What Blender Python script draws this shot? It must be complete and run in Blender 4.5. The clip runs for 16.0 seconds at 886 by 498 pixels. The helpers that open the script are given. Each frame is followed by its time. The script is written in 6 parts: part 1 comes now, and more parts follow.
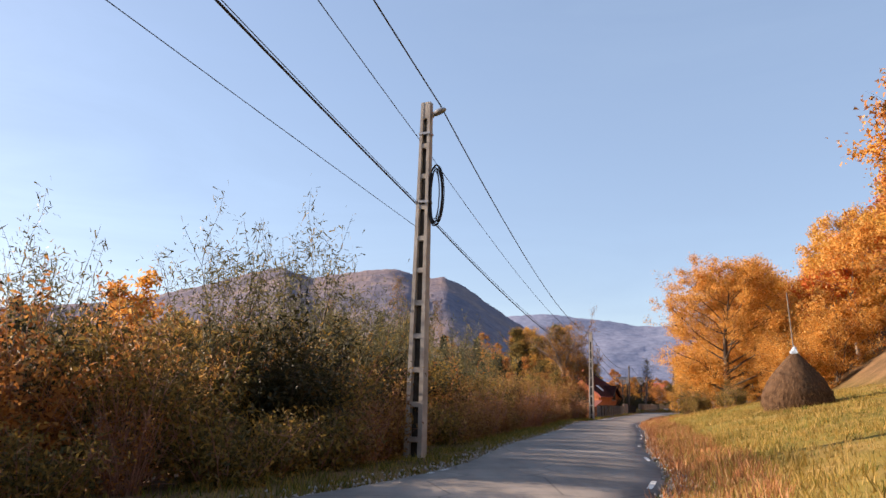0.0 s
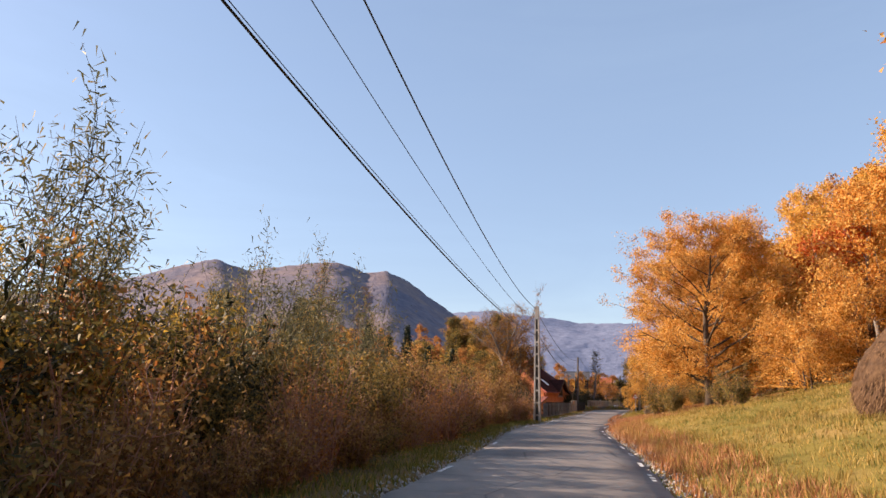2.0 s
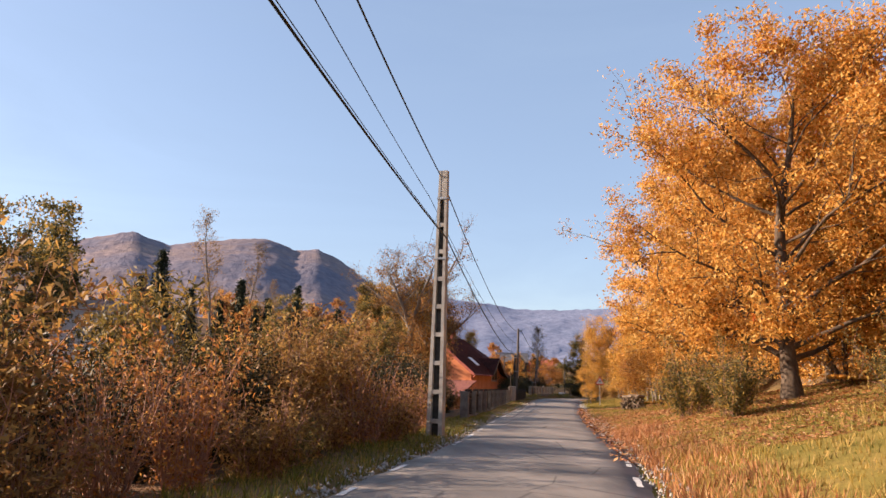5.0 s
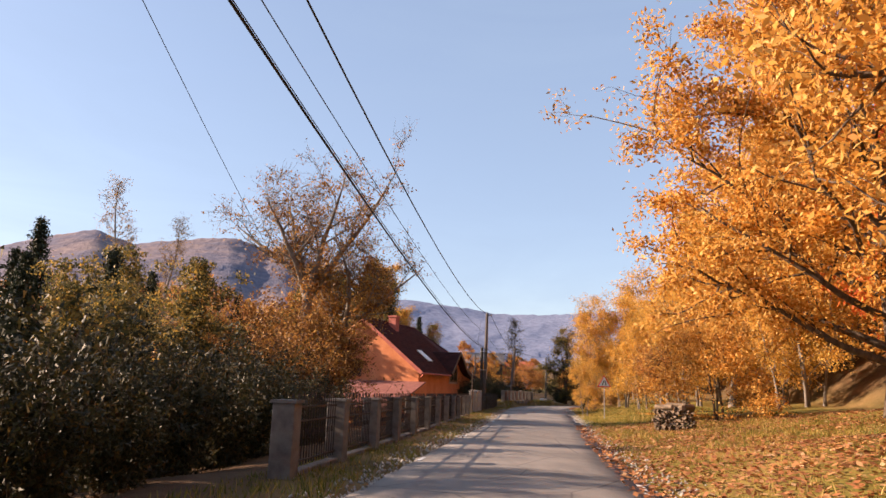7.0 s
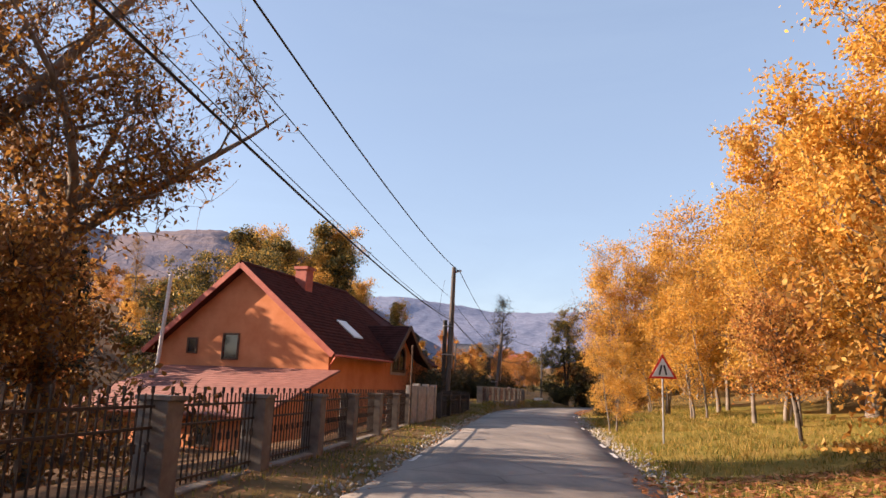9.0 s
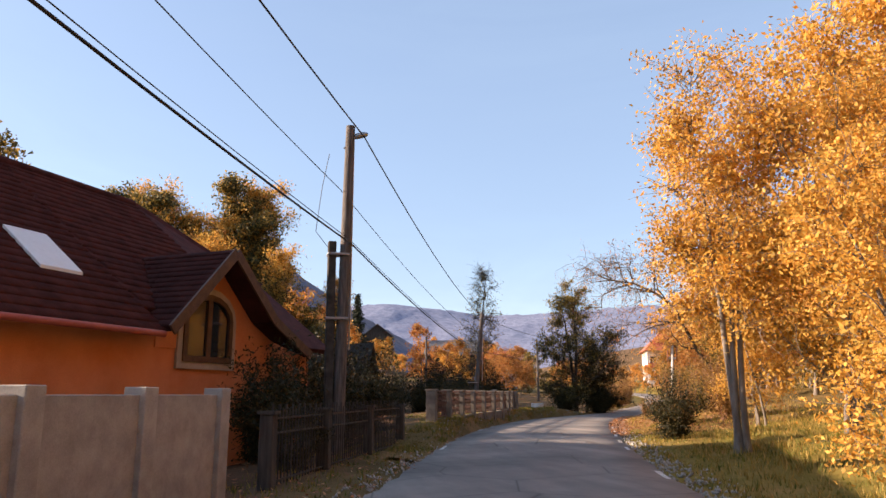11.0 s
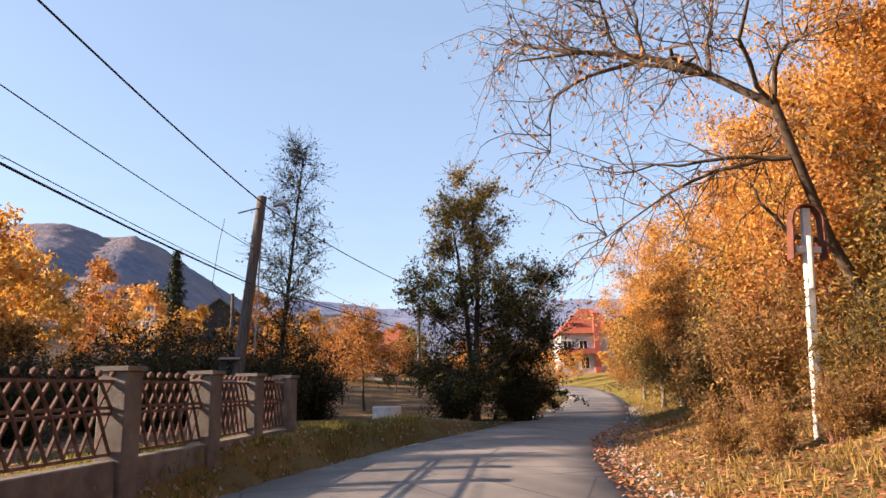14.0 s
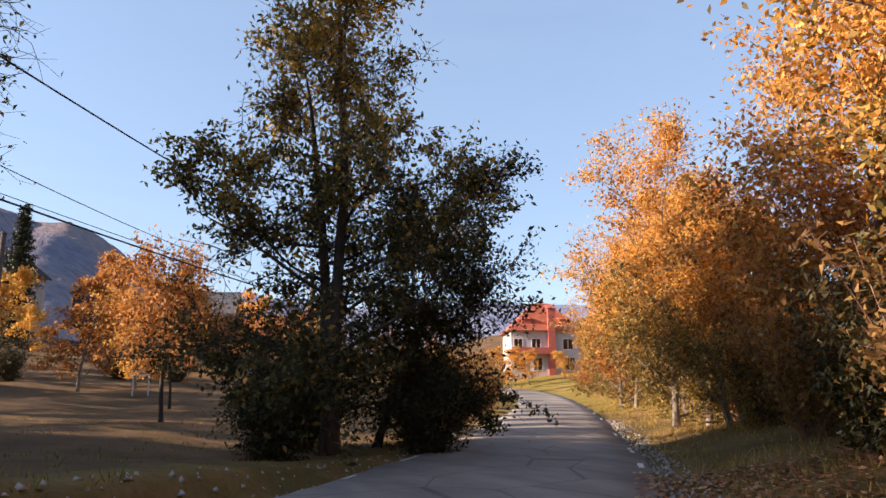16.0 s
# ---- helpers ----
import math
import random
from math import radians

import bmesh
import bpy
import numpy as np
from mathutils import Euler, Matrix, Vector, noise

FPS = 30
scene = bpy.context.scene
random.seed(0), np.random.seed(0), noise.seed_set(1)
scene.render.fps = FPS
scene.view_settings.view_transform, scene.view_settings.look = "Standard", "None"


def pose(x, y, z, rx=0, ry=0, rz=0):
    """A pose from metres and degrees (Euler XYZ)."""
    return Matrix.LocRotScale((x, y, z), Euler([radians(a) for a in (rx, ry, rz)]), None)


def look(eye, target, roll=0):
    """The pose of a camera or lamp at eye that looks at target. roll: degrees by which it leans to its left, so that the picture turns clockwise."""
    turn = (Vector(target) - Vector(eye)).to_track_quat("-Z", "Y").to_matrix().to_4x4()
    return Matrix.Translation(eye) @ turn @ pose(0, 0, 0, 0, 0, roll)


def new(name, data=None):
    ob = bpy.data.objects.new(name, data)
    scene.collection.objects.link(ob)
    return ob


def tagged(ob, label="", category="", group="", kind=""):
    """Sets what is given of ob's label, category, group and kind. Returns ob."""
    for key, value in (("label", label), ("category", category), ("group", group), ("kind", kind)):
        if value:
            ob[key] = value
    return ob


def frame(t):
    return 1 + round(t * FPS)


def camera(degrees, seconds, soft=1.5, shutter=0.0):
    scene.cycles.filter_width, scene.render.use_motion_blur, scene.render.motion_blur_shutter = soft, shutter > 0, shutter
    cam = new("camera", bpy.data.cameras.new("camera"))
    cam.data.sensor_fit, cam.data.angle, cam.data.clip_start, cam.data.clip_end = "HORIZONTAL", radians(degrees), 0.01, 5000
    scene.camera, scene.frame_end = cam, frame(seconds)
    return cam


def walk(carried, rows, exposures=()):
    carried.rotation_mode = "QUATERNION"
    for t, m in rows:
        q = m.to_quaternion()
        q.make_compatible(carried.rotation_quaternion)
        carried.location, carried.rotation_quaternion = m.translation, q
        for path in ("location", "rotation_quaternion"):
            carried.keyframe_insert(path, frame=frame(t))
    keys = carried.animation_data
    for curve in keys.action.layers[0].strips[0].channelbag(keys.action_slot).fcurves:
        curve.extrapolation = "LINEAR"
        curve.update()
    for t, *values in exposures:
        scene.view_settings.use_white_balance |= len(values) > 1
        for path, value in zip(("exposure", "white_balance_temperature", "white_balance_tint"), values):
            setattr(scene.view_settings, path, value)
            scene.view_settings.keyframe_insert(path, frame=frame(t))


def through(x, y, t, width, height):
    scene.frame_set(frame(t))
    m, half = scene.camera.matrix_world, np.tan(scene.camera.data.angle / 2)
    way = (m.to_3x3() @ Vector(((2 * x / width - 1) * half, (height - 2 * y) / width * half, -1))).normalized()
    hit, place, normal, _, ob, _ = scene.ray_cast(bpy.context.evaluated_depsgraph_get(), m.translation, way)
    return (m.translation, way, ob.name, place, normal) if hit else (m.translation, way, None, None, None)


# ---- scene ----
cam = camera(63.7, 16.0)

PATH = [
    (0.0, (1.257, 8.649, 1.400), (1.573, 18.428, 3.469), 1.64),
    (0.5, (2.062, 12.688, 1.415), (2.554, 22.460, 3.483), 1.71),
    (1.0, (3.042, 16.905, 1.414), (3.720, 26.668, 3.467), 1.70),
    (1.5, (4.017, 21.042, 1.413), (4.916, 30.788, 3.463), 1.62),
    (2.0, (5.123, 25.397, 1.434), (6.196, 35.126, 3.482), 1.42),
    (2.5, (6.320, 29.895, 1.458), (7.503, 39.612, 3.504), 1.56),
    (3.0, (7.579, 34.464, 1.478), (8.846, 44.171, 3.520), 2.06),
    (3.5, (8.775, 39.116, 1.496), (10.188, 48.813, 3.489), 2.55),
    (4.0, (10.091, 43.827, 1.508), (11.670, 53.509, 3.450), 2.51),
    (4.5, (11.536, 48.564, 1.507), (13.306, 58.228, 3.368), 2.18),
    (7.0, (20.473, 73.709, 1.449), (22.671, 83.268, 3.397), 1.95),
    (7.5, (22.389, 78.732, 1.451), (24.611, 88.286, 3.398), 1.96),
    (8.0, (24.330, 83.729, 1.451), (26.577, 93.274, 3.411), 1.93),
    (8.5, (26.208, 88.667, 1.440), (28.465, 98.208, 3.409), 2.00),
    (9.0, (28.120, 93.614, 1.426), (30.380, 103.163, 3.348), 2.30),
    (11.5, (37.595, 119.212, 1.504), (40.126, 128.672, 3.530), -1.00),
    (12.0, (39.518, 123.833, 1.521), (42.176, 133.257, 3.553), -1.37),
    (12.5, (41.545, 128.410, 1.517), (44.389, 137.788, 3.507), -1.22),
    (13.0, (43.639, 132.751, 1.483), (46.748, 142.050, 3.451), -1.07),
    (13.5, (45.688, 136.820, 1.432), (49.109, 146.015, 3.366), -0.95),
    (14.0, (47.877, 140.709, 1.383), (51.592, 149.793, 3.305), -1.05),
    (14.5, (49.993, 144.246, 1.346), (53.990, 153.213, 3.246), -1.01),
    (15.0, (52.034, 147.479, 1.312), (56.169, 156.383, 3.211), -0.97),
    (15.5, (54.076, 150.750, 1.291), (58.286, 159.615, 3.209), -0.38),
    (16.0, (55.994, 153.837, 1.283), (60.285, 162.658, 3.226), 0.15),
]
walk(cam, [(t, look(eye, target, roll)) for t, eye, target, roll in PATH], [(0, 1.28, 7120, 20), (4.5, 1.30, 7150, 20), (7, 1.40, 7500, 23), (9, 1.42, 7450, 22), (11.5, 1.56, 7250, 20), (14, 1.58, 7180, 20), (16, 1.48, 6980, 19)])
SKY_STRENGTH, SUN_STRENGTH = 0.103, 5.0

# ---- light ----
SUN_TO = Vector((-0.951, 0.309, 0.388)).normalized()
world = bpy.data.worlds.new("sky")
scene.world = world
world.use_nodes = True
wn = world.node_tree
sky = wn.nodes.new("ShaderNodeTexSky")
sky.sky_type = 'NISHITA'
sky.sun_disc = False
sky.sun_elevation = math.asin(SUN_TO.z)
sky.sun_rotation = math.atan2(SUN_TO.x, SUN_TO.y)
sky.air_density, sky.dust_density, sky.ozone_density = 1.0, 0.6, 2.0
tcw = wn.nodes.new("ShaderNodeTexCoord")
mpw = wn.nodes.new("ShaderNodeMapping")
mpw.inputs["Scale"].default_value = (1.0, 1.6, 5.0)
wn.links.new(tcw.outputs["Generated"], mpw.inputs[0])
cirrus = wn.nodes.new("ShaderNodeTexNoise")
cirrus.inputs["Scale"].default_value, cirrus.inputs["Detail"].default_value, cirrus.inputs["Roughness"].default_value = 1.7, 7, 0.62
cirrus.inputs["Distortion"].default_value = 0.8
wn.links.new(mpw.outputs[0], cirrus.inputs["Vector"])
veil = wn.nodes.new("ShaderNodeMapRange")
veil.inputs["From Min"].default_value, veil.inputs["From Max"].default_value = 0.35, 0.75
veil.inputs["To Min"].default_value, veil.inputs["To Max"].default_value = 0.44, 0.66
wn.links.new(cirrus.outputs["Fac"], veil.inputs["Value"])
hazy = wn.nodes.new("ShaderNodeMix")
hazy.data_type = 'RGBA'
hazy.inputs[7].default_value = (1.42, 2.22, 3.30, 1)
wn.links.new(veil.outputs["Result"], hazy.inputs[0])
wn.links.new(sky.outputs[0], hazy.inputs[6])
wn.links.new(hazy.outputs[2], wn.nodes["Background"].inputs[0])
wn.nodes["Background"].inputs[1].default_value = SKY_STRENGTH
sun_data = bpy.data.lights.new("sun", 'SUN')
sun_data.energy, sun_data.angle, sun_data.color = SUN_STRENGTH, radians(0.5), (1.0, 0.84, 0.66)
sun = new("sun", sun_data)
sun.matrix_world = look((0, 0, 60), Vector((0, 0, 60)) - SUN_TO)


# ---- materials ----
def nodes_of(name):
    m = bpy.data.materials.new(name)
    m.use_nodes = True
    return m, m.node_tree, m.node_tree.nodes["Principled BSDF"]


def ramp(nt, fac, stops):
    r = nt.nodes.new("ShaderNodeValToRGB")
    while len(r.color_ramp.elements) < len(stops):
        r.color_ramp.elements.new(0.5)
    for e, (p, c) in zip(r.color_ramp.elements, stops):
        e.position, e.color = p, (*c, 1)
    nt.links.new(fac, r.inputs[0])
    return r.outputs[0]


def noise_out(nt, scale, detail=4, rough=0.6, coord="Object", stretch=None):
    tc = nt.nodes.new("ShaderNodeTexCoord")
    out = tc.outputs[coord]
    if stretch:
        mp = nt.nodes.new("ShaderNodeMapping")
        mp.inputs["Scale"].default_value = stretch
        nt.links.new(out, mp.inputs[0])
        out = mp.outputs[0]
    n = nt.nodes.new("ShaderNodeTexNoise")
    n.inputs["Scale"].default_value, n.inputs["Detail"].default_value, n.inputs["Roughness"].default_value = scale, detail, rough
    nt.links.new(out, n.inputs["Vector"])
    return n.outputs["Fac"]


def mix_col(nt, fac, a, b, mode='MIX'):
    mx = nt.nodes.new("ShaderNodeMix")
    mx.data_type, mx.blend_type = 'RGBA', mode
    for sock, val in ((mx.inputs[0], fac), (mx.inputs[6], a), (mx.inputs[7], b)):
        if isinstance(val, bpy.types.NodeSocket):
            nt.links.new(val, sock)
        elif isinstance(val, (int, float)):
            sock.default_value = val
        else:
            sock.default_value = (*val, 1)
    return mx.outputs[2]


def bump(nt, bsdf, height, strength=0.3, dist=0.02):
    b = nt.nodes.new("ShaderNodeBump")
    b.inputs["Strength"].default_value, b.inputs["Distance"].default_value = strength, dist
    nt.links.new(height, b.inputs["Height"])
    nt.links.new(b.outputs[0], bsdf.inputs["Normal"])


def surface(name, stops, scale=4.0, fine=40.0, rough=0.85, metal=0.0, relief=0.3, stretch=None, detail=5, per_object=0.0, spec=0.3):
    """A surface of broad mottling and fine grain."""
    m, nt, b = nodes_of(name)
    big = noise_out(nt, scale, detail, 0.6, stretch=stretch)
    col = ramp(nt, big, stops)
    small = noise_out(nt, fine, 4, 0.7, stretch=stretch)
    col = mix_col(nt, 0.35, col, ramp(nt, small, [(0.3, (0.45, 0.45, 0.45)), (0.7, (1, 1, 1))]), 'MULTIPLY')
    if per_object:
        oi = nt.nodes.new("ShaderNodeObjectInfo")
        lo = 1 - per_object
        col = mix_col(nt, 1.0, col, ramp(nt, oi.outputs["Random"], [(0, (lo, lo, lo)), (1, (1, 1, 1))]), 'MULTIPLY')
    nt.links.new(col, b.inputs["Base Color"])
    b.inputs["Roughness"].default_value, b.inputs["Metallic"].default_value = rough, metal
    b.inputs["Specular IOR Level"].default_value = spec
    if relief:
        bump(nt, b, small, relief, 0.015)
    return m


def leaf_surface(name, stops, through=0.35, gloss=0.55):
    """Thin leaves: colour differs from leaf to leaf, some light comes through."""
    m, nt, b = nodes_of(name)
    g = nt.nodes.new("ShaderNodeNewGeometry")
    col = ramp(nt, g.outputs["Random Per Island"], stops)
    patch = noise_out(nt, 0.55, 2, 0.5)
    col = mix_col(nt, 0.5, col, ramp(nt, patch, [(0.3, (0.55, 0.5, 0.5)), (0.7, (1.15, 1.1, 1.0))]), 'MULTIPLY')
    nt.links.new(col, b.inputs["Base Color"])
    b.inputs["Roughness"].default_value = gloss
    b.inputs["Specular IOR Level"].default_value = 0.22
    tr = nt.nodes.new("ShaderNodeBsdfTranslucent")
    nt.links.new(col, tr.inputs[0])
    mx = nt.nodes.new("ShaderNodeMixShader")
    mx.inputs[0].default_value = through
    nt.links.new(b.outputs[0], mx.inputs[1])
    nt.links.new(tr.outputs[0], mx.inputs[2])
    nt.links.new(mx.outputs[0], nt.nodes["Material Output"].inputs[0])
    return m


M_ORANGE = leaf_surface("leaf_orange", [(0, (0.38, 0.14, 0.022)), (0.35, (0.66, 0.32, 0.07)), (0.7, (0.75, 0.41, 0.10)), (1, (0.80, 0.55, 0.20))], 0.48)
M_GOLD = leaf_surface("leaf_gold", [(0, (0.48, 0.23, 0.045)), (0.4, (0.70, 0.38, 0.075)), (0.8, (0.78, 0.48, 0.12)), (1, (0.58, 0.42, 0.12))], 0.45)
M_RUST = leaf_surface("leaf_rust", [(0, (0.20, 0.075, 0.025)), (0.4, (0.47, 0.19, 0.055)), (0.8, (0.60, 0.30, 0.085)), (1, (0.40, 0.26, 0.09))], 0.43)
M_WALNUT = leaf_surface("leaf_walnut", [(0, (0.13, 0.06, 0.025)), (0.4, (0.28, 0.125, 0.04)), (0.8, (0.44, 0.22, 0.055)), (1, (0.55, 0.32, 0.09))], 0.35)
M_RED = leaf_surface("leaf_red", [(0, (0.40, 0.07, 0.02)), (0.5, (0.58, 0.13, 0.03)), (1, (0.60, 0.24, 0.04))])
M_OLIVE = leaf_surface("leaf_olive", [(0, (0.075, 0.07, 0.028)), (0.4, (0.18, 0.14, 0.045)), (0.75, (0.33, 0.22, 0.06)), (1, (0.47, 0.30, 0.075))], 0.42)
M_MIXED = leaf_surface("leaf_mixed", [(0, (0.06, 0.065, 0.032)), (0.5, (0.14, 0.13, 0.05)), (0.72, (0.32, 0.22, 0.06)), (1, (0.58, 0.37, 0.08))], 0.38)
# M_DARKLEAF: leaf colour lowered so that shade is already in it
M_DARKLEAF = leaf_surface("leaf_dark_shade", [(0, (0.018, 0.022, 0.010)), (0.5, (0.036, 0.038, 0.015)), (0.85, (0.075, 0.06, 0.02)), (1, (0.16, 0.10, 0.03))], 0.2)
M_BROWNLEAF = leaf_surface("leaf_brown", [(0, (0.13, 0.07, 0.03)), (0.5, (0.29, 0.16, 0.055)), (0.85, (0.46, 0.27, 0.08)), (1, (0.54, 0.36, 0.13))], 0.45)
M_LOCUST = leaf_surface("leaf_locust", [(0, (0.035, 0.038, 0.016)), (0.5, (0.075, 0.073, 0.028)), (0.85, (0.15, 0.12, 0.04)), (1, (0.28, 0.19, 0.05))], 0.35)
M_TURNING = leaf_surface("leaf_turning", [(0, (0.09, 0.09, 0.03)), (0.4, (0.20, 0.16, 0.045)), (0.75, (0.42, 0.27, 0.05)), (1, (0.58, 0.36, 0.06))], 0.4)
M_NEEDLE = leaf_surface("needle", [(0, (0.012, 0.02, 0.012)), (0.6, (0.03, 0.042, 0.02)), (1, (0.05, 0.06, 0.025))], 0.1)
M_STRAW = leaf_surface("grass_dry", [(0, (0.18, 0.13, 0.03)), (0.35, (0.31, 0.22, 0.05)), (0.7, (0.42, 0.29, 0.08)), (1, (0.54, 0.38, 0.15))], 0.35, 0.6)
M_GRASS = leaf_surface("grass_green", [(0, (0.07, 0.095, 0.018)), (0.5, (0.17, 0.175, 0.032)), (0.85, (0.34, 0.25, 0.06)), (1, (0.45, 0.30, 0.09))], 0.35, 0.6)
M_LITTER = leaf_surface("leaf_litter", [(0, (0.20, 0.075, 0.035)), (0.4, (0.36, 0.145, 0.06)), (0.8, (0.50, 0.24, 0.10)), (1, (0.56, 0.37, 0.21))], 0.15, 0.6)
M_BARK = surface("bark_grey", [(0.3, (0.12, 0.10, 0.085)), (0.7, (0.29, 0.25, 0.21))], 6, 45, 0.95, relief=0.8, stretch=(1, 1, 0.3))
M_BARKDARK = surface("bark_dark", [(0.3, (0.03, 0.024, 0.02)), (0.7, (0.10, 0.08, 0.065))], 6, 45, 0.95, relief=0.8, stretch=(1, 1, 0.3))
M_BARKMID = surface("bark_brown", [(0.3, (0.05, 0.035, 0.025)), (0.7, (0.15, 0.11, 0.08))], 9, 55, 0.95, relief=0.9, stretch=(1, 1, 0.4))
M_TWIG = surface("twig_red", [(0.3, (0.24, 0.10, 0.07)), (0.7, (0.46, 0.26, 0.18))], 8, 60, 0.8, relief=0.2)
M_CONCRETE = surface("concrete_aged", [(0.3, (0.32, 0.295, 0.27)), (0.6, (0.46, 0.435, 0.40)), (0.85, (0.56, 0.53, 0.49))], 3, 60, 0.92, relief=0.4, per_object=0.15)
M_WOODPOLE = surface("pole_wood", [(0.3, (0.07, 0.06, 0.055)), (0.7, (0.19, 0.165, 0.15))], 8, 50, 0.9, relief=0.6, stretch=(3, 3, 0.25))
M_CABLE = surface("cable_black", [(0.3, (0.012, 0.012, 0.014)), (0.7, (0.03, 0.03, 0.034))], 5, 40, 0.6, relief=0)
M_STEEL = surface("steel_grey", [(0.3, (0.28, 0.29, 0.30)), (0.7, (0.45, 0.46, 0.47))], 12, 80, 0.45, 0.7, relief=0.1)
M_IRON = surface("iron_dark", [(0.3, (0.03, 0.022, 0.02)), (0.6, (0.07, 0.045, 0.035)), (0.8, (0.16, 0.07, 0.035))], 14, 80, 0.6, 0.4, relief=0.2)
M_WHITEPAINT = surface("white_paint_worn", [(0.3, (0.50, 0.49, 0.46)), (0.6, (0.72, 0.71, 0.69)), (0.85, (0.80, 0.80, 0.78))], 6, 60, 0.6, relief=0.15)


# ---- the road's line and the lie of the land ----
CENTRE = [(-14, -22), (-8, -6), (-2.5, 10), (3.6, 22.2), (6.4, 32.0), (10.4, 44.6), (15.0, 60.4), (19.2, 71.0), (23.6, 83.0), (28.6, 96.0),
          (31.8, 103.9), (37.6, 119.2), (42.2, 131.0), (45.6, 138.8), (50.8, 148.8), (55.97, 156.66), (61.47, 163.26), (65.57, 168.46), (75.7, 182.6),
          (88.0, 201.0), (99.0, 221.0), (105, 240), (104, 262), (98, 285)]


def spline(pts, per=24):
    p = np.array(pts, float)
    p = np.vstack([2 * p[0] - p[1], p, 2 * p[-1] - p[-2]])
    out = []
    for a, b, c, d in zip(p[:-3], p[1:-2], p[2:-1], p[3:]):
        t = np.linspace(0, 1, per, endpoint=False)[:, None]
        out.append(0.5 * (2 * b + (c - a) * t + (2 * a - 5 * b + 4 * c - d) * t**2 + (3 * b - a - 3 * c + d) * t**3))
    return np.vstack(out + [p[-2:-1]])


LINE = spline(CENTRE)
BEYOND = np.stack([np.linspace(97, 70, 120), np.linspace(290, 4800, 120)], 1)
TAN = np.gradient(LINE, axis=0)
TAN /= np.linalg.norm(TAN, axis=1)[:, None]
RIGHT = np.stack([TAN[:, 1], -TAN[:, 0]], axis=1)
GUIDE, GUIDE_RIGHT = np.vstack([LINE, BEYOND]), np.vstack([RIGHT, np.tile([1.0, 0.0], (120, 1))])


def half_width(y):
    return np.interp(y, [0, 100, 128, 140, 150, 157, 170, 200], [2.12, 2.15, 2.42, 2.72, 2.65, 2.3, 2.22, 2.3])


def lateral(x, y):
    """Signed distance from the road's middle (right is positive) and the y of its nearest point."""
    x, y = np.atleast_1d(np.asarray(x, float)), np.atleast_1d(np.asarray(y, float))
    d, yy = np.empty(x.size), np.empty(x.size)
    for i in range(0, x.size, 4000):
        dx, dy = x[i:i + 4000, None] - GUIDE[None, :, 0], y[i:i + 4000, None] - GUIDE[None, :, 1]
        k = np.argmin(dx * dx + dy * dy, axis=1)
        r = np.arange(k.size)
        side = np.sign(dx[r, k] * GUIDE_RIGHT[k, 0] + dy[r, k] * GUIDE_RIGHT[k, 1])
        d[i:i + 4000] = np.hypot(dx[r, k], dy[r, k]) * np.where(side == 0, 1, side)
        yy[i:i + 4000] = GUIDE[k, 1]
    return d, yy


def road_z(y):
    return np.interp(y, [0, 60, 100, 125, 140, 150, 160, 172, 200, 230, 290], [0.04, 0.07, 0.05, 0.09, 0.13, 0.10, 0.03, 0.0, 0.35, 1.3, 3.2])


def ease(a, b, v):
    t = np.clip((v - a) / (b - a), 0, 1)
    return t * t * (3 - 2 * t)


def waves(x, y, size):
    return (np.sin(x / size + 1.7 * np.sin(y / size * 0.63)) * np.cos(y / size * 0.9 + 0.8 * np.sin(x / size * 0.7)))


def land(x, y):
    """Height of the ground, without the road's own bed."""
    x, y = np.atleast_1d(np.asarray(x, float)), np.atleast_1d(np.asarray(y, float))
    d, yy = lateral(x, y)
    u = np.abs(d) - half_width(yy)
    near = np.interp(yy, [0, 85, 92, 132, 140, 146, 152, 158, 175, 190], [0.24, 0.22, 0.12, 0.08, 0.13, 0.20, 0.24, 0.22, 0.22, 0.15])
    bank = near * np.maximum(u - 0.7, 0)
    cap = np.interp(yy, [0, 85, 95, 130, 142, 150, 175], [2.4, 2.6, 1.6, 1.2, 2.2, 3.0, 3.2])
    right = np.minimum(bank, cap + 0.12 * np.maximum(u - 8, 0)) + np.interp(yy, [60, 80, 130, 150], [0.45, 0.66, 0.66, 0.42]) * np.clip(u - 14, 0, 110) * (1 - 0.75 * ease(165, 240, yy))
    left = np.interp(yy, [0, 88, 100, 132, 140, 155, 165, 200], [-1.3, -1.3, -1.2, -1.0, -0.6, -0.2, 0.3, 1.0]) * ease(2.2, 9, u)
    left = left + ease(150, 230, y) * np.clip(u - 12, 0, 60) * 0.10 + 0.10 * np.clip(u - 45, 0, 120)
    left = left + 0.55 * ease(131, 137, yy) * (1 - ease(157, 166, yy)) * ease(0.03, 0.45, u) * (1 - ease(4, 9, u))
    z = np.where(d > 0, right, left)
    z = z + ease(0.4, 3, u) * (0.10 * waves(x, y, 2.3) + 0.05 * waves(y, x, 0.9)) + ease(30, 90, u) * 1.5 * waves(x, y, 14)
    z = z + road_z(yy) - 0.05 * (1 - ease(0.0, 0.5, u))
    return z


def ground_z(x, y):
    return float(land(x, y)[0])


# ---- making things ----
def part(name, bm, material, parent=None, label=""):
    me = bpy.data.meshes.new(name)
    bm.to_mesh(me)
    bm.free()
    me.materials.append(material)
    ob = new(name, me)
    ob.parent = parent
    return tagged(ob, label)


def raw(name, verts, faces, material, parent=None, label="", smooth=False):
    """One mesh object from arrays; faces all have the same number of corners."""
    me = mesh_of(name, verts, faces, material, smooth)
    ob = new(name, me)
    ob.parent = parent
    return tagged(ob, label)


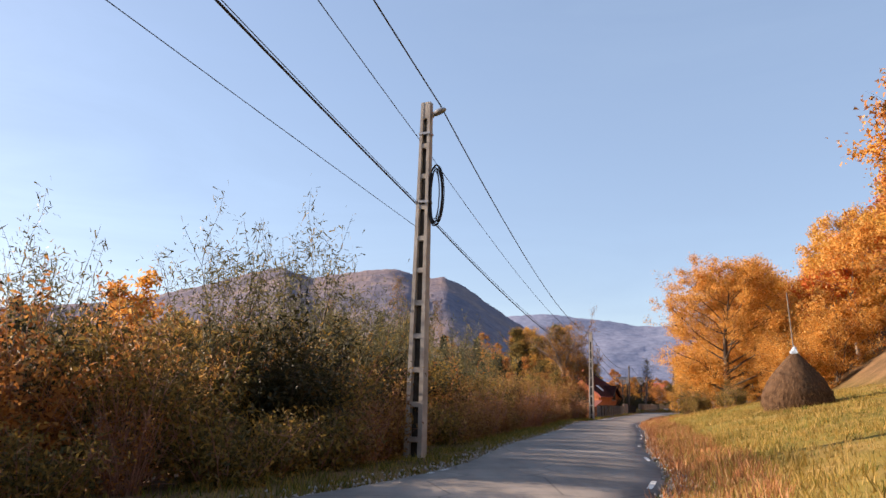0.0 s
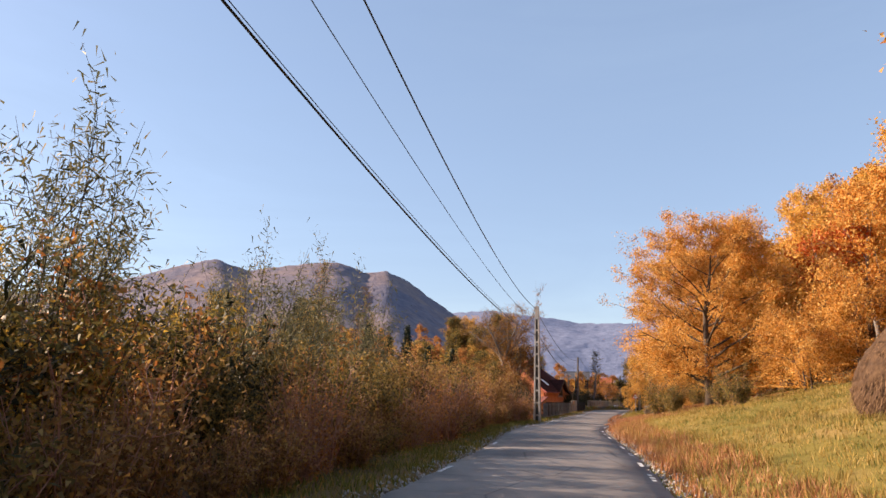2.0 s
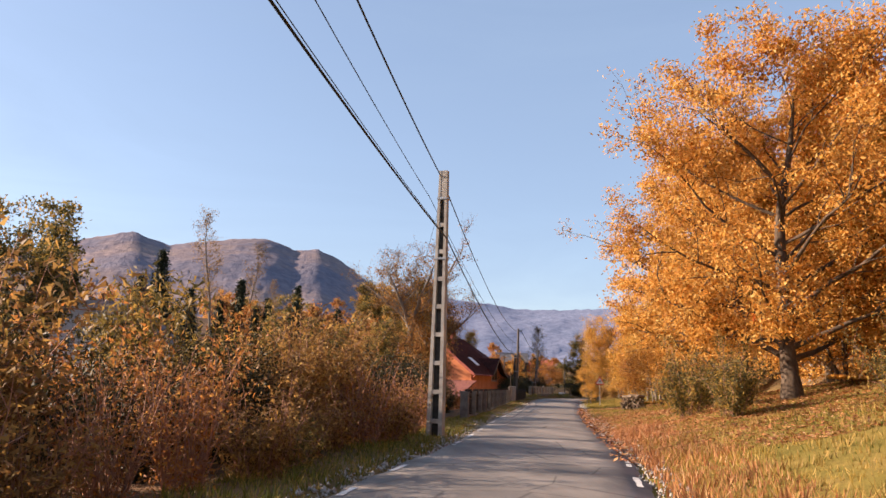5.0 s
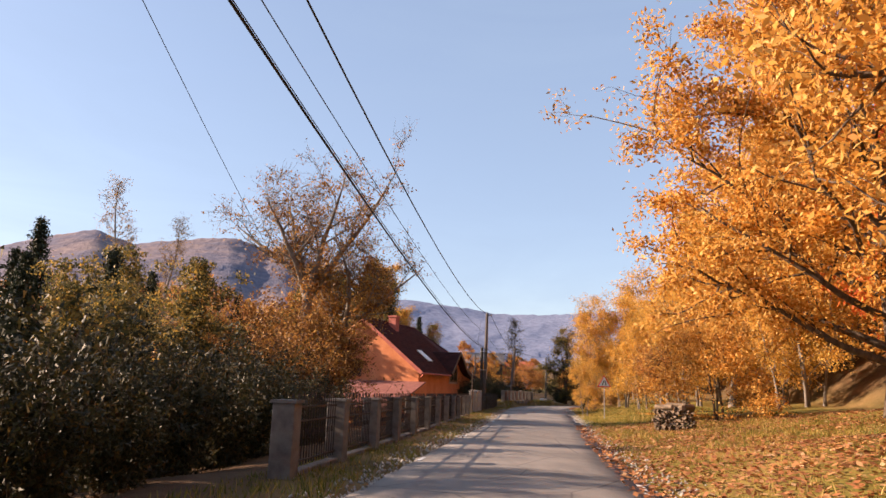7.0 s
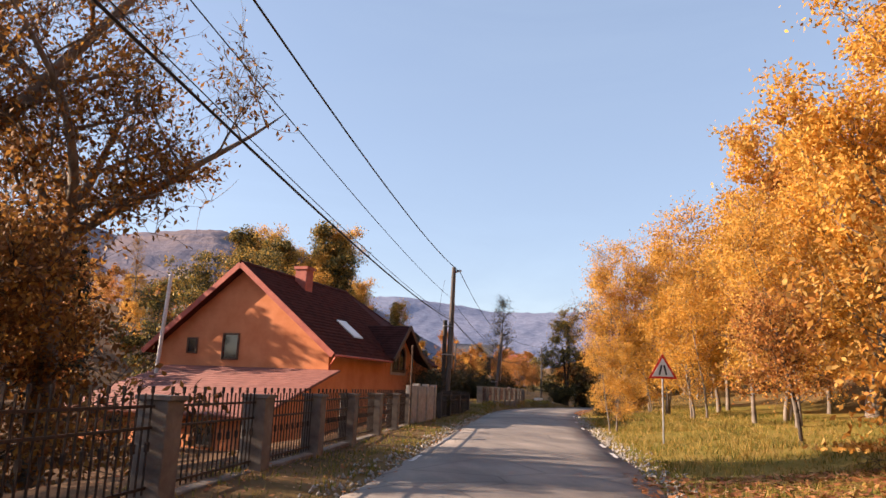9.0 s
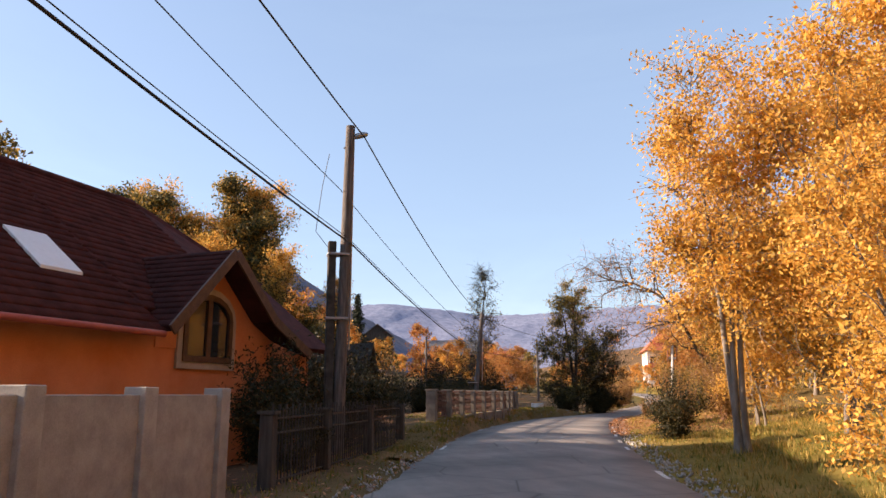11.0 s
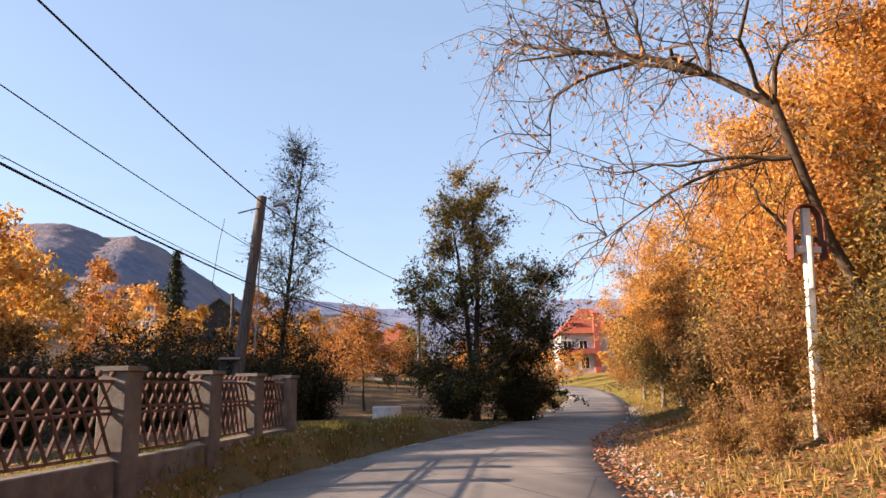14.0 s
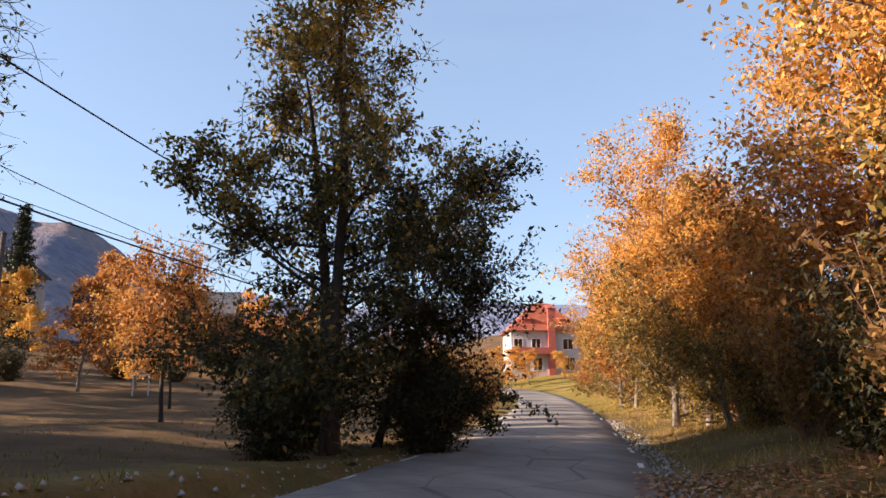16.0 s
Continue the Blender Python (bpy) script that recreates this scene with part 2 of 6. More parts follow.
def mesh_of(name, verts, faces, material, smooth=False):
    verts, faces = np.asarray(verts, np.float32), np.asarray(faces, np.int32)
    me = bpy.data.meshes.new(name)
    n, k = faces.shape
    me.vertices.add(len(verts))
    me.vertices.foreach_set("co", verts.ravel())
    me.loops.add(n * k)
    me.loops.foreach_set("vertex_index", faces.ravel())
    me.polygons.add(n)
    me.polygons.foreach_set("loop_start", np.arange(0, n * k, k, dtype=np.int32))
    if smooth:
        me.polygons.foreach_set("use_smooth", np.ones(n, bool))
    me.update(calc_edges=True)
    me.materials.append(material)
    return me


def empty(name, x, y, z=None, rz=0.0):
    ob = new(name)
    ob.empty_display_size = 0.2
    ob.matrix_basis = pose(x, y, ground_z(x, y) if z is None else z, 0, 0, rz)
    return ob


def box(bm, lo, hi, bevel=0.0):
    g = bmesh.ops.create_cube(bm, size=1.0)
    vs = g["verts"]
    for v in vs:
        v.co = Vector([lo[i] + (v.co[i] + 0.5) * (hi[i] - lo[i]) for i in range(3)])
    if bevel:
        es = list({e for v in vs for e in v.link_edges})
        bmesh.ops.bevel(bm, geom=es, offset=bevel, segments=1, affect='EDGES')


def beam(bm, a, b, w, h=None, sides=4, up=(0, 0, 1)):
    """A bar from a to b: rectangular, or round with more sides."""
    a, b = Vector(a), Vector(b)
    ax = (b - a).normalized()
    s = ax.cross(Vector(up))
    s = s.normalized() if s.length > 1e-4 else Vector((1, 0, 0))
    q = s.cross(ax)
    h = w if h is None else h
    ring = [(-1, -1), (1, -1), (1, 1), (-1, 1)] if sides == 4 else [(math.cos(2 * math.pi * i / sides), math.sin(2 * math.pi * i / sides)) for i in range(sides)]
    va = [bm.verts.new(a + s * (w / 2 * i) + q * (h / 2 * j)) for i, j in ring]
    vb = [bm.verts.new(b + s * (w / 2 * i) + q * (h / 2 * j)) for i, j in ring]
    for i in range(sides):
        bm.faces.new((va[i], va[(i + 1) % sides], vb[(i + 1) % sides], vb[i]))
    bm.faces.new(va[::-1])
    bm.faces.new(vb)


def tubes(paths, sides_of):
    """Tapering tubes: paths are (points, radii); returns vertices and quads."""
    V, F, base = [], [], 0
    for pts, rad in paths:
        pts = np.asarray(pts, float)
        n, k = len(pts), sides_of(rad[0])
        t = np.gradient(pts, axis=0)
        t /= np.linalg.norm(t, axis=1)[:, None] + 1e-9
        ref = np.where(np.abs(t[:, 2:3]) > 0.9, np.array([[1.0, 0, 0]]), np.array([[0, 0, 1.0]]))
        a = np.cross(t, ref)
        a /= np.linalg.norm(a, axis=1)[:, None] + 1e-9
        b = np.cross(t, a)
        ang = np.linspace(0, 2 * np.pi, k, endpoint=False)
        ring = pts[:, None, :] + np.asarray(rad)[:, None, None] * (np.cos(ang)[None, :, None] * a[:, None, :] + np.sin(ang)[None, :, None] * b[:, None, :])
        V.append(ring.reshape(-1, 3))
        i = np.arange(n - 1)[:, None] * k
        j = np.arange(k)[None, :]
        q = np.stack([i + j, i + (j + 1) % k, i + k + (j + 1) % k, i + k + j], axis=-1).reshape(-1, 4)
        F.append(q + base)
        base += n * k
    return np.vstack(V), np.vstack(F)


def leaves(centres, size, rng, narrow=0.5, hang=0.3, spread=0.35, tri=False):
    """Small bent leaves, each its own island of two triangles joined at the rib."""
    c = np.asarray(centres, float)
    n = len(c)
    s = size * rng.uniform(1 - spread, 1 + spread, n)[:, None]
    ax = rng.normal(size=(n, 3))
    ax[:, 2] -= hang
    ax /= np.linalg.norm(ax, axis=1)[:, None]
    side = np.cross(ax, rng.normal(size=(n, 3)))
    side /= np.linalg.norm(side, axis=1)[:, None] + 1e-9
    nor = np.cross(ax, side)
    if tri:
        v = np.stack([c - ax * s * 0.35 + side * s * narrow * 0.55, c - ax * s * 0.35 - side * s * narrow * 0.55, c + ax * s * 0.6], axis=1)
        return v.reshape(-1, 3), np.arange(n * 3).reshape(-1, 3)
    v = np.stack([c - ax * s * 0.5, c + side * s * narrow * 0.5 + nor * s * 0.10, c + ax * s * 0.5, c - side * s * narrow * 0.5 + nor * s * 0.10], axis=1)
    return v.reshape(-1, 3), np.arange(n * 4).reshape(-1, 4)


def wander(start, way, length, steps, rng, kink=0.12, lift=0.0):
    p, d = np.array(start, float), np.array(way, float)
    d /= np.linalg.norm(d)
    out = [p.copy()]
    for _ in range(steps):
        d = d + rng.normal(size=3) * kink + np.array([0, 0, lift])
        d /= np.linalg.norm(d)
        p = p + d * length / steps
        out.append(p.copy())
    return np.array(out)


def tree_meshes(name, seed, height, spread, trunk_r, crown_low, limbs=14, subs=6, twigs=4, leaf_n=9000, leaf=0.13, mat=None, bark=None,
                narrow=0.5, shape="round", up=0.35, bare_top=0.0, limb_r=0.4, stems=1, drift=(0, 0), clump=0.32, twig_len=0.9, low_heavy=1.0, splay=1.0, kink=0.055, mat2=None, mat2_from=0.6, tri=False, bare_twigs=False, uneven=1.3, fork=0.0):
    """Bark mesh and leaf mesh of one tree that stands at the origin."""
    rng = np.random.default_rng(seed)
    paths, tips = [], []
    for st in range(stems):
        off = np.array([0.0, 0.0, -0.25]) + (rng.normal(size=3) * [0.35 * splay, 0.35 * splay, 0] if stems > 1 else 0)
        way = np.array([drift[0] + rng.normal() * 0.06 * stems * splay, drift[1] + rng.normal() * 0.06 * stems * splay, 1.0])
        h = height * (0.90 if shape != "spire" else 0.97) * (1 if st == 0 else rng.uniform(0.75, 0.97))
        if fork:
            # one bole that divides into rising main limbs
            a = st * 2 * math.pi / stems + rng.uniform(-0.4, 0.4)
            lean = splay * rng.uniform(0.5, 1.2)
            way, h = np.array([math.cos(a) * lean + drift[0], math.sin(a) * lean + drift[1], 1.0]), h - fork
            bole = [(0, 0, -0.3), (0.02, 0.03, fork * 0.4), (-0.05, 0.02, fork * 0.75), (0, 0, fork)]
            if st == 0:
                paths.append((np.array(bole), trunk_r * np.array([1.3, 1.0, 0.9, 0.8])))
            off = np.array([0.0, 0.0, fork - 0.15 + 0.5 * rng.uniform(-1, 1) * (st > 0)])
        trunk = wander(off, way, h, 12, rng, kink, 0.01)
        frac = np.linspace(0, 1, 13)
        tr = trunk_r / stems**0.4 * ((1 - frac)**0.8 * 0.93 + 0.07)
        tr[0] *= 1.35
        paths.append((trunk, tr))
        for i in range(limbs // stems):
            f = crown_low + (1 - crown_low) * ((i + rng.uniform(0, 1)) / (limbs // stems))**low_heavy * 0.97
            k = f * 12
            base = trunk[int(k)] + (trunk[min(int(k) + 1, 12)] - trunk[int(k)]) * (k % 1)
            g = (f - crown_low) / max(1 - crown_low, 1e-3)
            prof = {"round": math.sqrt(max(1 - (g * 1.15 - 0.35)**2 / 0.85, 0.08)), "spire": (1 - g) * 0.95 + 0.08,
                    "vase": 0.45 + 0.6 * g, "column": 0.8 - 0.5 * g * g, "cone": 1.05 - 0.8 * g}[shape]
            a = i * 2.399 + rng.uniform(-0.5, 0.5) + st * 2.1
            rise = up + 0.9 * g * g + rng.normal() * 0.12
            L = spread * prof * rng.uniform(0.75, 1.12)
            limb = wander(base, (math.cos(a), math.sin(a), rise), L, 7, rng, 0.13, 0.03)
            r0 = max(limb_r * np.interp(k, np.arange(13), tr), 0.022)
            paths.append((limb, r0 * (np.linspace(1, 0.18, 8))))
            for j in range(subs):
                q = rng.uniform(0.25, 1.0)
                k2 = q * 7
                b2 = limb[int(min(k2, 6))] + (limb[int(min(k2, 6)) + 1] - limb[int(min(k2, 6))]) * (k2 - int(min(k2, 6)))
                dirn = (limb[-1] - limb[0]) / (np.linalg.norm(limb[-1] - limb[0]) + 1e-6) + rng.normal(size=3) * 0.75 + [0, 0, 0.15]
                sub = wander(b2, dirn, max(L * rng.uniform(0.22, 0.5), 0.5), 4, rng, 0.2, 0.02)
                paths.append((sub, max(r0 * 0.32, 0.012) * np.linspace(1, 0.3, 5)))
                full = 0.06 + rng.uniform() ** uneven
                for _ in range(twigs):
                    b3 = sub[rng.integers(1, 5)]
                    tw = wander(b3, dirn / 2 + rng.normal(size=3) * 0.8, twig_len * rng.uniform(0.5, 1.3), 3, rng, 0.25)
                    if not bare_twigs:
                        paths.append((tw, 0.009 * np.linspace(1, 0.35, 4)))
                    tips.append((tw, g, full))
    bv, bf = tubes(paths, lambda r: 8 if r > 0.1 else (5 if r > 0.03 else 3))
    w = np.array([max(0.02, 1 - bare_top * g**0.7) * full for _, g, full in tips])
    pick = rng.choice(len(tips), size=leaf_n, p=w / w.sum())
    at = rng.uniform(0.15, 1.05, leaf_n)
    pts = np.stack([t for t, _, _ in tips])
    k = np.clip(at * 3, 0, 2.999)
    lo = k.astype(int)
    cen = pts[pick, lo] + (pts[pick, lo + 1] - pts[pick, lo]) * (k - lo)[:, None] + rng.normal(size=(leaf_n, 3)) * clump * [0.75, 0.75, 0.5]
    cen[:, 2] = np.maximum(cen[:, 2], 0.15)
    lv, lf = leaves(cen, leaf, rng, narrow, tri=tri)
    foliage = mesh_of(name + "_leaves", lv, lf, mat or M_ORANGE)
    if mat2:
        # upper leaves take mat2, which paints a lit top over shaded foliage
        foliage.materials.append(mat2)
        upper_leaf = cen[:, 2] / height + rng.normal(size=leaf_n) * 0.10 + 0.12 * waves(cen[:, 0] * 3, cen[:, 2] * 3 + cen[:, 1], 1.0) > mat2_from
        foliage.polygons.foreach_set("material_index", upper_leaf.astype(np.int32))
    return mesh_of(name + "_wood", bv, bf, bark or M_BARK, True), foliage


def stand(kind, meshes, x, y, rz=0.0, s=1.0, label="", category="tree", group="", z=None, sz=None, wood="trunk", crown="crown"):
    """Places a plant made of a wood mesh and a leaf mesh."""
    ob = empty(kind, x, y, z, rz)
    ob.scale = (s, s, sz or s)
    for nm, me in zip((wood, crown), meshes):
        p = new(nm, me)
        p.parent = ob
    return tagged(ob, label, category, group)


def shrub_meshes(name, seed, height, width, stems=26, leaf_n=2600, leaf=0.09, mat=None, bark=None, narrow=0.35, low=0.2, clump=0.14):
    """A bush of many slender stems that rise from one foot and arch outwards."""
    rng = np.random.default_rng(seed)
    paths, pts = [], []
    for i in range(stems):
        a = rng.uniform(0, 2 * np.pi)
        lean = rng.uniform(0.05, 1) ** 0.8 * width / height
        L = height * rng.uniform(0.55, 1.08)
        st = wander((math.cos(a) * 0.25, math.sin(a) * 0.25, -0.2), (math.cos(a) * lean, math.sin(a) * lean, 1), L, 6, rng, 0.08, -0.01)
        paths.append((st, 0.016 * np.linspace(1.2, 0.25, 7)))
        for _ in range(4):
            b = st[rng.integers(1, 6)]
            sd = wander(b, rng.normal(size=3) * 0.7 + [0, 0, 0.8], L * rng.uniform(0.15, 0.4), 3, rng, 0.15)
            paths.append((sd, 0.008 * np.linspace(1, 0.4, 4)))
            pts.append(sd)
        pts.append(st[1:5])
        pts.append(st[3:7])
    bv, bf = tubes(paths, lambda r: 3)
    pts = np.stack(pts)
    pick = rng.integers(0, len(pts), leaf_n)
    k = rng.uniform(low, 2.999, leaf_n)
    lo = k.astype(int)
    cen = pts[pick, lo] + (pts[pick, lo + 1] - pts[pick, lo]) * (k - lo)[:, None] + rng.normal(size=(leaf_n, 3)) * clump
    cen[:, 2] = np.maximum(cen[:, 2], 0.05)
    lv, lf = leaves(cen, leaf, rng, narrow, tri=True)
    return mesh_of(name + "_stems", bv, bf, bark or M_TWIG, True), mesh_of(name + "_leaves", lv, lf, mat or M_BROWNLEAF)


def spruce_meshes(name, seed, height, spread):
    rng = np.random.default_rng(seed)
    trunk = wander((0, 0, -0.2), (0, 0, 1), height, 10, rng, 0.01)
    paths = [(trunk, 0.17 * np.linspace(1, 0.05, 11))]
    cen = []
    for i in range(110):
        f = 0.06 + 0.93 * (i / 110)**0.9
        a = i * 2.4 + rng.uniform(-0.3, 0.3)
        L = spread * (1 - f)**0.85 * rng.uniform(0.8, 1.1) + 0.12
        br = wander((0, 0, f * height), (math.cos(a), math.sin(a), 0.05 - 0.35 * (1 - f)), L, 5, rng, 0.05, 0.03)
        paths.append((br, 0.03 * (1 - f * 0.7) * np.linspace(1, 0.2, 6)))
        n = int(30 + 60 * L)
        k = rng.uniform(0.4, 4.999, n)
        lo = k.astype(int)
        cen.append(br[lo] + (br[lo + 1] - br[lo]) * (k - lo)[:, None] + rng.normal(size=(n, 3)) * [0.16, 0.16, 0.12] - [0, 0, 0.08])
    bv, bf = tubes(paths, lambda r: 6 if r > 0.1 else 3)
    lv, lf = leaves(np.vstack(cen), 0.3, rng, 0.3, 0.8, tri=True)
    return mesh_of(name + "_wood", bv, bf, M_BARKDARK, True), mesh_of(name + "_needles", lv, lf, M_NEEDLE)


# ---- ground, road, mountains ----
def ground_material():
    m, nt, b = nodes_of("ground_cover")
    at = nt.nodes.new("ShaderNodeAttribute")
    at.attribute_name = "meadow"
    big = noise_out(nt, 0.35, 5, 0.65)
    fine = noise_out(nt, 9.0, 5, 0.75)
    grass = ramp(nt, big, [(0.3, (0.12, 0.11, 0.025)), (0.5, (0.23, 0.18, 0.045)), (0.7, (0.34, 0.23, 0.08))])
    soil = ramp(nt, big, [(0.3, (0.07, 0.045, 0.028)), (0.55, (0.15, 0.092, 0.055)), (0.75, (0.24, 0.145, 0.085))])
    col = mix_col(nt, at.outputs["Fac"], soil, grass)
    col = mix_col(nt, 0.6, col, ramp(nt, fine, [(0.3, (0.45, 0.42, 0.40)), (0.7, (1.1, 1.05, 1.0))]), 'MULTIPLY')
    nt.links.new(col, b.inputs["Base Color"])
    b.inputs["Roughness"].default_value = 0.95
    b.inputs["Specular IOR Level"].default_value = 0.1
    bump(nt, b, fine, 0.7, 0.06)
    return m


def build_ground():
    def lines(lo, hi, step, ends):
        mid = np.arange(lo, hi + 1e-6, step)
        out, v, s = [], hi, step
        while v < ends:
            s *= 1.25
            v += s
            out.append(v)
        pre, v, s = [], lo, step
        while v > -ends:
            s *= 1.25
            v -= s
            pre.append(v)
        return np.array(pre[::-1] + list(mid) + out)
    xs, ys = lines(-12, 100, 0.7, 4500), lines(-6, 225, 0.7, 4500)
    X, Y = np.meshgrid(xs, ys)
    Z = land(X.ravel(), Y.ravel())
    d, yy = lateral(X.ravel(), Y.ravel())
    u = np.abs(d) - half_width(yy)
    Z = np.where(u < 0.25, road_z(yy) - 0.09, Z)
    far = np.hypot(X.ravel() - 50, Y.ravel() - 120)
    Z = np.where(far > 200, Z * (1 - ease(200, 480, far)) + ease(200, 480, far) * 3, Z)
    n, k = len(xs), len(ys)
    i = (np.arange(k - 1)[:, None] * n + np.arange(n - 1)[None, :]).ravel()
    ob = raw("ground", np.stack([X.ravel(), Y.ravel(), Z], 1), np.stack([i, i + 1, i + 1 + n, i + n], 1), ground_material(), smooth=True)
    cover = np.where(d > 0, 1.0 - 0.9 * ease(11, 16, u), (0.10 * ease(150, 165, yy) + 0.5 * ease(196, 205, yy)) * (u < 40) + 0.35 * (1 - ease(0.8, 2.0, u)))
    cover = np.where((d > 0) & (yy > 138) & (yy < 185), cover * 0.35, cover)
    at = ob.data.attributes.new("meadow", 'FLOAT', 'POINT')
    at.data.foreach_set("value", cover.astype(np.float32))
    tagged(ob, "rough grass, soil and fallen leaves over valley and banks", "ground", kind="structure")


def asphalt_material():
    m, nt, b = nodes_of("asphalt_worn")
    broad = noise_out(nt, 0.30, 4, 0.6)
    streak = noise_out(nt, 0.8, 4, 0.6, stretch=(1.6, 0.35, 1))
    fine = noise_out(nt, 55, 3, 0.8)
    col = ramp(nt, broad, [(0.3, (0.15, 0.135, 0.124)), (0.5, (0.225, 0.202, 0.183)), (0.7, (0.31, 0.275, 0.245))])
    col = mix_col(nt, 0.5, col, ramp(nt, streak, [(0.35, (0.5, 0.5, 0.52)), (0.65, (1.25, 1.2, 1.15))]), 'MULTIPLY')
    col = mix_col(nt, 0.5, col, ramp(nt, fine, [(0.35, (0.55, 0.55, 0.55)), (0.7, (1.2, 1.2, 1.2))]), 'MULTIPLY')
    vor = nt.nodes.new("ShaderNodeTexVoronoi")
    vor.feature = 'DISTANCE_TO_EDGE'
    vor.inputs["Scale"].default_value = 0.45
    tc = nt.nodes.new("ShaderNodeTexCoord")
    nt.links.new(tc.outputs["Object"], vor.inputs["Vector"])
    crack = ramp(nt, vor.outputs["Distance"], [(0.0, (0.35, 0.35, 0.35)), (0.012, (1, 1, 1))])
    col = mix_col(nt, 0.8, col, crack, 'MULTIPLY')
    nt.links.new(col, b.inputs["Base Color"])
    b.inputs["Roughness"].default_value = 0.8
    b.inputs["Specular IOR Level"].default_value = 0.35
    bump(nt, b, fine, 0.5, 0.006)
    return m


def build_road():
    rng = np.random.default_rng(5)
    offs = np.array([-1, -0.97, -0.6, -0.2, 0.2, 0.6, 0.97, 1])
    V = []
    for p, r in zip(LINE, RIGHT):
        hw = half_width(p[1])
        ragged = rng.normal(size=2) * 0.035
        for j, o in enumerate(offs):
            e = ragged[0] if j < 2 else (ragged[1] if j > 5 else 0)
            z = 0.05 * (1 - o * o) - (0.10 if j in (0, 7) else 0.0) + road_z(p[1])
            V.append((p[0] + r[0] * (hw * o + e), p[1] + r[1] * (hw * o + e), z))
    n = len(offs)
    i = (np.arange(len(LINE) - 1)[:, None] * n + np.arange(n - 1)[None, :]).ravel()
    ob = raw("road", V, np.stack([i, i + 1, i + 1 + n, i + n], 1), asphalt_material(), smooth=True)
    tagged(ob, "narrow worn grey asphalt village road with cracks", "road", kind="structure")
    # broken edge lines, worn thin
    seg = np.linalg.norm(np.diff(LINE, axis=0), axis=1)
    S = np.concatenate([[0], np.cumsum(seg)])
    Vm, Fm = [], []
    for side in (-1, 1):
        s = 2.0
        while s < S[-1] - 3:
            y0 = np.interp(s, S, LINE[:, 1])
            skip = rng.uniform() < (0.6 if side < 0 else 0.3)
            if not skip:
                for a in np.arange(0, 1.25, 0.25):
                    if rng.uniform() < 0.2:
                        continue
                    q = []
                    for ss, w in ((s + a, -0.05), (s + a, 0.05), (s + a + 0.24, 0.05), (s + a + 0.24, -0.05)):
                        x, y = np.interp(ss, S, LINE[:, 0]), np.interp(ss, S, LINE[:, 1])
                        rx, ry = np.interp(ss, S, RIGHT[:, 0]), np.interp(ss, S, RIGHT[:, 1])
                        o = side * (half_width(y) - 0.16) + w * rng.uniform(0.7, 1.2)
                        rel = o / half_width(y)
                        q.append((x + rx * o, y + ry * o, 0.05 * (1 - rel * rel) + 0.006 + road_z(y)))
                    Fm.append([len(Vm) + k for k in range(4)])
                    Vm += q
            s += 3.0
    ob = raw("road_marking", Vm, Fm, M_WHITEPAINT)
    tagged(ob, "worn white broken edge lines on the asphalt", "road marking", kind="structure")


def mountain(name, D, az0, az1, profile, depth, mat, label, seed):
    """A wooded ridge: its crest runs through the given azimuths and elevations at the distance D, its foot lies nearer."""
    rng = np.random.default_rng(seed)
    az = np.radians(np.linspace(az0, az1, 220))
    el = np.interp(np.degrees(az), [p[0] for p in profile], [p[1] for p in profile])
    rows = 40
    V = []
    for k in range(rows):
        f = k / (rows - 1)
        dist = D - depth * (1 - f)
        crest = D * np.tan(np.radians(el))
        h = crest * f**0.75 + (1 - f) * -12
        x, y = 11.5 + dist * np.sin(az), 48.5 + dist * np.cos(az)
        bumps = sum(a * D * waves(x + 31 * seed, y, D * w) for a, w in ((0.0045, 0.06), (0.0014, 0.02), (0.0006, 0.007)))
        h = h + bumps * (f * (1 - f) * 3.2 + 0.12) + rng.normal(size=az.size) * 0.0007 * D
        V.append(np.stack([x, y, h], 1))
    back = V[-1].copy()
    back[:, 1] += 200
    back[:, 2] -= 200
    V.append(back)
    n = az.size
    i = (np.arange(rows)[:, None] * n + np.arange(n - 1)[None, :]).ravel()
    ob = raw(name, np.vstack(V), np.stack([i, i + 1, i + 1 + n, i + n], 1), mat, smooth=True)
    tagged(ob, label, "mountain", kind="structure")


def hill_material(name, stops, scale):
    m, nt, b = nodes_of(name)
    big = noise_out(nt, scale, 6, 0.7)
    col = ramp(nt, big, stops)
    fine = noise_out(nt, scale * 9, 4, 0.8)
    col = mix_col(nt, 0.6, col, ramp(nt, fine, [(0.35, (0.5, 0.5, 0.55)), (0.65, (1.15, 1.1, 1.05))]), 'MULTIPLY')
    nt.links.new(col, b.inputs["Base Color"])
    b.inputs["Roughness"].default_value = 1.0
    b.inputs["Specular IOR Level"].default_value = 0.0
    bump(nt, b, fine, 0.4, 8.0)
    return m


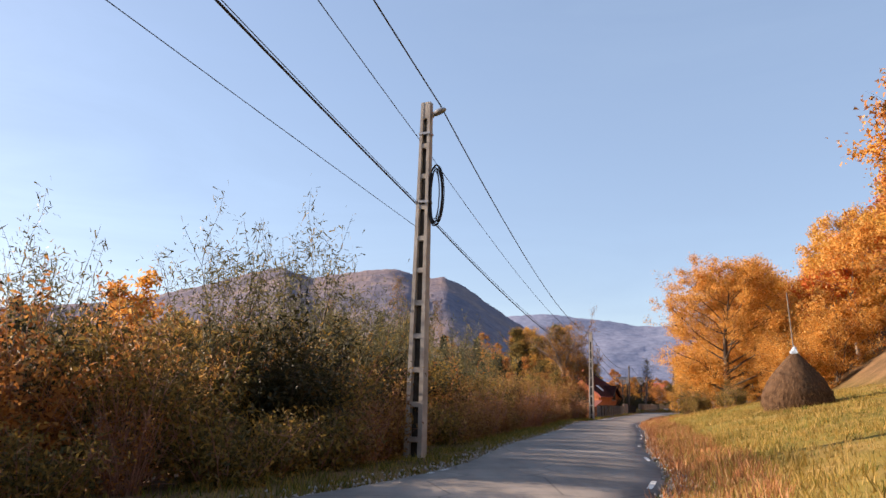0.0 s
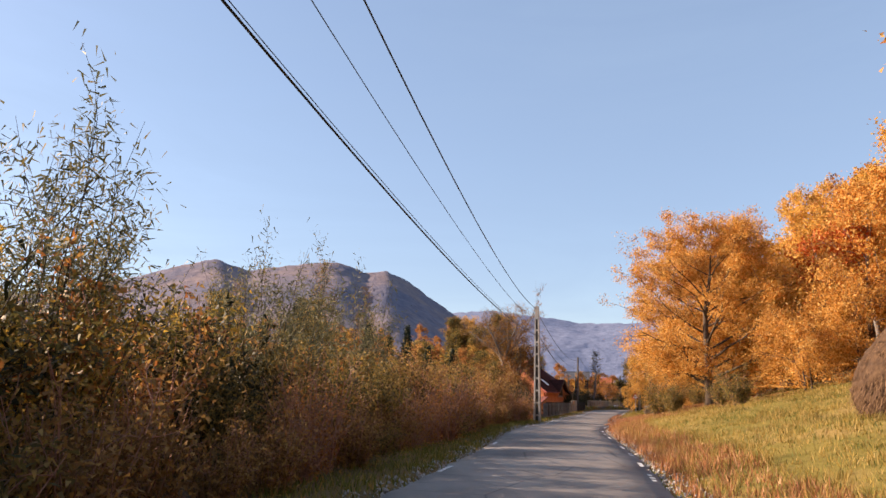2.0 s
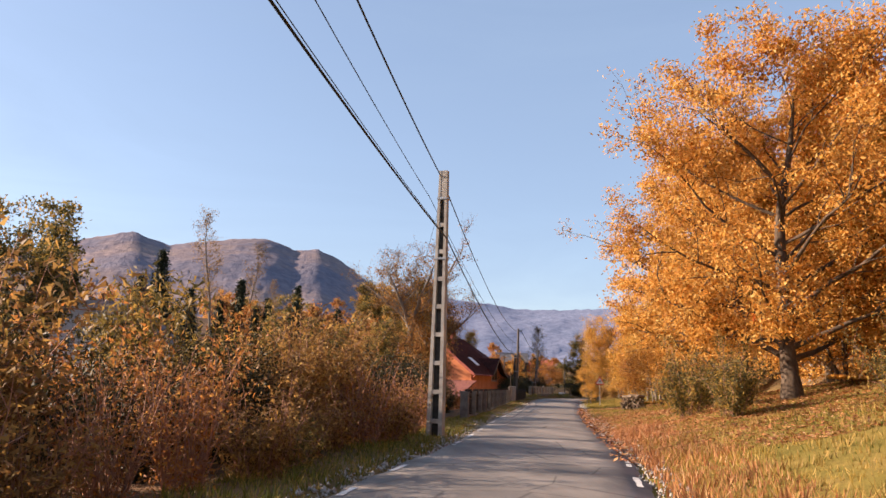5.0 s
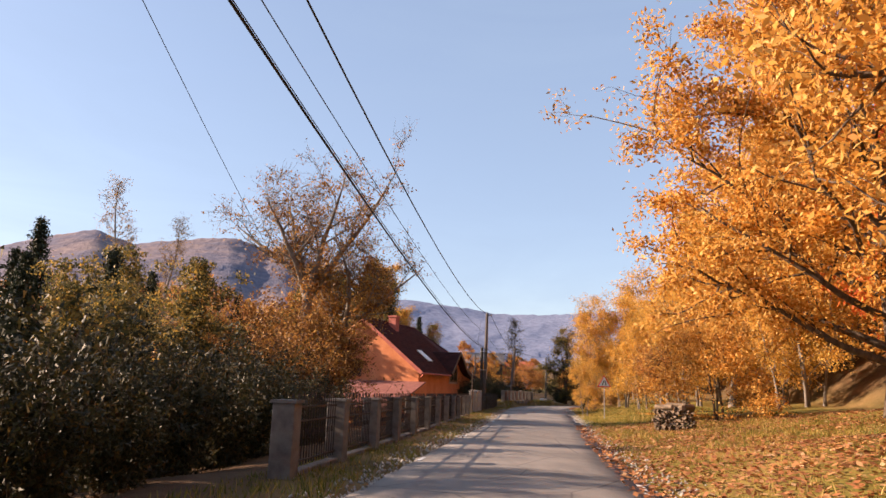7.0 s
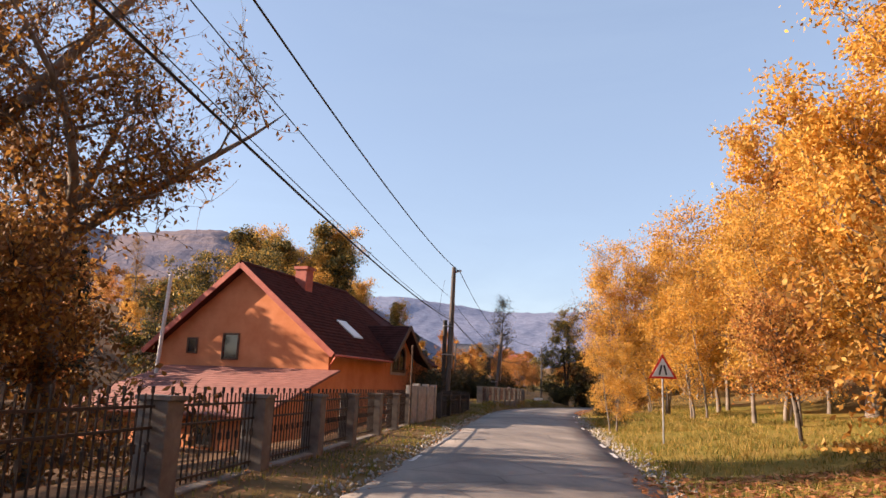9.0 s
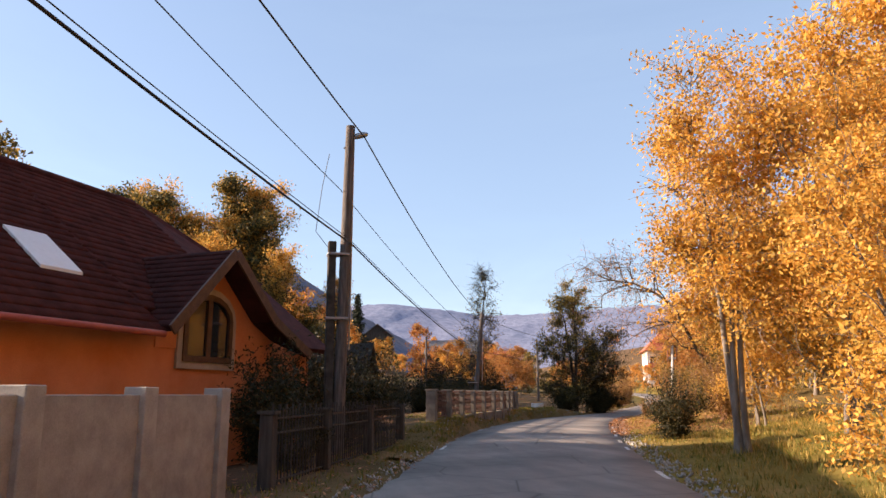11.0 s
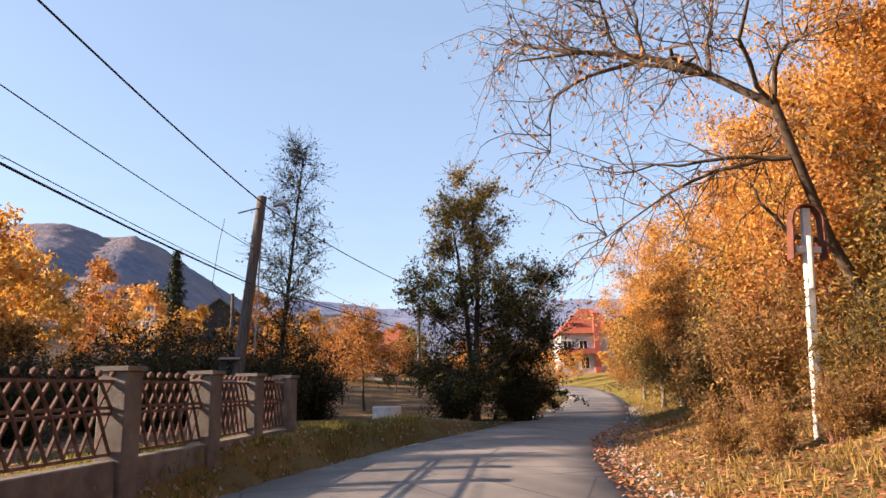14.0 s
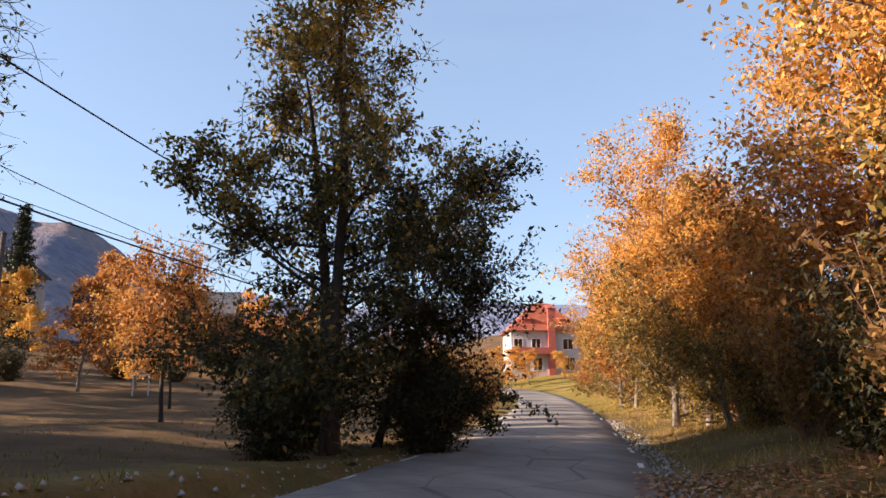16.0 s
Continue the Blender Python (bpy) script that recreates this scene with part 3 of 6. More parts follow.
def build_verge():
    """The steep little bank between the road's left edge and the lattice fence, finer than the open ground."""
    rng = np.random.default_rng(15)
    span = (LINE[:, 1] > 129) & (LINE[:, 1] < 168)
    P, R = LINE[span], RIGHT[span]
    us = np.array([-0.06, 0.02, 0.10, 0.20, 0.32, 0.46, 0.62, 0.85, 1.2, 1.7])
    V = []
    for p, r in zip(P, R):
        hw = half_width(p[1])
        for u in us:
            x, y = p[0] - r[0] * (hw + u), p[1] - r[1] * (hw + u)
            z = float(land(x, y)[0]) + 0.02 + (rng.normal() * 0.02 if u > 0 else -0.04)
            V.append((x, y, z if u < 1.5 else z - 0.08))
    n = us.size
    i = (np.arange(len(P) - 1)[:, None] * n + np.arange(n - 1)[None, :]).ravel()
    ob = raw("verge", V, np.stack([i, i + n, i + n + 1, i + 1], 1), bpy.data.materials["ground_cover"], smooth=True)
    at = ob.data.attributes.new("meadow", 'FLOAT', 'POINT')
    at.data.foreach_set("value", np.full(len(V), 0.45, np.float32))
    tagged(ob, "grassy bank between asphalt and lattice fence", "verge", kind="structure")


build_ground()
build_verge()
build_road()
# near mountain: brown woods paled and blued, aerial haze painted into the stops
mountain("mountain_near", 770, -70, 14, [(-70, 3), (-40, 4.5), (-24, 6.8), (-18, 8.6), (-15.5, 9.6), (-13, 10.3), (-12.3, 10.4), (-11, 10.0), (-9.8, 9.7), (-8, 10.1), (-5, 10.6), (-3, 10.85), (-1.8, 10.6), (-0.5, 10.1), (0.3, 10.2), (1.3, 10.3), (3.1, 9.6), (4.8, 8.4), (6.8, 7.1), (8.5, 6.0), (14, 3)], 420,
         hill_material("hill_wood_haze", [(0.3, (0.15, 0.16, 0.215)), (0.47, (0.19, 0.18, 0.22)), (0.58, (0.24, 0.20, 0.21)), (0.72, (0.28, 0.23, 0.21))], 0.012), "wooded round-topped mountain, autumn brown under painted bluish haze", 3)
# far ridge: distance haze is put into its blue colour
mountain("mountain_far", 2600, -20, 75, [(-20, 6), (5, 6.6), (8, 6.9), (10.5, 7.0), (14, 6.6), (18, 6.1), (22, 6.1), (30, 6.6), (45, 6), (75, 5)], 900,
         hill_material("hill_haze_blue", [(0.3, (0.17, 0.21, 0.31)), (0.7, (0.23, 0.26, 0.36))], 0.006), "distant mountain ridge, blue from haze painted in", 8)


# ---- poles and wires ----
# dark concrete; on the pole's web it paints the shade inside the slots
M_DARKCONCRETE = surface("concrete_dark", [(0.3, (0.03, 0.027, 0.024)), (0.7, (0.09, 0.08, 0.07))], 4, 50, 0.95, relief=0.4)


def lattice_pole(x, y, top, rz, label, base=None):
    z0 = ground_z(x, y) if base is None else base
    H = top - z0
    ob = empty("utility_pole", x, y, z0, rz)
    bm = bmesh.new()
    def at(f):
        return 0.24 - 0.11 * f, 0.15 - 0.06 * f
    # two tapering rails with rungs between them
    for sgn in (-1, 1):
        lo = [(sgn * 0.24, -0.15), (sgn * 0.125, -0.15), (sgn * 0.125, 0.15), (sgn * 0.24, 0.15)]
        hi = [(sgn * 0.13, -0.09), (sgn * 0.06, -0.09), (sgn * 0.06, 0.09), (sgn * 0.13, 0.09)]
        a = [bm.verts.new((p[0], p[1], -0.3)) for p in lo]
        b = [bm.verts.new((p[0], p[1], H)) for p in hi]
        for i in range(4):
            bm.faces.new((a[i], a[(i + 1) % 4], b[(i + 1) % 4], b[i]))
        bm.faces.new(b)
    z = 0.35
    while z < H:
        f = z / H
        w, d = at(f)
        tall = 0.12 if z < H - 1.1 else 0.55
        box(bm, (-w * 0.62, -d * 0.9, z), (w * 0.62, d * 0.9, min(z + tall, H + 0.0)))
        z += 0.82 if z < H - 1.2 else 0.5
    bmesh.ops.recalc_face_normals(bm, faces=bm.faces)
    shaft = part("shaft", bm, M_CONCRETE, ob)
    bm = bmesh.new()
    beam(bm, (0, 0.03, -0.3), (0, 0.02, H - 0.1), 0.24, 0.05, up=(0, 1, 0))
    for v in bm.verts:
        if v.co.z > 1:
            v.co.x *= 0.5
    part("web", bm, M_DARKCONCRETE, shaft, "recessed web, slot shade put into its dark colour")
    for dz in (0.9, 2.75):
        bm = bmesh.new()
        w, d = at(1 - dz / H)
        box(bm, (-w - 0.02, -d - 0.02, H - dz), (w + 0.02, d + 0.02, H - dz + 0.06))
        part("band", bm, M_STEEL, ob, "galvanised steel band")
    return tagged(ob, label, "utility pole", "roadside poles")


def lamp_arm(parent, z, side, reach=0.75):
    bm = bmesh.new()
    beam(bm, (0, 0, z), (side * reach * 0.7, 0, z + 0.28), 0.05, sides=6)
    a = part("lamp_arm", bm, M_STEEL, parent)
    bm = bmesh.new()
    bmesh.ops.create_uvsphere(bm, u_segments=10, v_segments=6, radius=0.5)
    for v in bm.verts:
        v.co = Vector((side * (reach + 0.05) + v.co.x * 0.42, v.co.y * 0.2, z + 0.36 + max(v.co.z, -0.25) * 0.18 + side * v.co.x * 0.12))
    part("lamp_head", bm, M_STEEL, a, "grey street lamp head")


POLES = [(-11.3, -24.0, 8.6), (1.3, 26.3, 9.05), (17.2, 74.0, 7.9), (37.65, 131.05, 8.0), (50.7, 161.8, 7.1), (66.0, 190.0, 7.6)]
pole_a = lattice_pole(*POLES[1], -26, "tall grey concrete lattice utility pole standing in roadside bushes")
pole_b = lattice_pole(*POLES[2], -30, "grey concrete lattice utility pole beside the shrubs")
pole_z = lattice_pole(*POLES[0], -14, "grey concrete lattice utility pole at the road's beginning")
lamp_arm(pole_a, 8.35, 1, 0.30)


def round_pole(x, y, top, lean, label, r0=0.15, r1=0.10, stub=0.0):
    z0 = ground_z(x, y)
    ob = empty("utility_pole", x, y, z0)
    H = top - z0
    pts = [(lean[0] * f, lean[1] * f, -0.3 + (H + 0.3) * f) for f in np.linspace(0, 1, 9)]
    v, f = tubes([(pts, np.linspace(r0, r1, 9)), ([pts[-1], (pts[-1][0], pts[-1][1], pts[-1][2] + 0.02)], [r1, 0.005])], lambda r: 12)
    raw("shaft", v, f, M_WOODPOLE, ob, smooth=True)
    bm = bmesh.new()
    beam(bm, (lean[0] * 0.7 + 0.12, lean[1] * 0.7, H * 0.30), (lean[0] * 0.9 + 0.10, lean[1] * 0.9, H * 0.97), 0.05, sides=6)
    part("conduit", bm, M_STEEL, ob)
    if stub:
        bm = bmesh.new()
        box(bm, (-r0 - 0.17, -0.11, -0.3), (-r0 + 0.02, 0.11, stub), 0.02)
        part("stub", bm, M_DARKCONCRETE, ob, "dark concrete stub strapped to the pole")
        for z in (stub * 0.62, stub * 0.93):
            bm = bmesh.new()
            box(bm, (-r0 - 0.19, -0.17, z), (r0 + 0.03, 0.17, z + 0.06), 0.01)
            part("band", bm, M_STEEL, ob, "galvanised steel band")
        v, f = tubes([([(-0.35, 0, H - 0.75), (-0.5, 0, H - 1.6), (-0.62, 0, H - 2.7), (-0.3, 0, H - 3.1)], [0.008] * 4)], lambda r: 5)
        raw("drop_wire", v, f, M_CABLE, ob, smooth=True)
    return tagged(ob, label, "utility pole", "roadside poles")


pole_c = round_pole(POLES[3][0] - 0.15, POLES[3][1], POLES[3][2], (0.15, 0, 0), "slim weathered utility pole with street lamp by the house", 0.15, 0.11, 4.9)
lamp_arm(pole_c, 7.25, 1, 0.34)
pole_d = round_pole(POLES[4][0] - 0.7, POLES[4][1] - 0.1, POLES[4][2], (0.7, 0.1, 0), "leaning dark wooden utility pole with street lamp", 0.17, 0.14, 2.0)
lamp_arm(pole_d, 6.1, 1, 1.15)
pole_e = round_pole(*POLES[5], (0, 0, 0), "dark wooden utility pole among trees")


def wire(name, anchors, radius, sags, label, parts=24):
    paths = []
    for a, b, sag in zip(anchors[:-1], anchors[1:], sags):
        a, b = np.array(a), np.array(b)
        f = np.linspace(0, 1, parts + 1)[:, None]
        p = a + (b - a) * f
        p[:, 2] -= (4 * sag * f * (1 - f))[:, 0] 
        paths.append((p, np.full(parts + 1, radius)))
    v, f = tubes(paths, lambda r: 5)
    tagged(raw(name, v, f, M_CABLE, smooth=True), label, "cable", "overhead cables")


def strung(xs, zs):
    return [(x, p[1], z) for x, p, z in zip(xs, POLES, zs)]


wire("overhead_cable", strung((-11.62, 1.64, 17.10, 38.0, 51.06, 69.2), (8.56, 9.03, 7.74, 7.75, 6.66, 7.9)), 0.018, (0.62, 1.23, 1.42, 0.67, 0.47), "black insulated top cable strung between roadside poles")
wire("overhead_cable", strung((-11.04, 1.15, 16.77, 37.45, 50.62, 66.0), (7.81, 8.01, 7.06, 6.35, 5.45, 6.65)), 0.010, (0.54, 0.87, 0.88, 0.5, 0.7), "thin dark cable strung between roadside poles")
wire("overhead_cable", strung((-11.22, 1.04, 17.36, 37.74, 50.5, 69.7), (6.08, 6.36, 5.80, 5.03, 4.45, 4.95)), 0.020, (0.38, 0.91, 1.01, 0.39, 0.23), "thick twisted black cable strung between roadside poles")
wire("overhead_cable", strung((-11.2, 1.0, 17.3, 37.7, 50.45, 69.6), (6.28, 6.46, 5.90, 5.13, 4.55, 5.05)), 0.008, (0.42, 0.85, 0.95, 0.36, 0.2), "thin dark cable running along the twisted cable")
wire("overhead_cable", [(-16.8, -24.0, 6.7), (1.12, 26.2, 5.67)], 0.007, (0.15,), "thin slack telephone wire tied to the concrete pole")


wire("overhead_cable", [(17.2, 74.0, 7.35), (23.55, 127.5, 5.9)], 0.007, (0.8,), "thin service wire from the pole to the house mast")


# ---- more materials ----
M_ORANGEWALL = surface("plaster_orange", [(0.3, (0.56, 0.19, 0.08)), (0.7, (0.70, 0.28, 0.135))], 1.2, 50, 0.9, relief=0.2)
M_TILE = surface("roof_tile_dark", [(0.3, (0.055, 0.022, 0.022)), (0.7, (0.11, 0.04, 0.036))], 2.5, 40, 0.92, relief=0.3, per_object=0.25, spec=0.1)
M_SHEET = surface("roof_sheet_red", [(0.3, (0.20, 0.07, 0.06)), (0.7, (0.30, 0.12, 0.10))], 2.0, 40, 0.6, relief=0.15)
M_SURROUND = surface("plaster_pale", [(0.3, (0.34, 0.27, 0.22)), (0.7, (0.46, 0.38, 0.31))], 2.0, 40, 0.9, relief=0.3)
M_REDTILE = surface("roof_tile_red", [(0.3, (0.44, 0.12, 0.07)), (0.7, (0.56, 0.18, 0.11))], 1.0, 12, 0.8, relief=0.3)
M_TRIMRED = surface("trim_red", [(0.3, (0.36, 0.09, 0.07)), (0.7, (0.50, 0.15, 0.11))], 3, 40, 0.7, relief=0.1)
M_FRAMEBROWN = surface("wood_brown", [(0.3, (0.06, 0.03, 0.02)), (0.7, (0.13, 0.07, 0.04))], 6, 60, 0.5, relief=0.1)
M_DARKWOOD = surface("wood_weathered_dark", [(0.3, (0.035, 0.03, 0.027)), (0.7, (0.11, 0.095, 0.08))], 3, 40, 0.9, relief=0.5, stretch=(4, 4, 0.4))
M_THATCH = surface("thatch_old", [(0.3, (0.02, 0.018, 0.016)), (0.7, (0.065, 0.055, 0.045))], 3, 50, 1.0, relief=0.9, stretch=(3, 3, 0.5))
M_GREYROOF = surface("roof_grey", [(0.3, (0.16, 0.16, 0.17)), (0.7, (0.30, 0.30, 0.31))], 2, 20, 0.7, relief=0.2)
M_WHITEWALL = surface("plaster_white", [(0.3, (0.42, 0.41, 0.42)), (0.7, (0.55, 0.54, 0.54))], 1.0, 30, 0.9, relief=0.1)
M_HAY = surface("hay", [(0.3, (0.06, 0.032, 0.018)), (0.6, (0.12, 0.068, 0.036)), (0.8, (0.18, 0.105, 0.055))], 5, 70, 1.0, relief=1.0, stretch=(2, 2, 0.5))
M_HAYBLADE = leaf_surface("hay_blade", [(0, (0.07, 0.036, 0.018)), (0.5, (0.14, 0.076, 0.038)), (1, (0.25, 0.15, 0.075))], 0.2, 0.7)
M_BLUE = surface("plastic_pale_blue", [(0.3, (0.45, 0.58, 0.70)), (0.7, (0.65, 0.74, 0.80))], 8, 40, 0.5, relief=0.3)
M_SIGNRED = surface("sign_red", [(0.3, (0.60, 0.03, 0.025)), (0.7, (0.70, 0.05, 0.035))], 6, 60, 0.4, relief=0)
M_SIGNWHITE = surface("sign_white", [(0.3, (0.78, 0.78, 0.77)), (0.7, (0.84, 0.84, 0.83))], 6, 60, 0.4, relief=0)
M_BLACK = surface("sign_black", [(0.3, (0.015, 0.015, 0.015)), (0.7, (0.03, 0.03, 0.03))], 6, 60, 0.5, relief=0)
M_LOG = surface("log_bark", [(0.3, (0.15, 0.105, 0.07)), (0.7, (0.32, 0.235, 0.165))], 5, 40, 0.95, relief=0.7, per_object=0.4)
M_CUT = surface("log_cut_end", [(0.3, (0.22, 0.16, 0.115)), (0.7, (0.36, 0.27, 0.195))], 6, 60, 0.9, relief=0.2)
M_RUSTIRON = surface("iron_rusty_pink", [(0.3, (0.09, 0.05, 0.04)), (0.6, (0.18, 0.105, 0.085)), (0.85, (0.27, 0.17, 0.14))], 12, 60, 0.8, 0.1, relief=0.2)


def glass_pane(name):
    m, nt, b = nodes_of(name)
    b.inputs["Base Color"].default_value = (0.02, 0.022, 0.025, 1)
    b.inputs["Roughness"].default_value = 0.06
    b.inputs["Specular IOR Level"].default_value = 0.8
    return m


M_PANE = glass_pane("window_pane_dark")


def side_point(y, d):
    """A place at the lateral distance d from the road's middle, where the road is at y."""
    x0 = np.interp(y, LINE[:, 1], LINE[:, 0])
    rx, ry = np.interp(y, LINE[:, 1], RIGHT[:, 0]), np.interp(y, LINE[:, 1], RIGHT[:, 1])
    return float(x0 + rx * d), float(y + ry * d)


# ---- houses ----
def slab(bm, quad, thick):
    """A flat slab under a planar polygon, given counter-clockwise seen from outside."""
    q = [Vector(p) for p in quad]
    n = (q[1] - q[0]).cross(q[2] - q[0]).normalized()
    top = [bm.verts.new(p) for p in q]
    low = [bm.verts.new(p - n * thick) for p in q]
    bm.faces.new(top)
    bm.faces.new(low[::-1])
    k = len(q)
    for i in range(k):
        bm.faces.new((top[i], low[i], low[(i + 1) % k], top[(i + 1) % k]))


def tile_courses(quad, rows, cols, rise, rng):
    """Overlapping roof tiles on a sloping quad (eave left, eave right, ridge right, ridge left)."""
    a, b, c, d = [np.array(p, float) for p in quad]
    n = np.cross(b - a, d - a)
    n /= np.linalg.norm(n)
    V, F = [], []
    for r in range(rows):
        f0, f1 = r / rows, min((r + 1.25) / rows, 1.0)
        for k in range(cols):
            g0 = (k + (0.5 if r % 2 else 0)) / cols
            g1 = min(g0 + 0.985 / cols, 1.0)
            if g0 >= 1:
                continue
            lift = rise * rng.uniform(0.8, 1.3)
            def at(f, g, h):
                lo, hi = a + (b - a) * g, d + (c - d) * g
                return lo + (hi - lo) * f + n * h
            i = len(V)
            V += [at(f0, g0, lift + 0.012), at(f0, g1, lift + 0.012), at(f1, g1, 0.006), at(f1, g0, 0.006), at(f0, g0, 0.0), at(f0, g1, 0.0)]
            F += [(i, i + 1, i + 2, i + 3), (i + 4, i + 5, i + 1, i), (i + 4, i, i + 3, i + 3), (i + 1, i + 5, i + 2, i + 2)]
    F = [f for f in F if len(set(f)) == 4]
    return V, F


def ring(bm, outer, inner, put, d0, d1):
    """A closed casing between two outlines, from depth d0 to d1."""
    k = len(outer)
    L = [[bm.verts.new(put(p, d)) for p in line] for line, d in ((outer, d0), (outer, d1), (inner, d1), (inner, d0))]
    for a, b in zip(L, L[1:] + L[:1]):
        for i in range(k):
            bm.faces.new((a[i], a[(i + 1) % k], b[(i + 1) % k], b[i]))
    bmesh.ops.recalc_face_normals(bm, faces=bm.faces)


def window(parent, cx, y, z0, z1, w, bars=1, arch=False, frame_mat=None, depth=0.06, face=-1):
    """A window in a wall that faces the local -y (or +y with face=1): casing, glass and glazing bars."""
    fm = frame_mat or M_FRAMEBROWN
    t, f = 0.08, face
    def b(lo, hi):
        box(bm, (lo[0], min(y + f * lo[1], y + f * hi[1]), lo[2]), (hi[0], max(y + f * lo[1], y + f * hi[1]), hi[2]))
    bm = bmesh.new()
    ring(bm, [(cx - w / 2 - t, z0 - t), (cx + w / 2 + t, z0 - t), (cx + w / 2 + t, z1 + t), (cx - w / 2 - t, z1 + t)],
         [(cx - w / 2, z0), (cx + w / 2, z0), (cx + w / 2, z1), (cx - w / 2, z1)], lambda p, d: (p[0], y + f * d, p[1]), -0.02, depth)
    win = part("window", bm, fm, parent)
    bm = bmesh.new()
    b((cx - w / 2, -0.02, z0), (cx + w / 2, 0.015, z1))
    part("pane", bm, M_PANE, win)
    for k in range(bars):
        bm = bmesh.new()
        x = cx - w / 2 + w * (k + 1) / (bars + 1)
        b((x - 0.04, 0.0, z0), (x + 0.04, depth - 0.01, z1))
        part("glazing_bar", bm, fm, win)
    return win


def gable_walls(bm, x0, x1, y0, y1, z0, ze, zr, axis="y"):
    """A solid gabled block, ridge along y."""
    xm = (x0 + x1) / 2
    a = [bm.verts.new(p) for p in ((x0, y0, z0), (x1, y0, z0), (x1, y0, ze), (xm, y0, zr), (x0, y0, ze))]
    b = [bm.verts.new(p) for p in ((x0, y1, z0), (x1, y1, z0), (x1, y1, ze), (xm, y1, zr), (x0, y1, ze))]
    bm.faces.new(a)
    bm.faces.new(b[::-1])
    for i in range(5):
        bm.faces.new((a[i], b[i], b[(i + 1) % 5], a[(i + 1) % 5]))
    bmesh.ops.recalc_face_normals(bm, faces=bm.faces)


def orange_house():
    # origin at the gable's right corner; local x runs to the right along the gable, y along the ridge
    h = empty("house", 30.62, 124.23, -1.2, -34.2)
    rng = np.random.default_rng(3)
    W, L, YR, Z0, ZE, ZR = 9.08, 11.3, 9.5, -0.6, 4.21, 7.80
    xm, o, ov = -W / 2, 0.45, 0.45
    sl = (ZR - ZE) / (W / 2)
    bm = bmesh.new()
    gable_walls(bm, -W, 0, 0, YR - 0.1, Z0, ZE - 0.12, ZR - 0.2)
    part("wall", bm, M_ORANGEWALL, h)
    bm = bmesh.new()
    box(bm, (-W, YR - 0.095, Z0), (0, L, ZE - 0.12))
    part("wall", bm, M_ORANGEWALL, h)
    # two slopes, cut off at the far end by a half hip
    zh = 5.7
    dx = (ZR - zh) / sl
    ze = ZE - sl * o
    for s in (1, -1):
        xe = o if s > 0 else -W - o
        q = [(xe, -ov, ze), (xe, L + ov, ze), (xm + s * dx, L + ov, zh), (xm, YR, ZR), (xm, -ov, ZR)]
        t = [(xe, -ov, ze), (xe, YR, ze), (xm, YR, ZR), (xm, -ov, ZR)]
        if s < 0:
            q, t = [q[1], q[0], q[4], q[3], q[2]], [t[1], t[0], t[3], t[2]]
        quads = [t]
        bm = bmesh.new()
        if s > 0:
            # the eave is broken where the wall gable rises
            xc = -0.15
            zc = ZE - sl * xc
            quads = [[(xe, -ov, ze), (xe, 5.4, ze), (xm, 5.4, ZR), (xm, -ov, ZR)], [(xc, 5.41, zc), (xc, YR, zc), (xm, YR, ZR), (xm, 5.41, ZR)]]
            slab(bm, quads[0], 0.12)
            slab(bm, [(xc, 5.4, zc), (xc, L + ov, zc), (xm + dx, L + ov, zh), (xm, YR, ZR), (xm, 5.4, ZR)], 0.12)
            slab(bm, [(xe, 10.3, ze), (xe, L + ov, ze), (xc, L + ov, zc), (xc, 10.3, zc)], 0.12)
        else:
            slab(bm, q, 0.12)
        r = part("roof", bm, M_TILE, h, "steep roof of dark red tiles")
        for t in quads:
            rows = 24 if t[0][0] != -0.15 else 21
            V, F = tile_courses(t, rows, 22 if s > 0 else 40, 0.03, rng)
            tagged(raw("tile", V, F, M_TILE, r), "dark red roof tiles", kind="stuff")
        bm = bmesh.new()
        beam(bm, (xe, -ov - 0.03, ze - 0.05), (xm, -ov - 0.03, ZR - 0.05), 0.05, 0.24)
        part("verge_board", bm, M_TRIMRED, h, "pale red verge board")
    bm = bmesh.new()
    slab(bm, [(xm - dx, L + ov, zh), (xm, YR, ZR), (xm + dx, L + ov, zh)][::-1], 0.12)
    part("hip", bm, M_TILE, h, "half hip of dark red tiles")
    v, f = tubes([([(xm, -ov, ZR + 0.02), (xm, YR, ZR + 0.02)], [0.11, 0.11])], lambda r: 8)
    raw("ridge_tile", v, f, M_TILE, h, smooth=True)
    bm = bmesh.new()
    box(bm, (xm + 0.25, 3.65, ZR - 0.8), (xm + 0.90, 4.3, ZR + 0.50), 0.02)
    box(bm, (xm + 0.19, 3.59, ZR + 0.40), (xm + 0.96, 4.36, ZR + 0.55))
    part("chimney", bm, M_TRIMRED, h, "red plastered chimney")
    window(h, -5.0, 0, 3.60, 4.62, 0.72, 0)
    window(h, -7.1, 0, 3.85, 4.40, 0.42, 0)
    # skylight and gutter on the road side
    bm = bmesh.new()
    slab(bm, [(-0.75, 3.6, 0), (-0.75, 4.5, 0), (-1.75, 4.5, 0), (-1.75, 3.6, 0)], 0.06)
    for v in bm.verts:
        v.co.z += ZE - sl * v.co.x + 0.10
    part("skylight", bm, M_SIGNWHITE, h, "pale skylight in the roof slope")
    v, f = tubes([([(o + 0.05, -ov, ze - 0.05), (o + 0.05, 5.3, ze - 0.05)], [0.06, 0.06]), ([(o + 0.05, -0.3, ze - 0.05), (0.12, -0.1, ze - 0.5), (0.1, -0.1, 0.0)], [0.045] * 3)], lambda r: 8)
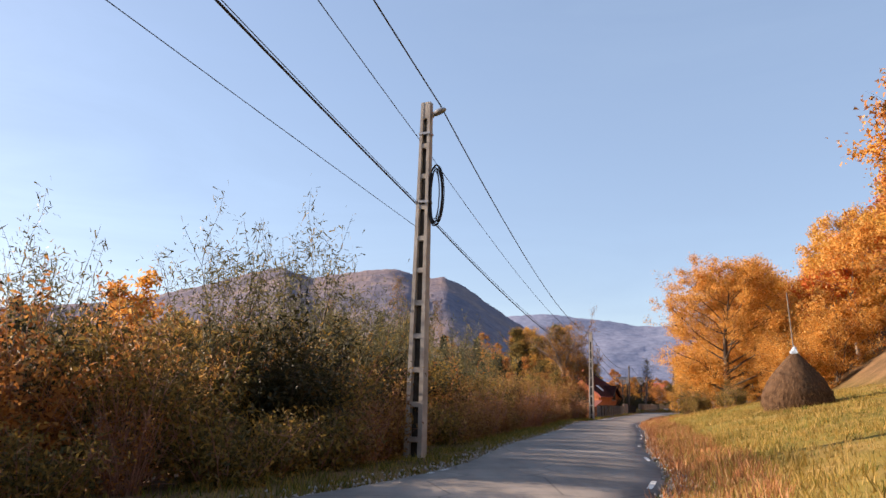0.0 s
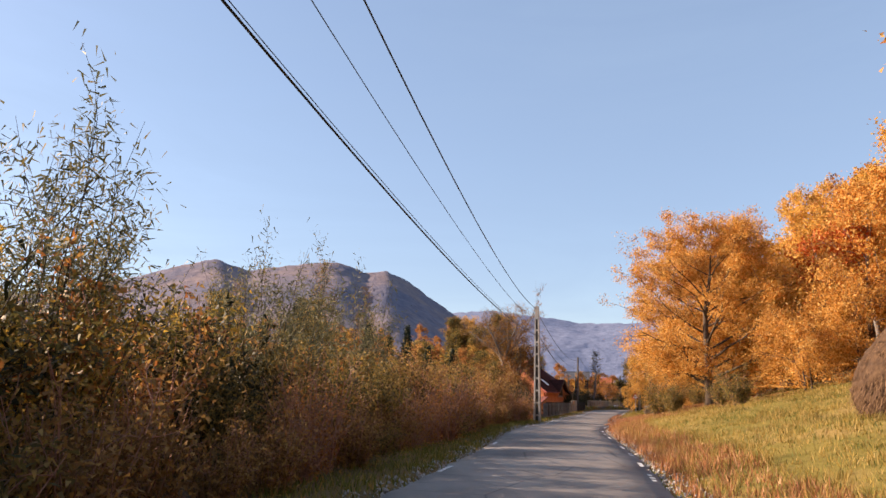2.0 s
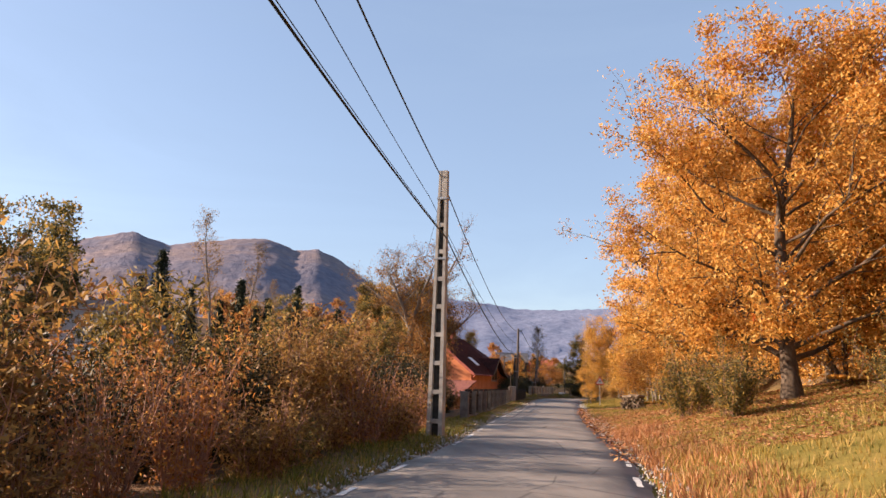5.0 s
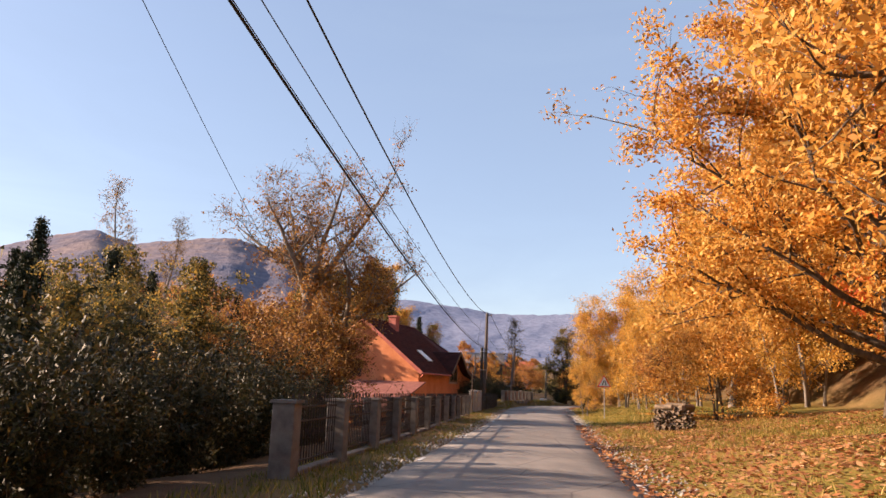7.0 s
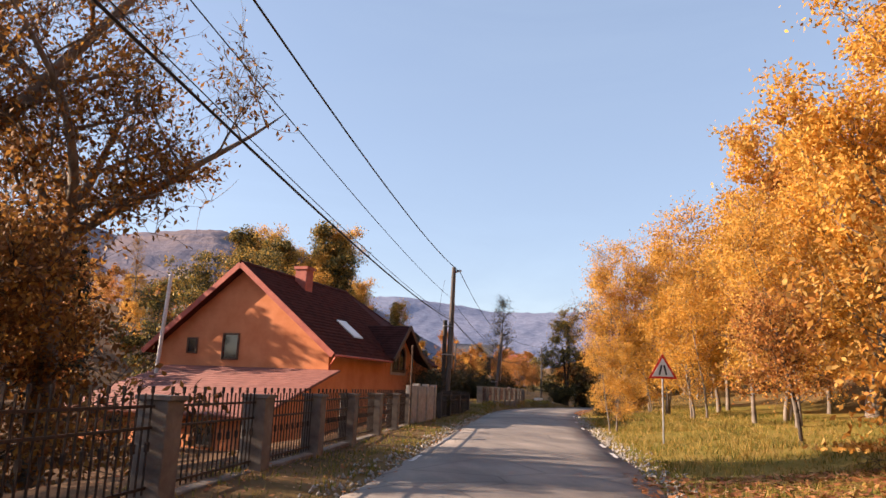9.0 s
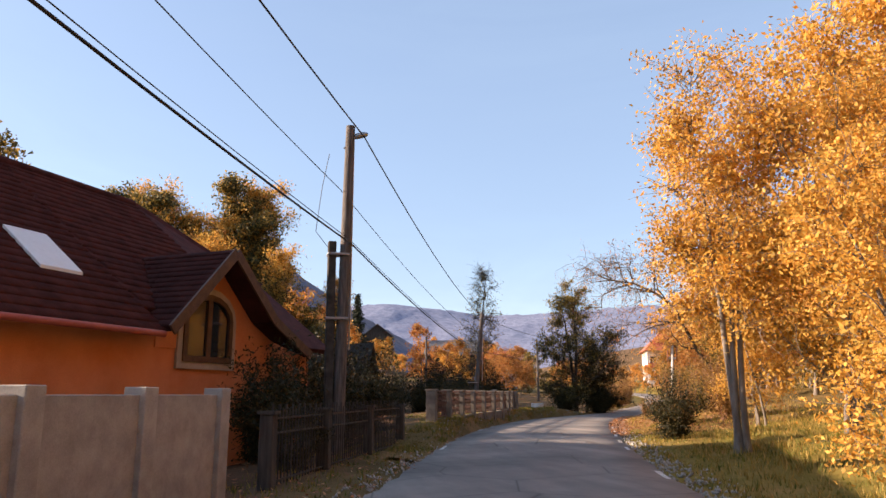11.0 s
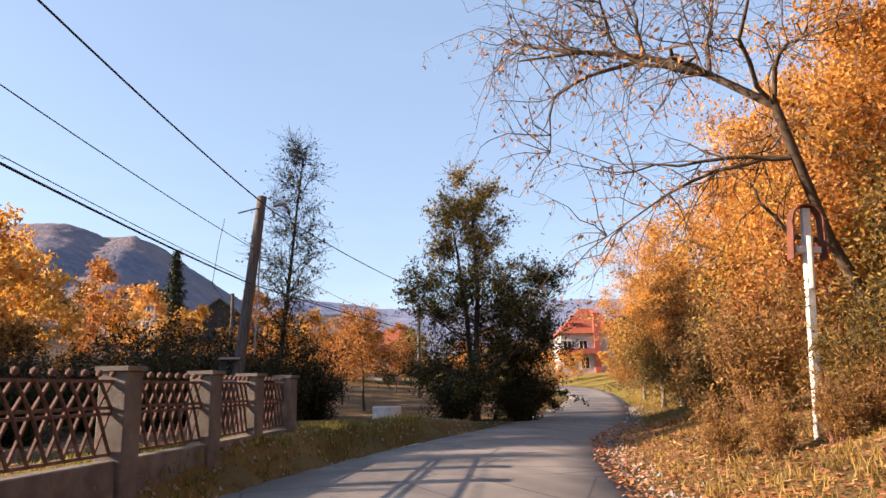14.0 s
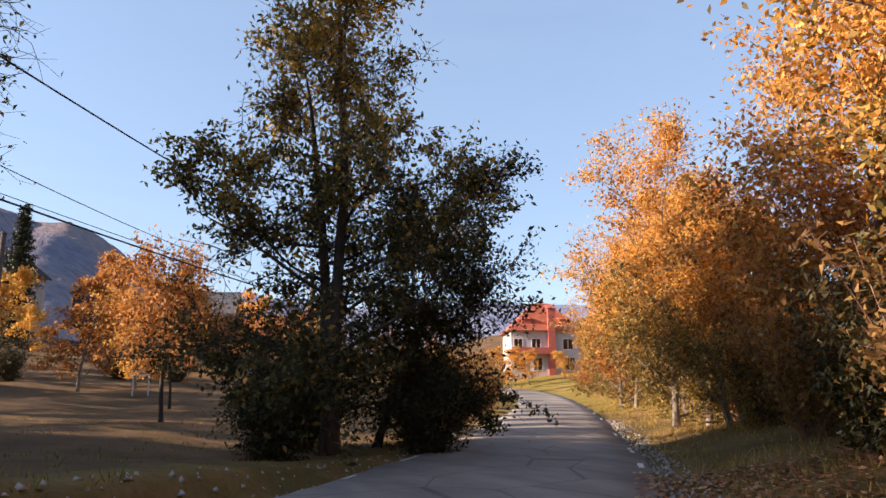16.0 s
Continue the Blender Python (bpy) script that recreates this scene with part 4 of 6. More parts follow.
    raw("gutter", v, f, M_TRIMRED, h, "red metal gutter and downpipe", smooth=True)
    # low wing in front of the gable, under a reddish tiled lean-to roof
    x0, x1, yw, zw = -8.0, 0.25, -5.2, 1.52
    bm = bmesh.new()
    prof = [(yw, Z0), (-0.003, Z0), (-0.003, 3.05), (yw, zw - 0.05)]
    a, b = [bm.verts.new((x0, *p)) for p in prof], [bm.verts.new((x1, *p)) for p in prof]
    bm.faces.new(a)
    bm.faces.new(b[::-1])
    for i in range(4):
        bm.faces.new((a[i], b[i], b[(i + 1) % 4], a[(i + 1) % 4]))
    bmesh.ops.recalc_face_normals(bm, faces=bm.faces)
    part("wing_wall", bm, M_ORANGEWALL, h)
    q = [(x0 - 0.5, yw - 0.5, 1.40), (x1 + 0.35, yw - 0.5, 1.40), (x1 + 0.35, 0.0, 3.22), (x0 - 0.5, 0.0, 3.22)]
    bm = bmesh.new()
    slab(bm, q, 0.07)
    sheet = part("wing_roof", bm, M_SHEET, h, "low lean-to roof of reddish tiles")
    V, F = tile_courses(q, 20, 36, 0.025, rng)
    tagged(raw("tile", V, F, M_SHEET, sheet), "reddish lean-to roof tiles", kind="stuff")
    window(h, -5.9, yw, 0.35, 1.1, 0.7, 0)
    window(h, -1.9, yw, 0.35, 1.1, 0.7, 0)
    # wall gable towards the road with a long curved slope on its far side
    yp, zp, yl, zl = 7.17, 5.73, 5.35, 3.95
    bm = bmesh.new()
    pts = [(5.6, 3.6), (10.0, 3.6), (10.0, 3.75), (8.75, 4.32), (yp, zp - 0.16), (5.6, zl + 0.08)]
    a = [bm.verts.new((0.03, *p)) for p in pts]
    b = [bm.verts.new((-2.4, *p)) for p in pts]
    bm.faces.new(a)
    bm.faces.new(b[::-1])
    for i in range(6):
        bm.faces.new((a[i], b[i], b[(i + 1) % 6], a[(i + 1) % 6]))
    bmesh.ops.recalc_face_normals(bm, faces=bm.faces)
    part("bay_wall", bm, M_ORANGEWALL, h)
    xf = 0.60
    for line in ([(yl, zl), (yp, zp)], [(8.75, 4.42), (yp, zp)], [(10.35, 3.72), (8.75, 4.42)]):
        (ya, za), (yb, zb) = line
        back = lambda z: (ZE - z) / sl - 0.15
        q = [(xf, ya, za), (back(za), ya, za), (back(zb), yb, zb), (xf, yb, zb)]
        n = 14 if ya < yb else 10
        if ya < yb:
            q = [q[1], q[0], q[3], q[2]]
        bm = bmesh.new()
        slab(bm, q, 0.12)
        r = part("bay_roof", bm, M_TILE, h, "bay roof of dark red tiles")
        V, F = tile_courses(q, n, 10, 0.03, rng)
        tagged(raw("tile", V, F, M_TILE, r), "dark roof tiles", kind="stuff")
        bm = bmesh.new()
        beam(bm, (xf + 0.02, ya, za - 0.07), (xf + 0.02, yb, zb - 0.07), 0.05, 0.22)
        part("verge_board", bm, M_FRAMEBROWN, h)
    # arched bay window with a pale surround
    def arch(g, y0=6.38, y1=7.82, z0=3.42, z1=4.72):
        m, r = (y0 + y1) / 2, (y1 - y0) / 2 + g
        top = [(m + r * math.cos(t), z1 - 0.45 + (0.45 + g) * math.sin(t)) for t in np.linspace(0, math.pi, 9)]
        return [(y0 - g, z0 - g), (y1 + g, z0 - g)] + top
    put = lambda p, q: (0.03 + q, p[0], p[1])
    bm = bmesh.new()
    ring(bm, arch(0.20), arch(0.06), put, -0.02, 0.04)
    part("surround", bm, M_SURROUND, h, "pale plaster surround")
    bm = bmesh.new()
    ring(bm, arch(0.06), arch(-0.06), put, -0.02, 0.07)
    win = part("window", bm, M_FRAMEBROWN, h)
    bm = bmesh.new()
    box(bm, (0.0, 7.03, 3.44), (0.09, 7.17, 4.70))
    part("mullion", bm, M_FRAMEBROWN, win)
    bm = bmesh.new()
    inner = arch(-0.05)
    a = [bm.verts.new((0.05, *p)) for p in inner]
    b = [bm.verts.new((0.01, *p)) for p in inner]
    bm.faces.new(a)
    bm.faces.new(b[::-1])
    bmesh.ops.recalc_face_normals(bm, faces=bm.faces)
    part("pane", bm, M_PANE, win)
    tagged(h, "orange plastered village house with steep dark tiled roof", "house")


orange_house()


def plain_house(kind, x, y, z, rz, W, L, ze, zr, wall, roof, label, category, base=-1.0, windows=(), over=0.4, board=False):
    """A gabled building, ridge along local y, its gable facing local -y."""
    h = empty(kind, x, y, z, rz)
    bm = bmesh.new()
    gable_walls(bm, -W / 2, W / 2, 0, L, base, ze, zr - 0.1)
    w = part("wall", bm, wall, h)
    sl = (zr - ze) / (W / 2)
    for s in (1, -1):
        q = [(s * (W / 2 + over), -over, ze - sl * over + 0.06), (s * (W / 2 + over), L + over, ze - sl * over + 0.06), (0, L + over, zr + 0.06), (0, -over, zr + 0.06)]
        if s < 0:
            q = [q[1], q[0], q[3], q[2]]
        bm = bmesh.new()
        slab(bm, q, 0.1)
        r = part("roof", bm, roof, h)
        V, F = tile_courses(q, 14, 22, 0.03, np.random.default_rng(1))
        tagged(raw("shingle", V, F, roof, r), kind="stuff")
    for cx, z0, z1, wd in windows:
        window(h, cx, 0, z0, z1, wd, 1, frame_mat=M_SIGNWHITE)
    if board:
        for k in range(int(W / 0.25)):
            bm = bmesh.new()
            xx = -W / 2 + 0.12 + k * 0.25
            top = ze + (zr - ze) * (1 - abs(xx) / (W / 2)) - 0.15
            box(bm, (xx - 0.1, -0.03, base), (xx + 0.1, -0.002, top))
            part("board", bm, wall, w)
    return tagged(h, label, category)


plain_house("barn", 56.2, 242, 9.2, -8, 5.4, 7, 2.8, 4.9, M_DARKWOOD, M_GREYROOF, "weathered dark wooden barn on the slope", "barn", board=True)
plain_house("barn", 66.6, 216, 5.2, 72, 5.0, 7.0, 2.2, 4.2, M_DARKWOOD, M_GREYROOF, "low wooden barn with grey roof behind trees", "barn", board=True)
plain_house("house", 46.0, 233, 8.2, -30, 4.8, 6, 4.4, 6.2, M_CONCRETE, M_DARKWOOD, "white two-storey village house with dark roof uphill", "house", base=-3, windows=[(-1.3, 0.4, 1.6, 1.0), (1.3, 0.4, 1.6, 1.0), (-1.3, 2.8, 3.9, 1.0), (1.3, 2.8, 3.9, 1.0)])
plain_house("house", -1.2, 105.0, -1.0, -24, 6.0, 7.0, 4.9, 7.5, M_WHITEWALL, M_GREYROOF, "pale village house with grey roof behind the thicket", "house", windows=[(-1.2, 2.9, 4.0, 0.8), (1.2, 2.9, 4.0, 0.8)])
plain_house("house", 74.0, 219.0, 3.4, 60, 5.0, 5.5, 2.2, 4.6, M_WHITEWALL, M_REDTILE, "small village house with bright red tiled roof", "house", windows=[(-1.3, 0.8, 1.9, 0.9), (1.3, 0.8, 1.9, 0.9)])


# near-black copy of M_DARKWOOD: shade on shed and cottage walls painted in
M_BLACKWOOD = surface("wood_black_shade", [(0.3, (0.012, 0.010, 0.009)), (0.7, (0.04, 0.034, 0.03))], 3, 40, 0.95, relief=0.6, stretch=(4, 4, 0.4))


def shed_thatched():
    # long low shed in two joined parts, ridge across the view
    cx, cy = 38.5, 162.2
    s = empty("shed", cx, cy, ground_z(cx, cy), -18)
    z0 = s.location.z
    rng = np.random.default_rng(9)
    for xa, xb, zr, ze in ((-4.6, -0.25, 4.72, 2.35), (-0.25, 4.6, 4.90, 2.50)):
        zr, ze = zr - z0, ze - z0
        sag = 0.14
        for s_, y_e in ((1, -2.1), (-1, 2.6)):
            n, k = 12, 7
            V = []
            for i in range(n + 1):
                for j in range(k + 1):
                    f, g = j / k, i / n
                    x = xa + (xb - xa) * g
                    z = ze + (zr - ze) * (f + 0.10 * math.sin(math.pi * f)) - sag * math.sin(math.pi * g) * f + 0.03 * rng.normal()
                    V.append((x, y_e + (0.25 - y_e) * f, z))
            V += [(x, y, z - 0.32) for x, y, z in V]
            m = (n + 1) * (k + 1)
            F = []
            for i in range(n):
                for j in range(k):
                    a = i * (k + 1) + j
                    F += [(a, a + k + 1, a + k + 2, a + 1), (a + m, a + m + 1, a + m + k + 2, a + m + k + 1)]
            for i in range(n):
                a, b = i * (k + 1), (i + 1) * (k + 1)
                F += [(a, a + m, b + m, b)]
            for j in range(k):
                a, b = j, n * (k + 1) + j
                F += [(a, a + 1, a + 1 + m, a + m), (b, b + m, b + m + 1, b + 1)]
            raw("roof", V, F, M_THATCH, s, "sagging dark thatched roof slope")
        n = 3200
        x, f = rng.uniform(xa, xb, n), rng.uniform(0, 1, n)
        yv, zv = -2.1 + 2.35 * f, ze + (zr - ze) * (f + 0.10 * np.sin(np.pi * f)) - sag * np.sin(np.pi * (x - xa) / (xb - xa)) * f + 0.03
        V = np.empty((n, 3, 3))
        V[:, 0] = np.stack([x, yv, zv], 1)
        V[:, 1] = V[:, 0] + np.stack([rng.normal(size=n) * 0.03 + 0.02, np.zeros(n), np.zeros(n)], 1)
        V[:, 2] = V[:, 0] + np.stack([rng.normal(size=n) * 0.05, -0.30 + rng.normal(size=n) * 0.05, -0.22 + rng.normal(size=n) * 0.06], 1)
        tagged(raw("straw", V.reshape(-1, 3), np.arange(n * 3).reshape(-1, 3), M_THATCH, s), kind="stuff")
    bm = bmesh.new()
    box(bm, (-4.2, -1.5, -0.6), (4.3, 2.2, 2.35 - z0))
    part("wall", bm, M_BLACKWOOD, s)
    for k in range(29):
        bm = bmesh.new()
        xx = -4.05 + k * 0.29
        if abs(xx - 2.7) > 0.55:
            box(bm, (xx - 0.135, -1.55, -0.6), (xx + 0.135, -1.51, 2.40 - z0 + rng.uniform(-0.1, 0.05)))
            part("board", bm, M_BLACKWOOD, s)
    win = window(s, 2.7, -1.5, 0.45 - z0, 2.12 - z0, 0.72, 1, frame_mat=M_SIGNWHITE)
    for zz in (0.95, 1.45, 1.85):
        bm = bmesh.new()
        box(bm, (2.34, -1.55, zz - 0.03 - z0), (3.06, -1.50, zz + 0.03 - z0))
        part("glazing_bar", bm, M_SIGNWHITE, win)
    # white panel over the lower glass, painting the panes' pale reflection
    bm = bmesh.new()
    box(bm, (2.36, -1.535, 0.47 - z0), (3.04, -1.518, 1.40 - z0))
    part("pane_reflection", bm, M_WHITEPAINT, win, "pale panel painted as reflection in the lower panes")
    tagged(s, "old dark wooden shed under a sagging thatched roof", "shed")


shed_thatched()
plain_house("cottage", 31.4, 153.6, ground_z(31.4, 153.6), -16, 7.2, 6.5, 2.75, 5.7, M_BLACKWOOD, M_THATCH, "low dark wooden cottage with white windows in shade", "cottage",
            windows=[(-0.9, 1.05, 2.5, 0.95), (1.0, 1.3, 2.45, 0.75), (-2.4, 1.3, 2.45, 0.75)], board=True)


def white_house():
    # big house with hipped red roof, dormers and balcony
    h = empty("house", 119.6, 247.6, 4.4, -24)
    W, D = 11.0, 11.0
    bm = bmesh.new()
    box(bm, (-W / 2, 0, -3), (W / 2, D, 6.2))
    part("wall", bm, M_WHITEWALL, h)
    bm = bmesh.new()
    e = 0.7
    lo = [(-W / 2 - e, -e, 6.05), (W / 2 + e, -e, 6.05), (W / 2 + e, D + e, 6.05), (-W / 2 - e, D + e, 6.05)]
    hi = [(-1.2, D / 2 - 0.4, 11.0), (1.2, D / 2 - 0.4, 11.0), (1.2, D / 2 + 0.4, 11.0), (-1.2, D / 2 + 0.4, 11.0)]
    a, b = [bm.verts.new(p) for p in lo], [bm.verts.new(p) for p in hi]
    for i in range(4):
        bm.faces.new((a[i], a[(i + 1) % 4], b[(i + 1) % 4], b[i]))
    bm.faces.new(b)
    bm.faces.new(a[::-1])
    roof = part("roof", bm, M_REDTILE, h, "hipped roof of bright red tiles")
    q = [lo[0], lo[1], hi[1], hi[0]]
    V, F = tile_courses(q, 22, 30, 0.04, np.random.default_rng(2))
    tagged(raw("tile", V, F, M_REDTILE, roof), kind="stuff")
    for cx in (-2.9, 3.0):
        bm = bmesh.new()
        box(bm, (cx - 0.8, 0.6, 7.0), (cx + 0.8, 2.6, 8.1))
        d = part("dormer", bm, M_TRIMRED, roof)
        bm = bmesh.new()
        slab(bm, [(cx - 1.0, 0.3, 8.0), (cx + 1.0, 0.3, 8.0), (cx + 1.0, 2.9, 8.5), (cx - 1.0, 2.9, 8.5)], 0.1)
        part("dormer_roof", bm, M_REDTILE, roof)
    bm = bmesh.new()
    box(bm, (0.2, -0.9, -3), (1.3, 0.02, 9.6))
    slab(bm, [(0.0, -1.1, 9.55), (1.5, -1.1, 9.55), (1.5, 1.5, 10.4), (0.0, 1.5, 10.4)], 0.12)
    part("stair_tower", bm, M_TRIMRED, h, "narrow red projecting tower")
    for cx, z0, z1, w in ((-4.4, 3.2, 4.8, 1.3), (-1.6, 3.2, 4.8, 1.3), (3.4, 3.2, 4.8, 1.5), (-4.2, 0.0, 1.9, 1.8), (-1.4, 0.0, 1.9, 1.4), (3.6, 0.0, 1.9, 1.5)):
        window(h, cx, 0, z0, z1, w, 1, frame_mat=M_SIGNWHITE)
    bm = bmesh.new()
    box(bm, (-5.6, -1.5, 2.45), (0.15, 0.01, 2.65))
    box(bm, (-5.6, -1.5, 2.65), (0.15, -1.4, 3.4))
    part("balcony", bm, M_TRIMRED, h, "red balcony with solid parapet")
    bm = bmesh.new()
    slab(bm, [(-6.2, -1.4, 2.5), (-2.6, -1.4, 2.5), (-2.6, 0.0, 3.1), (-6.2, 0.0, 3.1)], 0.08)
    part("porch_roof", bm, M_REDTILE, h)
    tagged(h, "large white two-storey house with red hipped roof", "house")


white_house()


# ---- fences ----
# aged concrete, darker than M_CONCRETE: the fences' shade is in the colour
M_POST = surface("concrete_post_aged_shade", [(0.3, (0.13, 0.112, 0.10)), (0.6, (0.24, 0.215, 0.19)), (0.85, (0.34, 0.31, 0.28))], 3, 60, 0.95, relief=0.5, per_object=0.2)


def fence(name, pts, top, low, post_w, panel, post_mat, iron, label, close=True, kerb=True):
    f = empty(name, pts[0][0], pts[0][1], 0.0)
    ox, oy = pts[0]
    for x, y in pts:
        bm = bmesh.new()
        z = min(ground_z(x, y), low) - 0.3
        a = math.atan2(TAN[np.argmin(np.abs(LINE[:, 1] - y))][1], TAN[np.argmin(np.abs(LINE[:, 1] - y))][0])
        box(bm, (-post_w / 2, -post_w / 2, z), (post_w / 2, post_w / 2, top - 0.05), 0.012)
        box(bm, (-post_w / 2 - 0.03, -post_w / 2 - 0.03, top - 0.05), (post_w / 2 + 0.03, post_w / 2 + 0.03, top))
        bmesh.ops.rotate(bm, verts=bm.verts, cent=(0, 0, 0), matrix=Matrix.Rotation(a, 3, 'Z'))
        p = part("post", bm, post_mat, f)
        p.location = (x - ox, y - oy, 0)
    for (xa, ya), (xb, yb) in zip(pts[:-1], pts[1:]):
        L = math.hypot(xb - xa, yb - ya)
        ang = math.atan2(yb - ya, xb - xa)
        if kerb:
            bm = bmesh.new()
            z = min(ground_z(xa, ya), ground_z(xb, yb), low) - 0.3
            box(bm, (post_w / 2, -0.10, z), (L - post_w / 2, 0.10, low), 0.015)
            p = part("kerb", bm, post_mat, f)
            p.matrix_basis = Matrix.Translation((xa - ox, ya - oy, 0)) @ Matrix.Rotation(ang, 4, 'Z')
        bm = bmesh.new()
        panel(bm, post_w / 2, L - post_w / 2, low, top)
        p = part("panel", bm, iron, f)
        if panel is lattice_panel:
            lattice_bars(p, post_w / 2, L - post_w / 2, low, top)
        p.matrix_basis = Matrix.Translation((xa - ox, ya - oy, 0)) @ Matrix.Rotation(ang, 4, 'Z')
    return tagged(f, label, "fence")


def bar_panel(bm, a, b, low, top):
    for z in (low + 0.12, top - 0.35, top - 0.12):
        beam(bm, (a, 0, z), (b, 0, z), 0.03)
    n = max(int((b - a) / 0.15), 2)
    for k in range(n + 1):
        x = a + 0.05 + (b - a - 0.1) * k / n
        beam(bm, (x, 0, low + 0.05), (x, 0, top + 0.02), 0.018)
        if k % 2 == 0:
            beam(bm, (x, 0, top + 0.02), (x, 0, top + 0.10), 0.03)
            beam(bm, (x, 0, (low + top) / 2 - 0.05), (x, 0, (low + top) / 2 + 0.05), 0.04)


def lattice_panel(bm, a, b, low, top):
    for z in (low + 0.06, (low + top) / 2 + 0.05, (low + top) / 2 - 0.01, top - 0.16):
        beam(bm, (a, 0, z), (b, 0, z), 0.032)


def lattice_bars(panel, a, b, low, top):
    """Crossed bars and finials, each a piece of its own in the panel."""
    n = 8
    step = (b - a) / n
    mid = (low + top) / 2 + 0.02
    for z0, z1 in ((low + 0.06, mid), (mid, top - 0.16)):
        for k in range(n):
            x = a + step * k
            for p, q, off in ((x, x + step, 0.012), (x + step, x, -0.012)):
                bm = bmesh.new()
                beam(bm, (p, off, z0), (q, off, z1), 0.026, up=(0, 1, 0))
                part("bar", bm, M_RUSTIRON, panel)
    for k in range(n + 1):
        bm = bmesh.new()
        bmesh.ops.create_icosphere(bm, subdivisions=1, radius=0.042, matrix=Matrix.Translation((a + step * k, 0, top - 0.08)))
        part("finial", bm, M_RUSTIRON, panel)


line_a = [(20.75, 85.4), (21.8, 88.2), (22.85, 91.0), (23.85, 93.8), (24.9, 96.65), (25.95, 99.5), (27.0, 102.4), (28.05, 105.3), (29.1, 108.15), (30.1, 111.0), (31.15, 113.85), (32.15, 116.7), (33.1, 119.5)]
fence("garden_fence", line_a, 1.23, 0.12, 0.36, bar_panel, M_POST, M_IRON, "dark wrought iron garden fence between thick concrete posts")
line_b = [(41.2, 137.3), (42.25, 139.35), (43.3, 141.4), (44.35, 143.4), (45.4, 145.25), (46.5, 147.2), (47.6, 149.2), (48.6, 151.1), (49.4, 152.7), (50.25, 154.4)]
fence("lattice_fence", line_b, 1.68, 0.72, 0.32, lattice_panel, M_POST, M_RUSTIRON, "rusty diamond lattice fence between pale concrete posts")


def wall_panels():
    w = empty("concrete_wall", 33.1, 119.5, 0.0)
    pts = [(33.1, 119.5), (33.8, 121.1), (34.5, 122.7), (35.2, 124.3)]
    for (xa, ya), (xb, yb) in zip(pts[:-1], pts[1:]):
        L, ang = math.hypot(xb - xa, yb - ya), math.atan2(yb - ya, xb - xa)
        bm = bmesh.new()
        box(bm, (0.20, -0.06, -0.6), (L - 0.02, 0.06, 1.50), 0.01)
        p = part("panel", bm, M_CONCRETE, w)
        p.matrix_basis = Matrix.Translation((xa - 33.1, ya - 119.5, 0)) @ Matrix.Rotation(ang, 4, 'Z')
        bm = bmesh.new()
        box(bm, (L - 0.12, -0.13, -0.6), (L + 0.13, 0.13, 1.58), 0.01)
        p = part("post", bm, M_CONCRETE, w)
        p.matrix_basis = Matrix.Translation((xa - 33.1, ya - 119.5, 0)) @ Matrix.Rotation(ang, 4, 'Z')
    tagged(w, "pale concrete panel wall beside the garden fence", "wall")


wall_panels()
line_c = [(35.9, 126.0), (37.0, 128.6), (38.3, 131.6), (39.6, 134.4)]
fence("picket_fence", line_c, 1.25, 0.05, 0.22, bar_panel, M_DARKWOOD, M_DARKWOOD, "dark weathered picket fence in deep shade", kerb=False)


def lone_post():
    f = empty("gate_post", 51.3, 161.2)
    bm = bmesh.new()
    z = f.location.z
    box(bm, (-0.11, -0.11, -0.3), (0.11, 0.11, 1.78 - z), 0.012)
    part("shaft", bm, M_CONCRETE, f)
    bm = bmesh.new()
    box(bm, (-0.13, -0.13, 1.78 - z), (0.13, 0.13, 1.84 - z), 0.01)
    part("cap", bm, M_CONCRETE, f)
    tagged(f, "lone square concrete gate post by the wooden pole", "post")


lone_post()


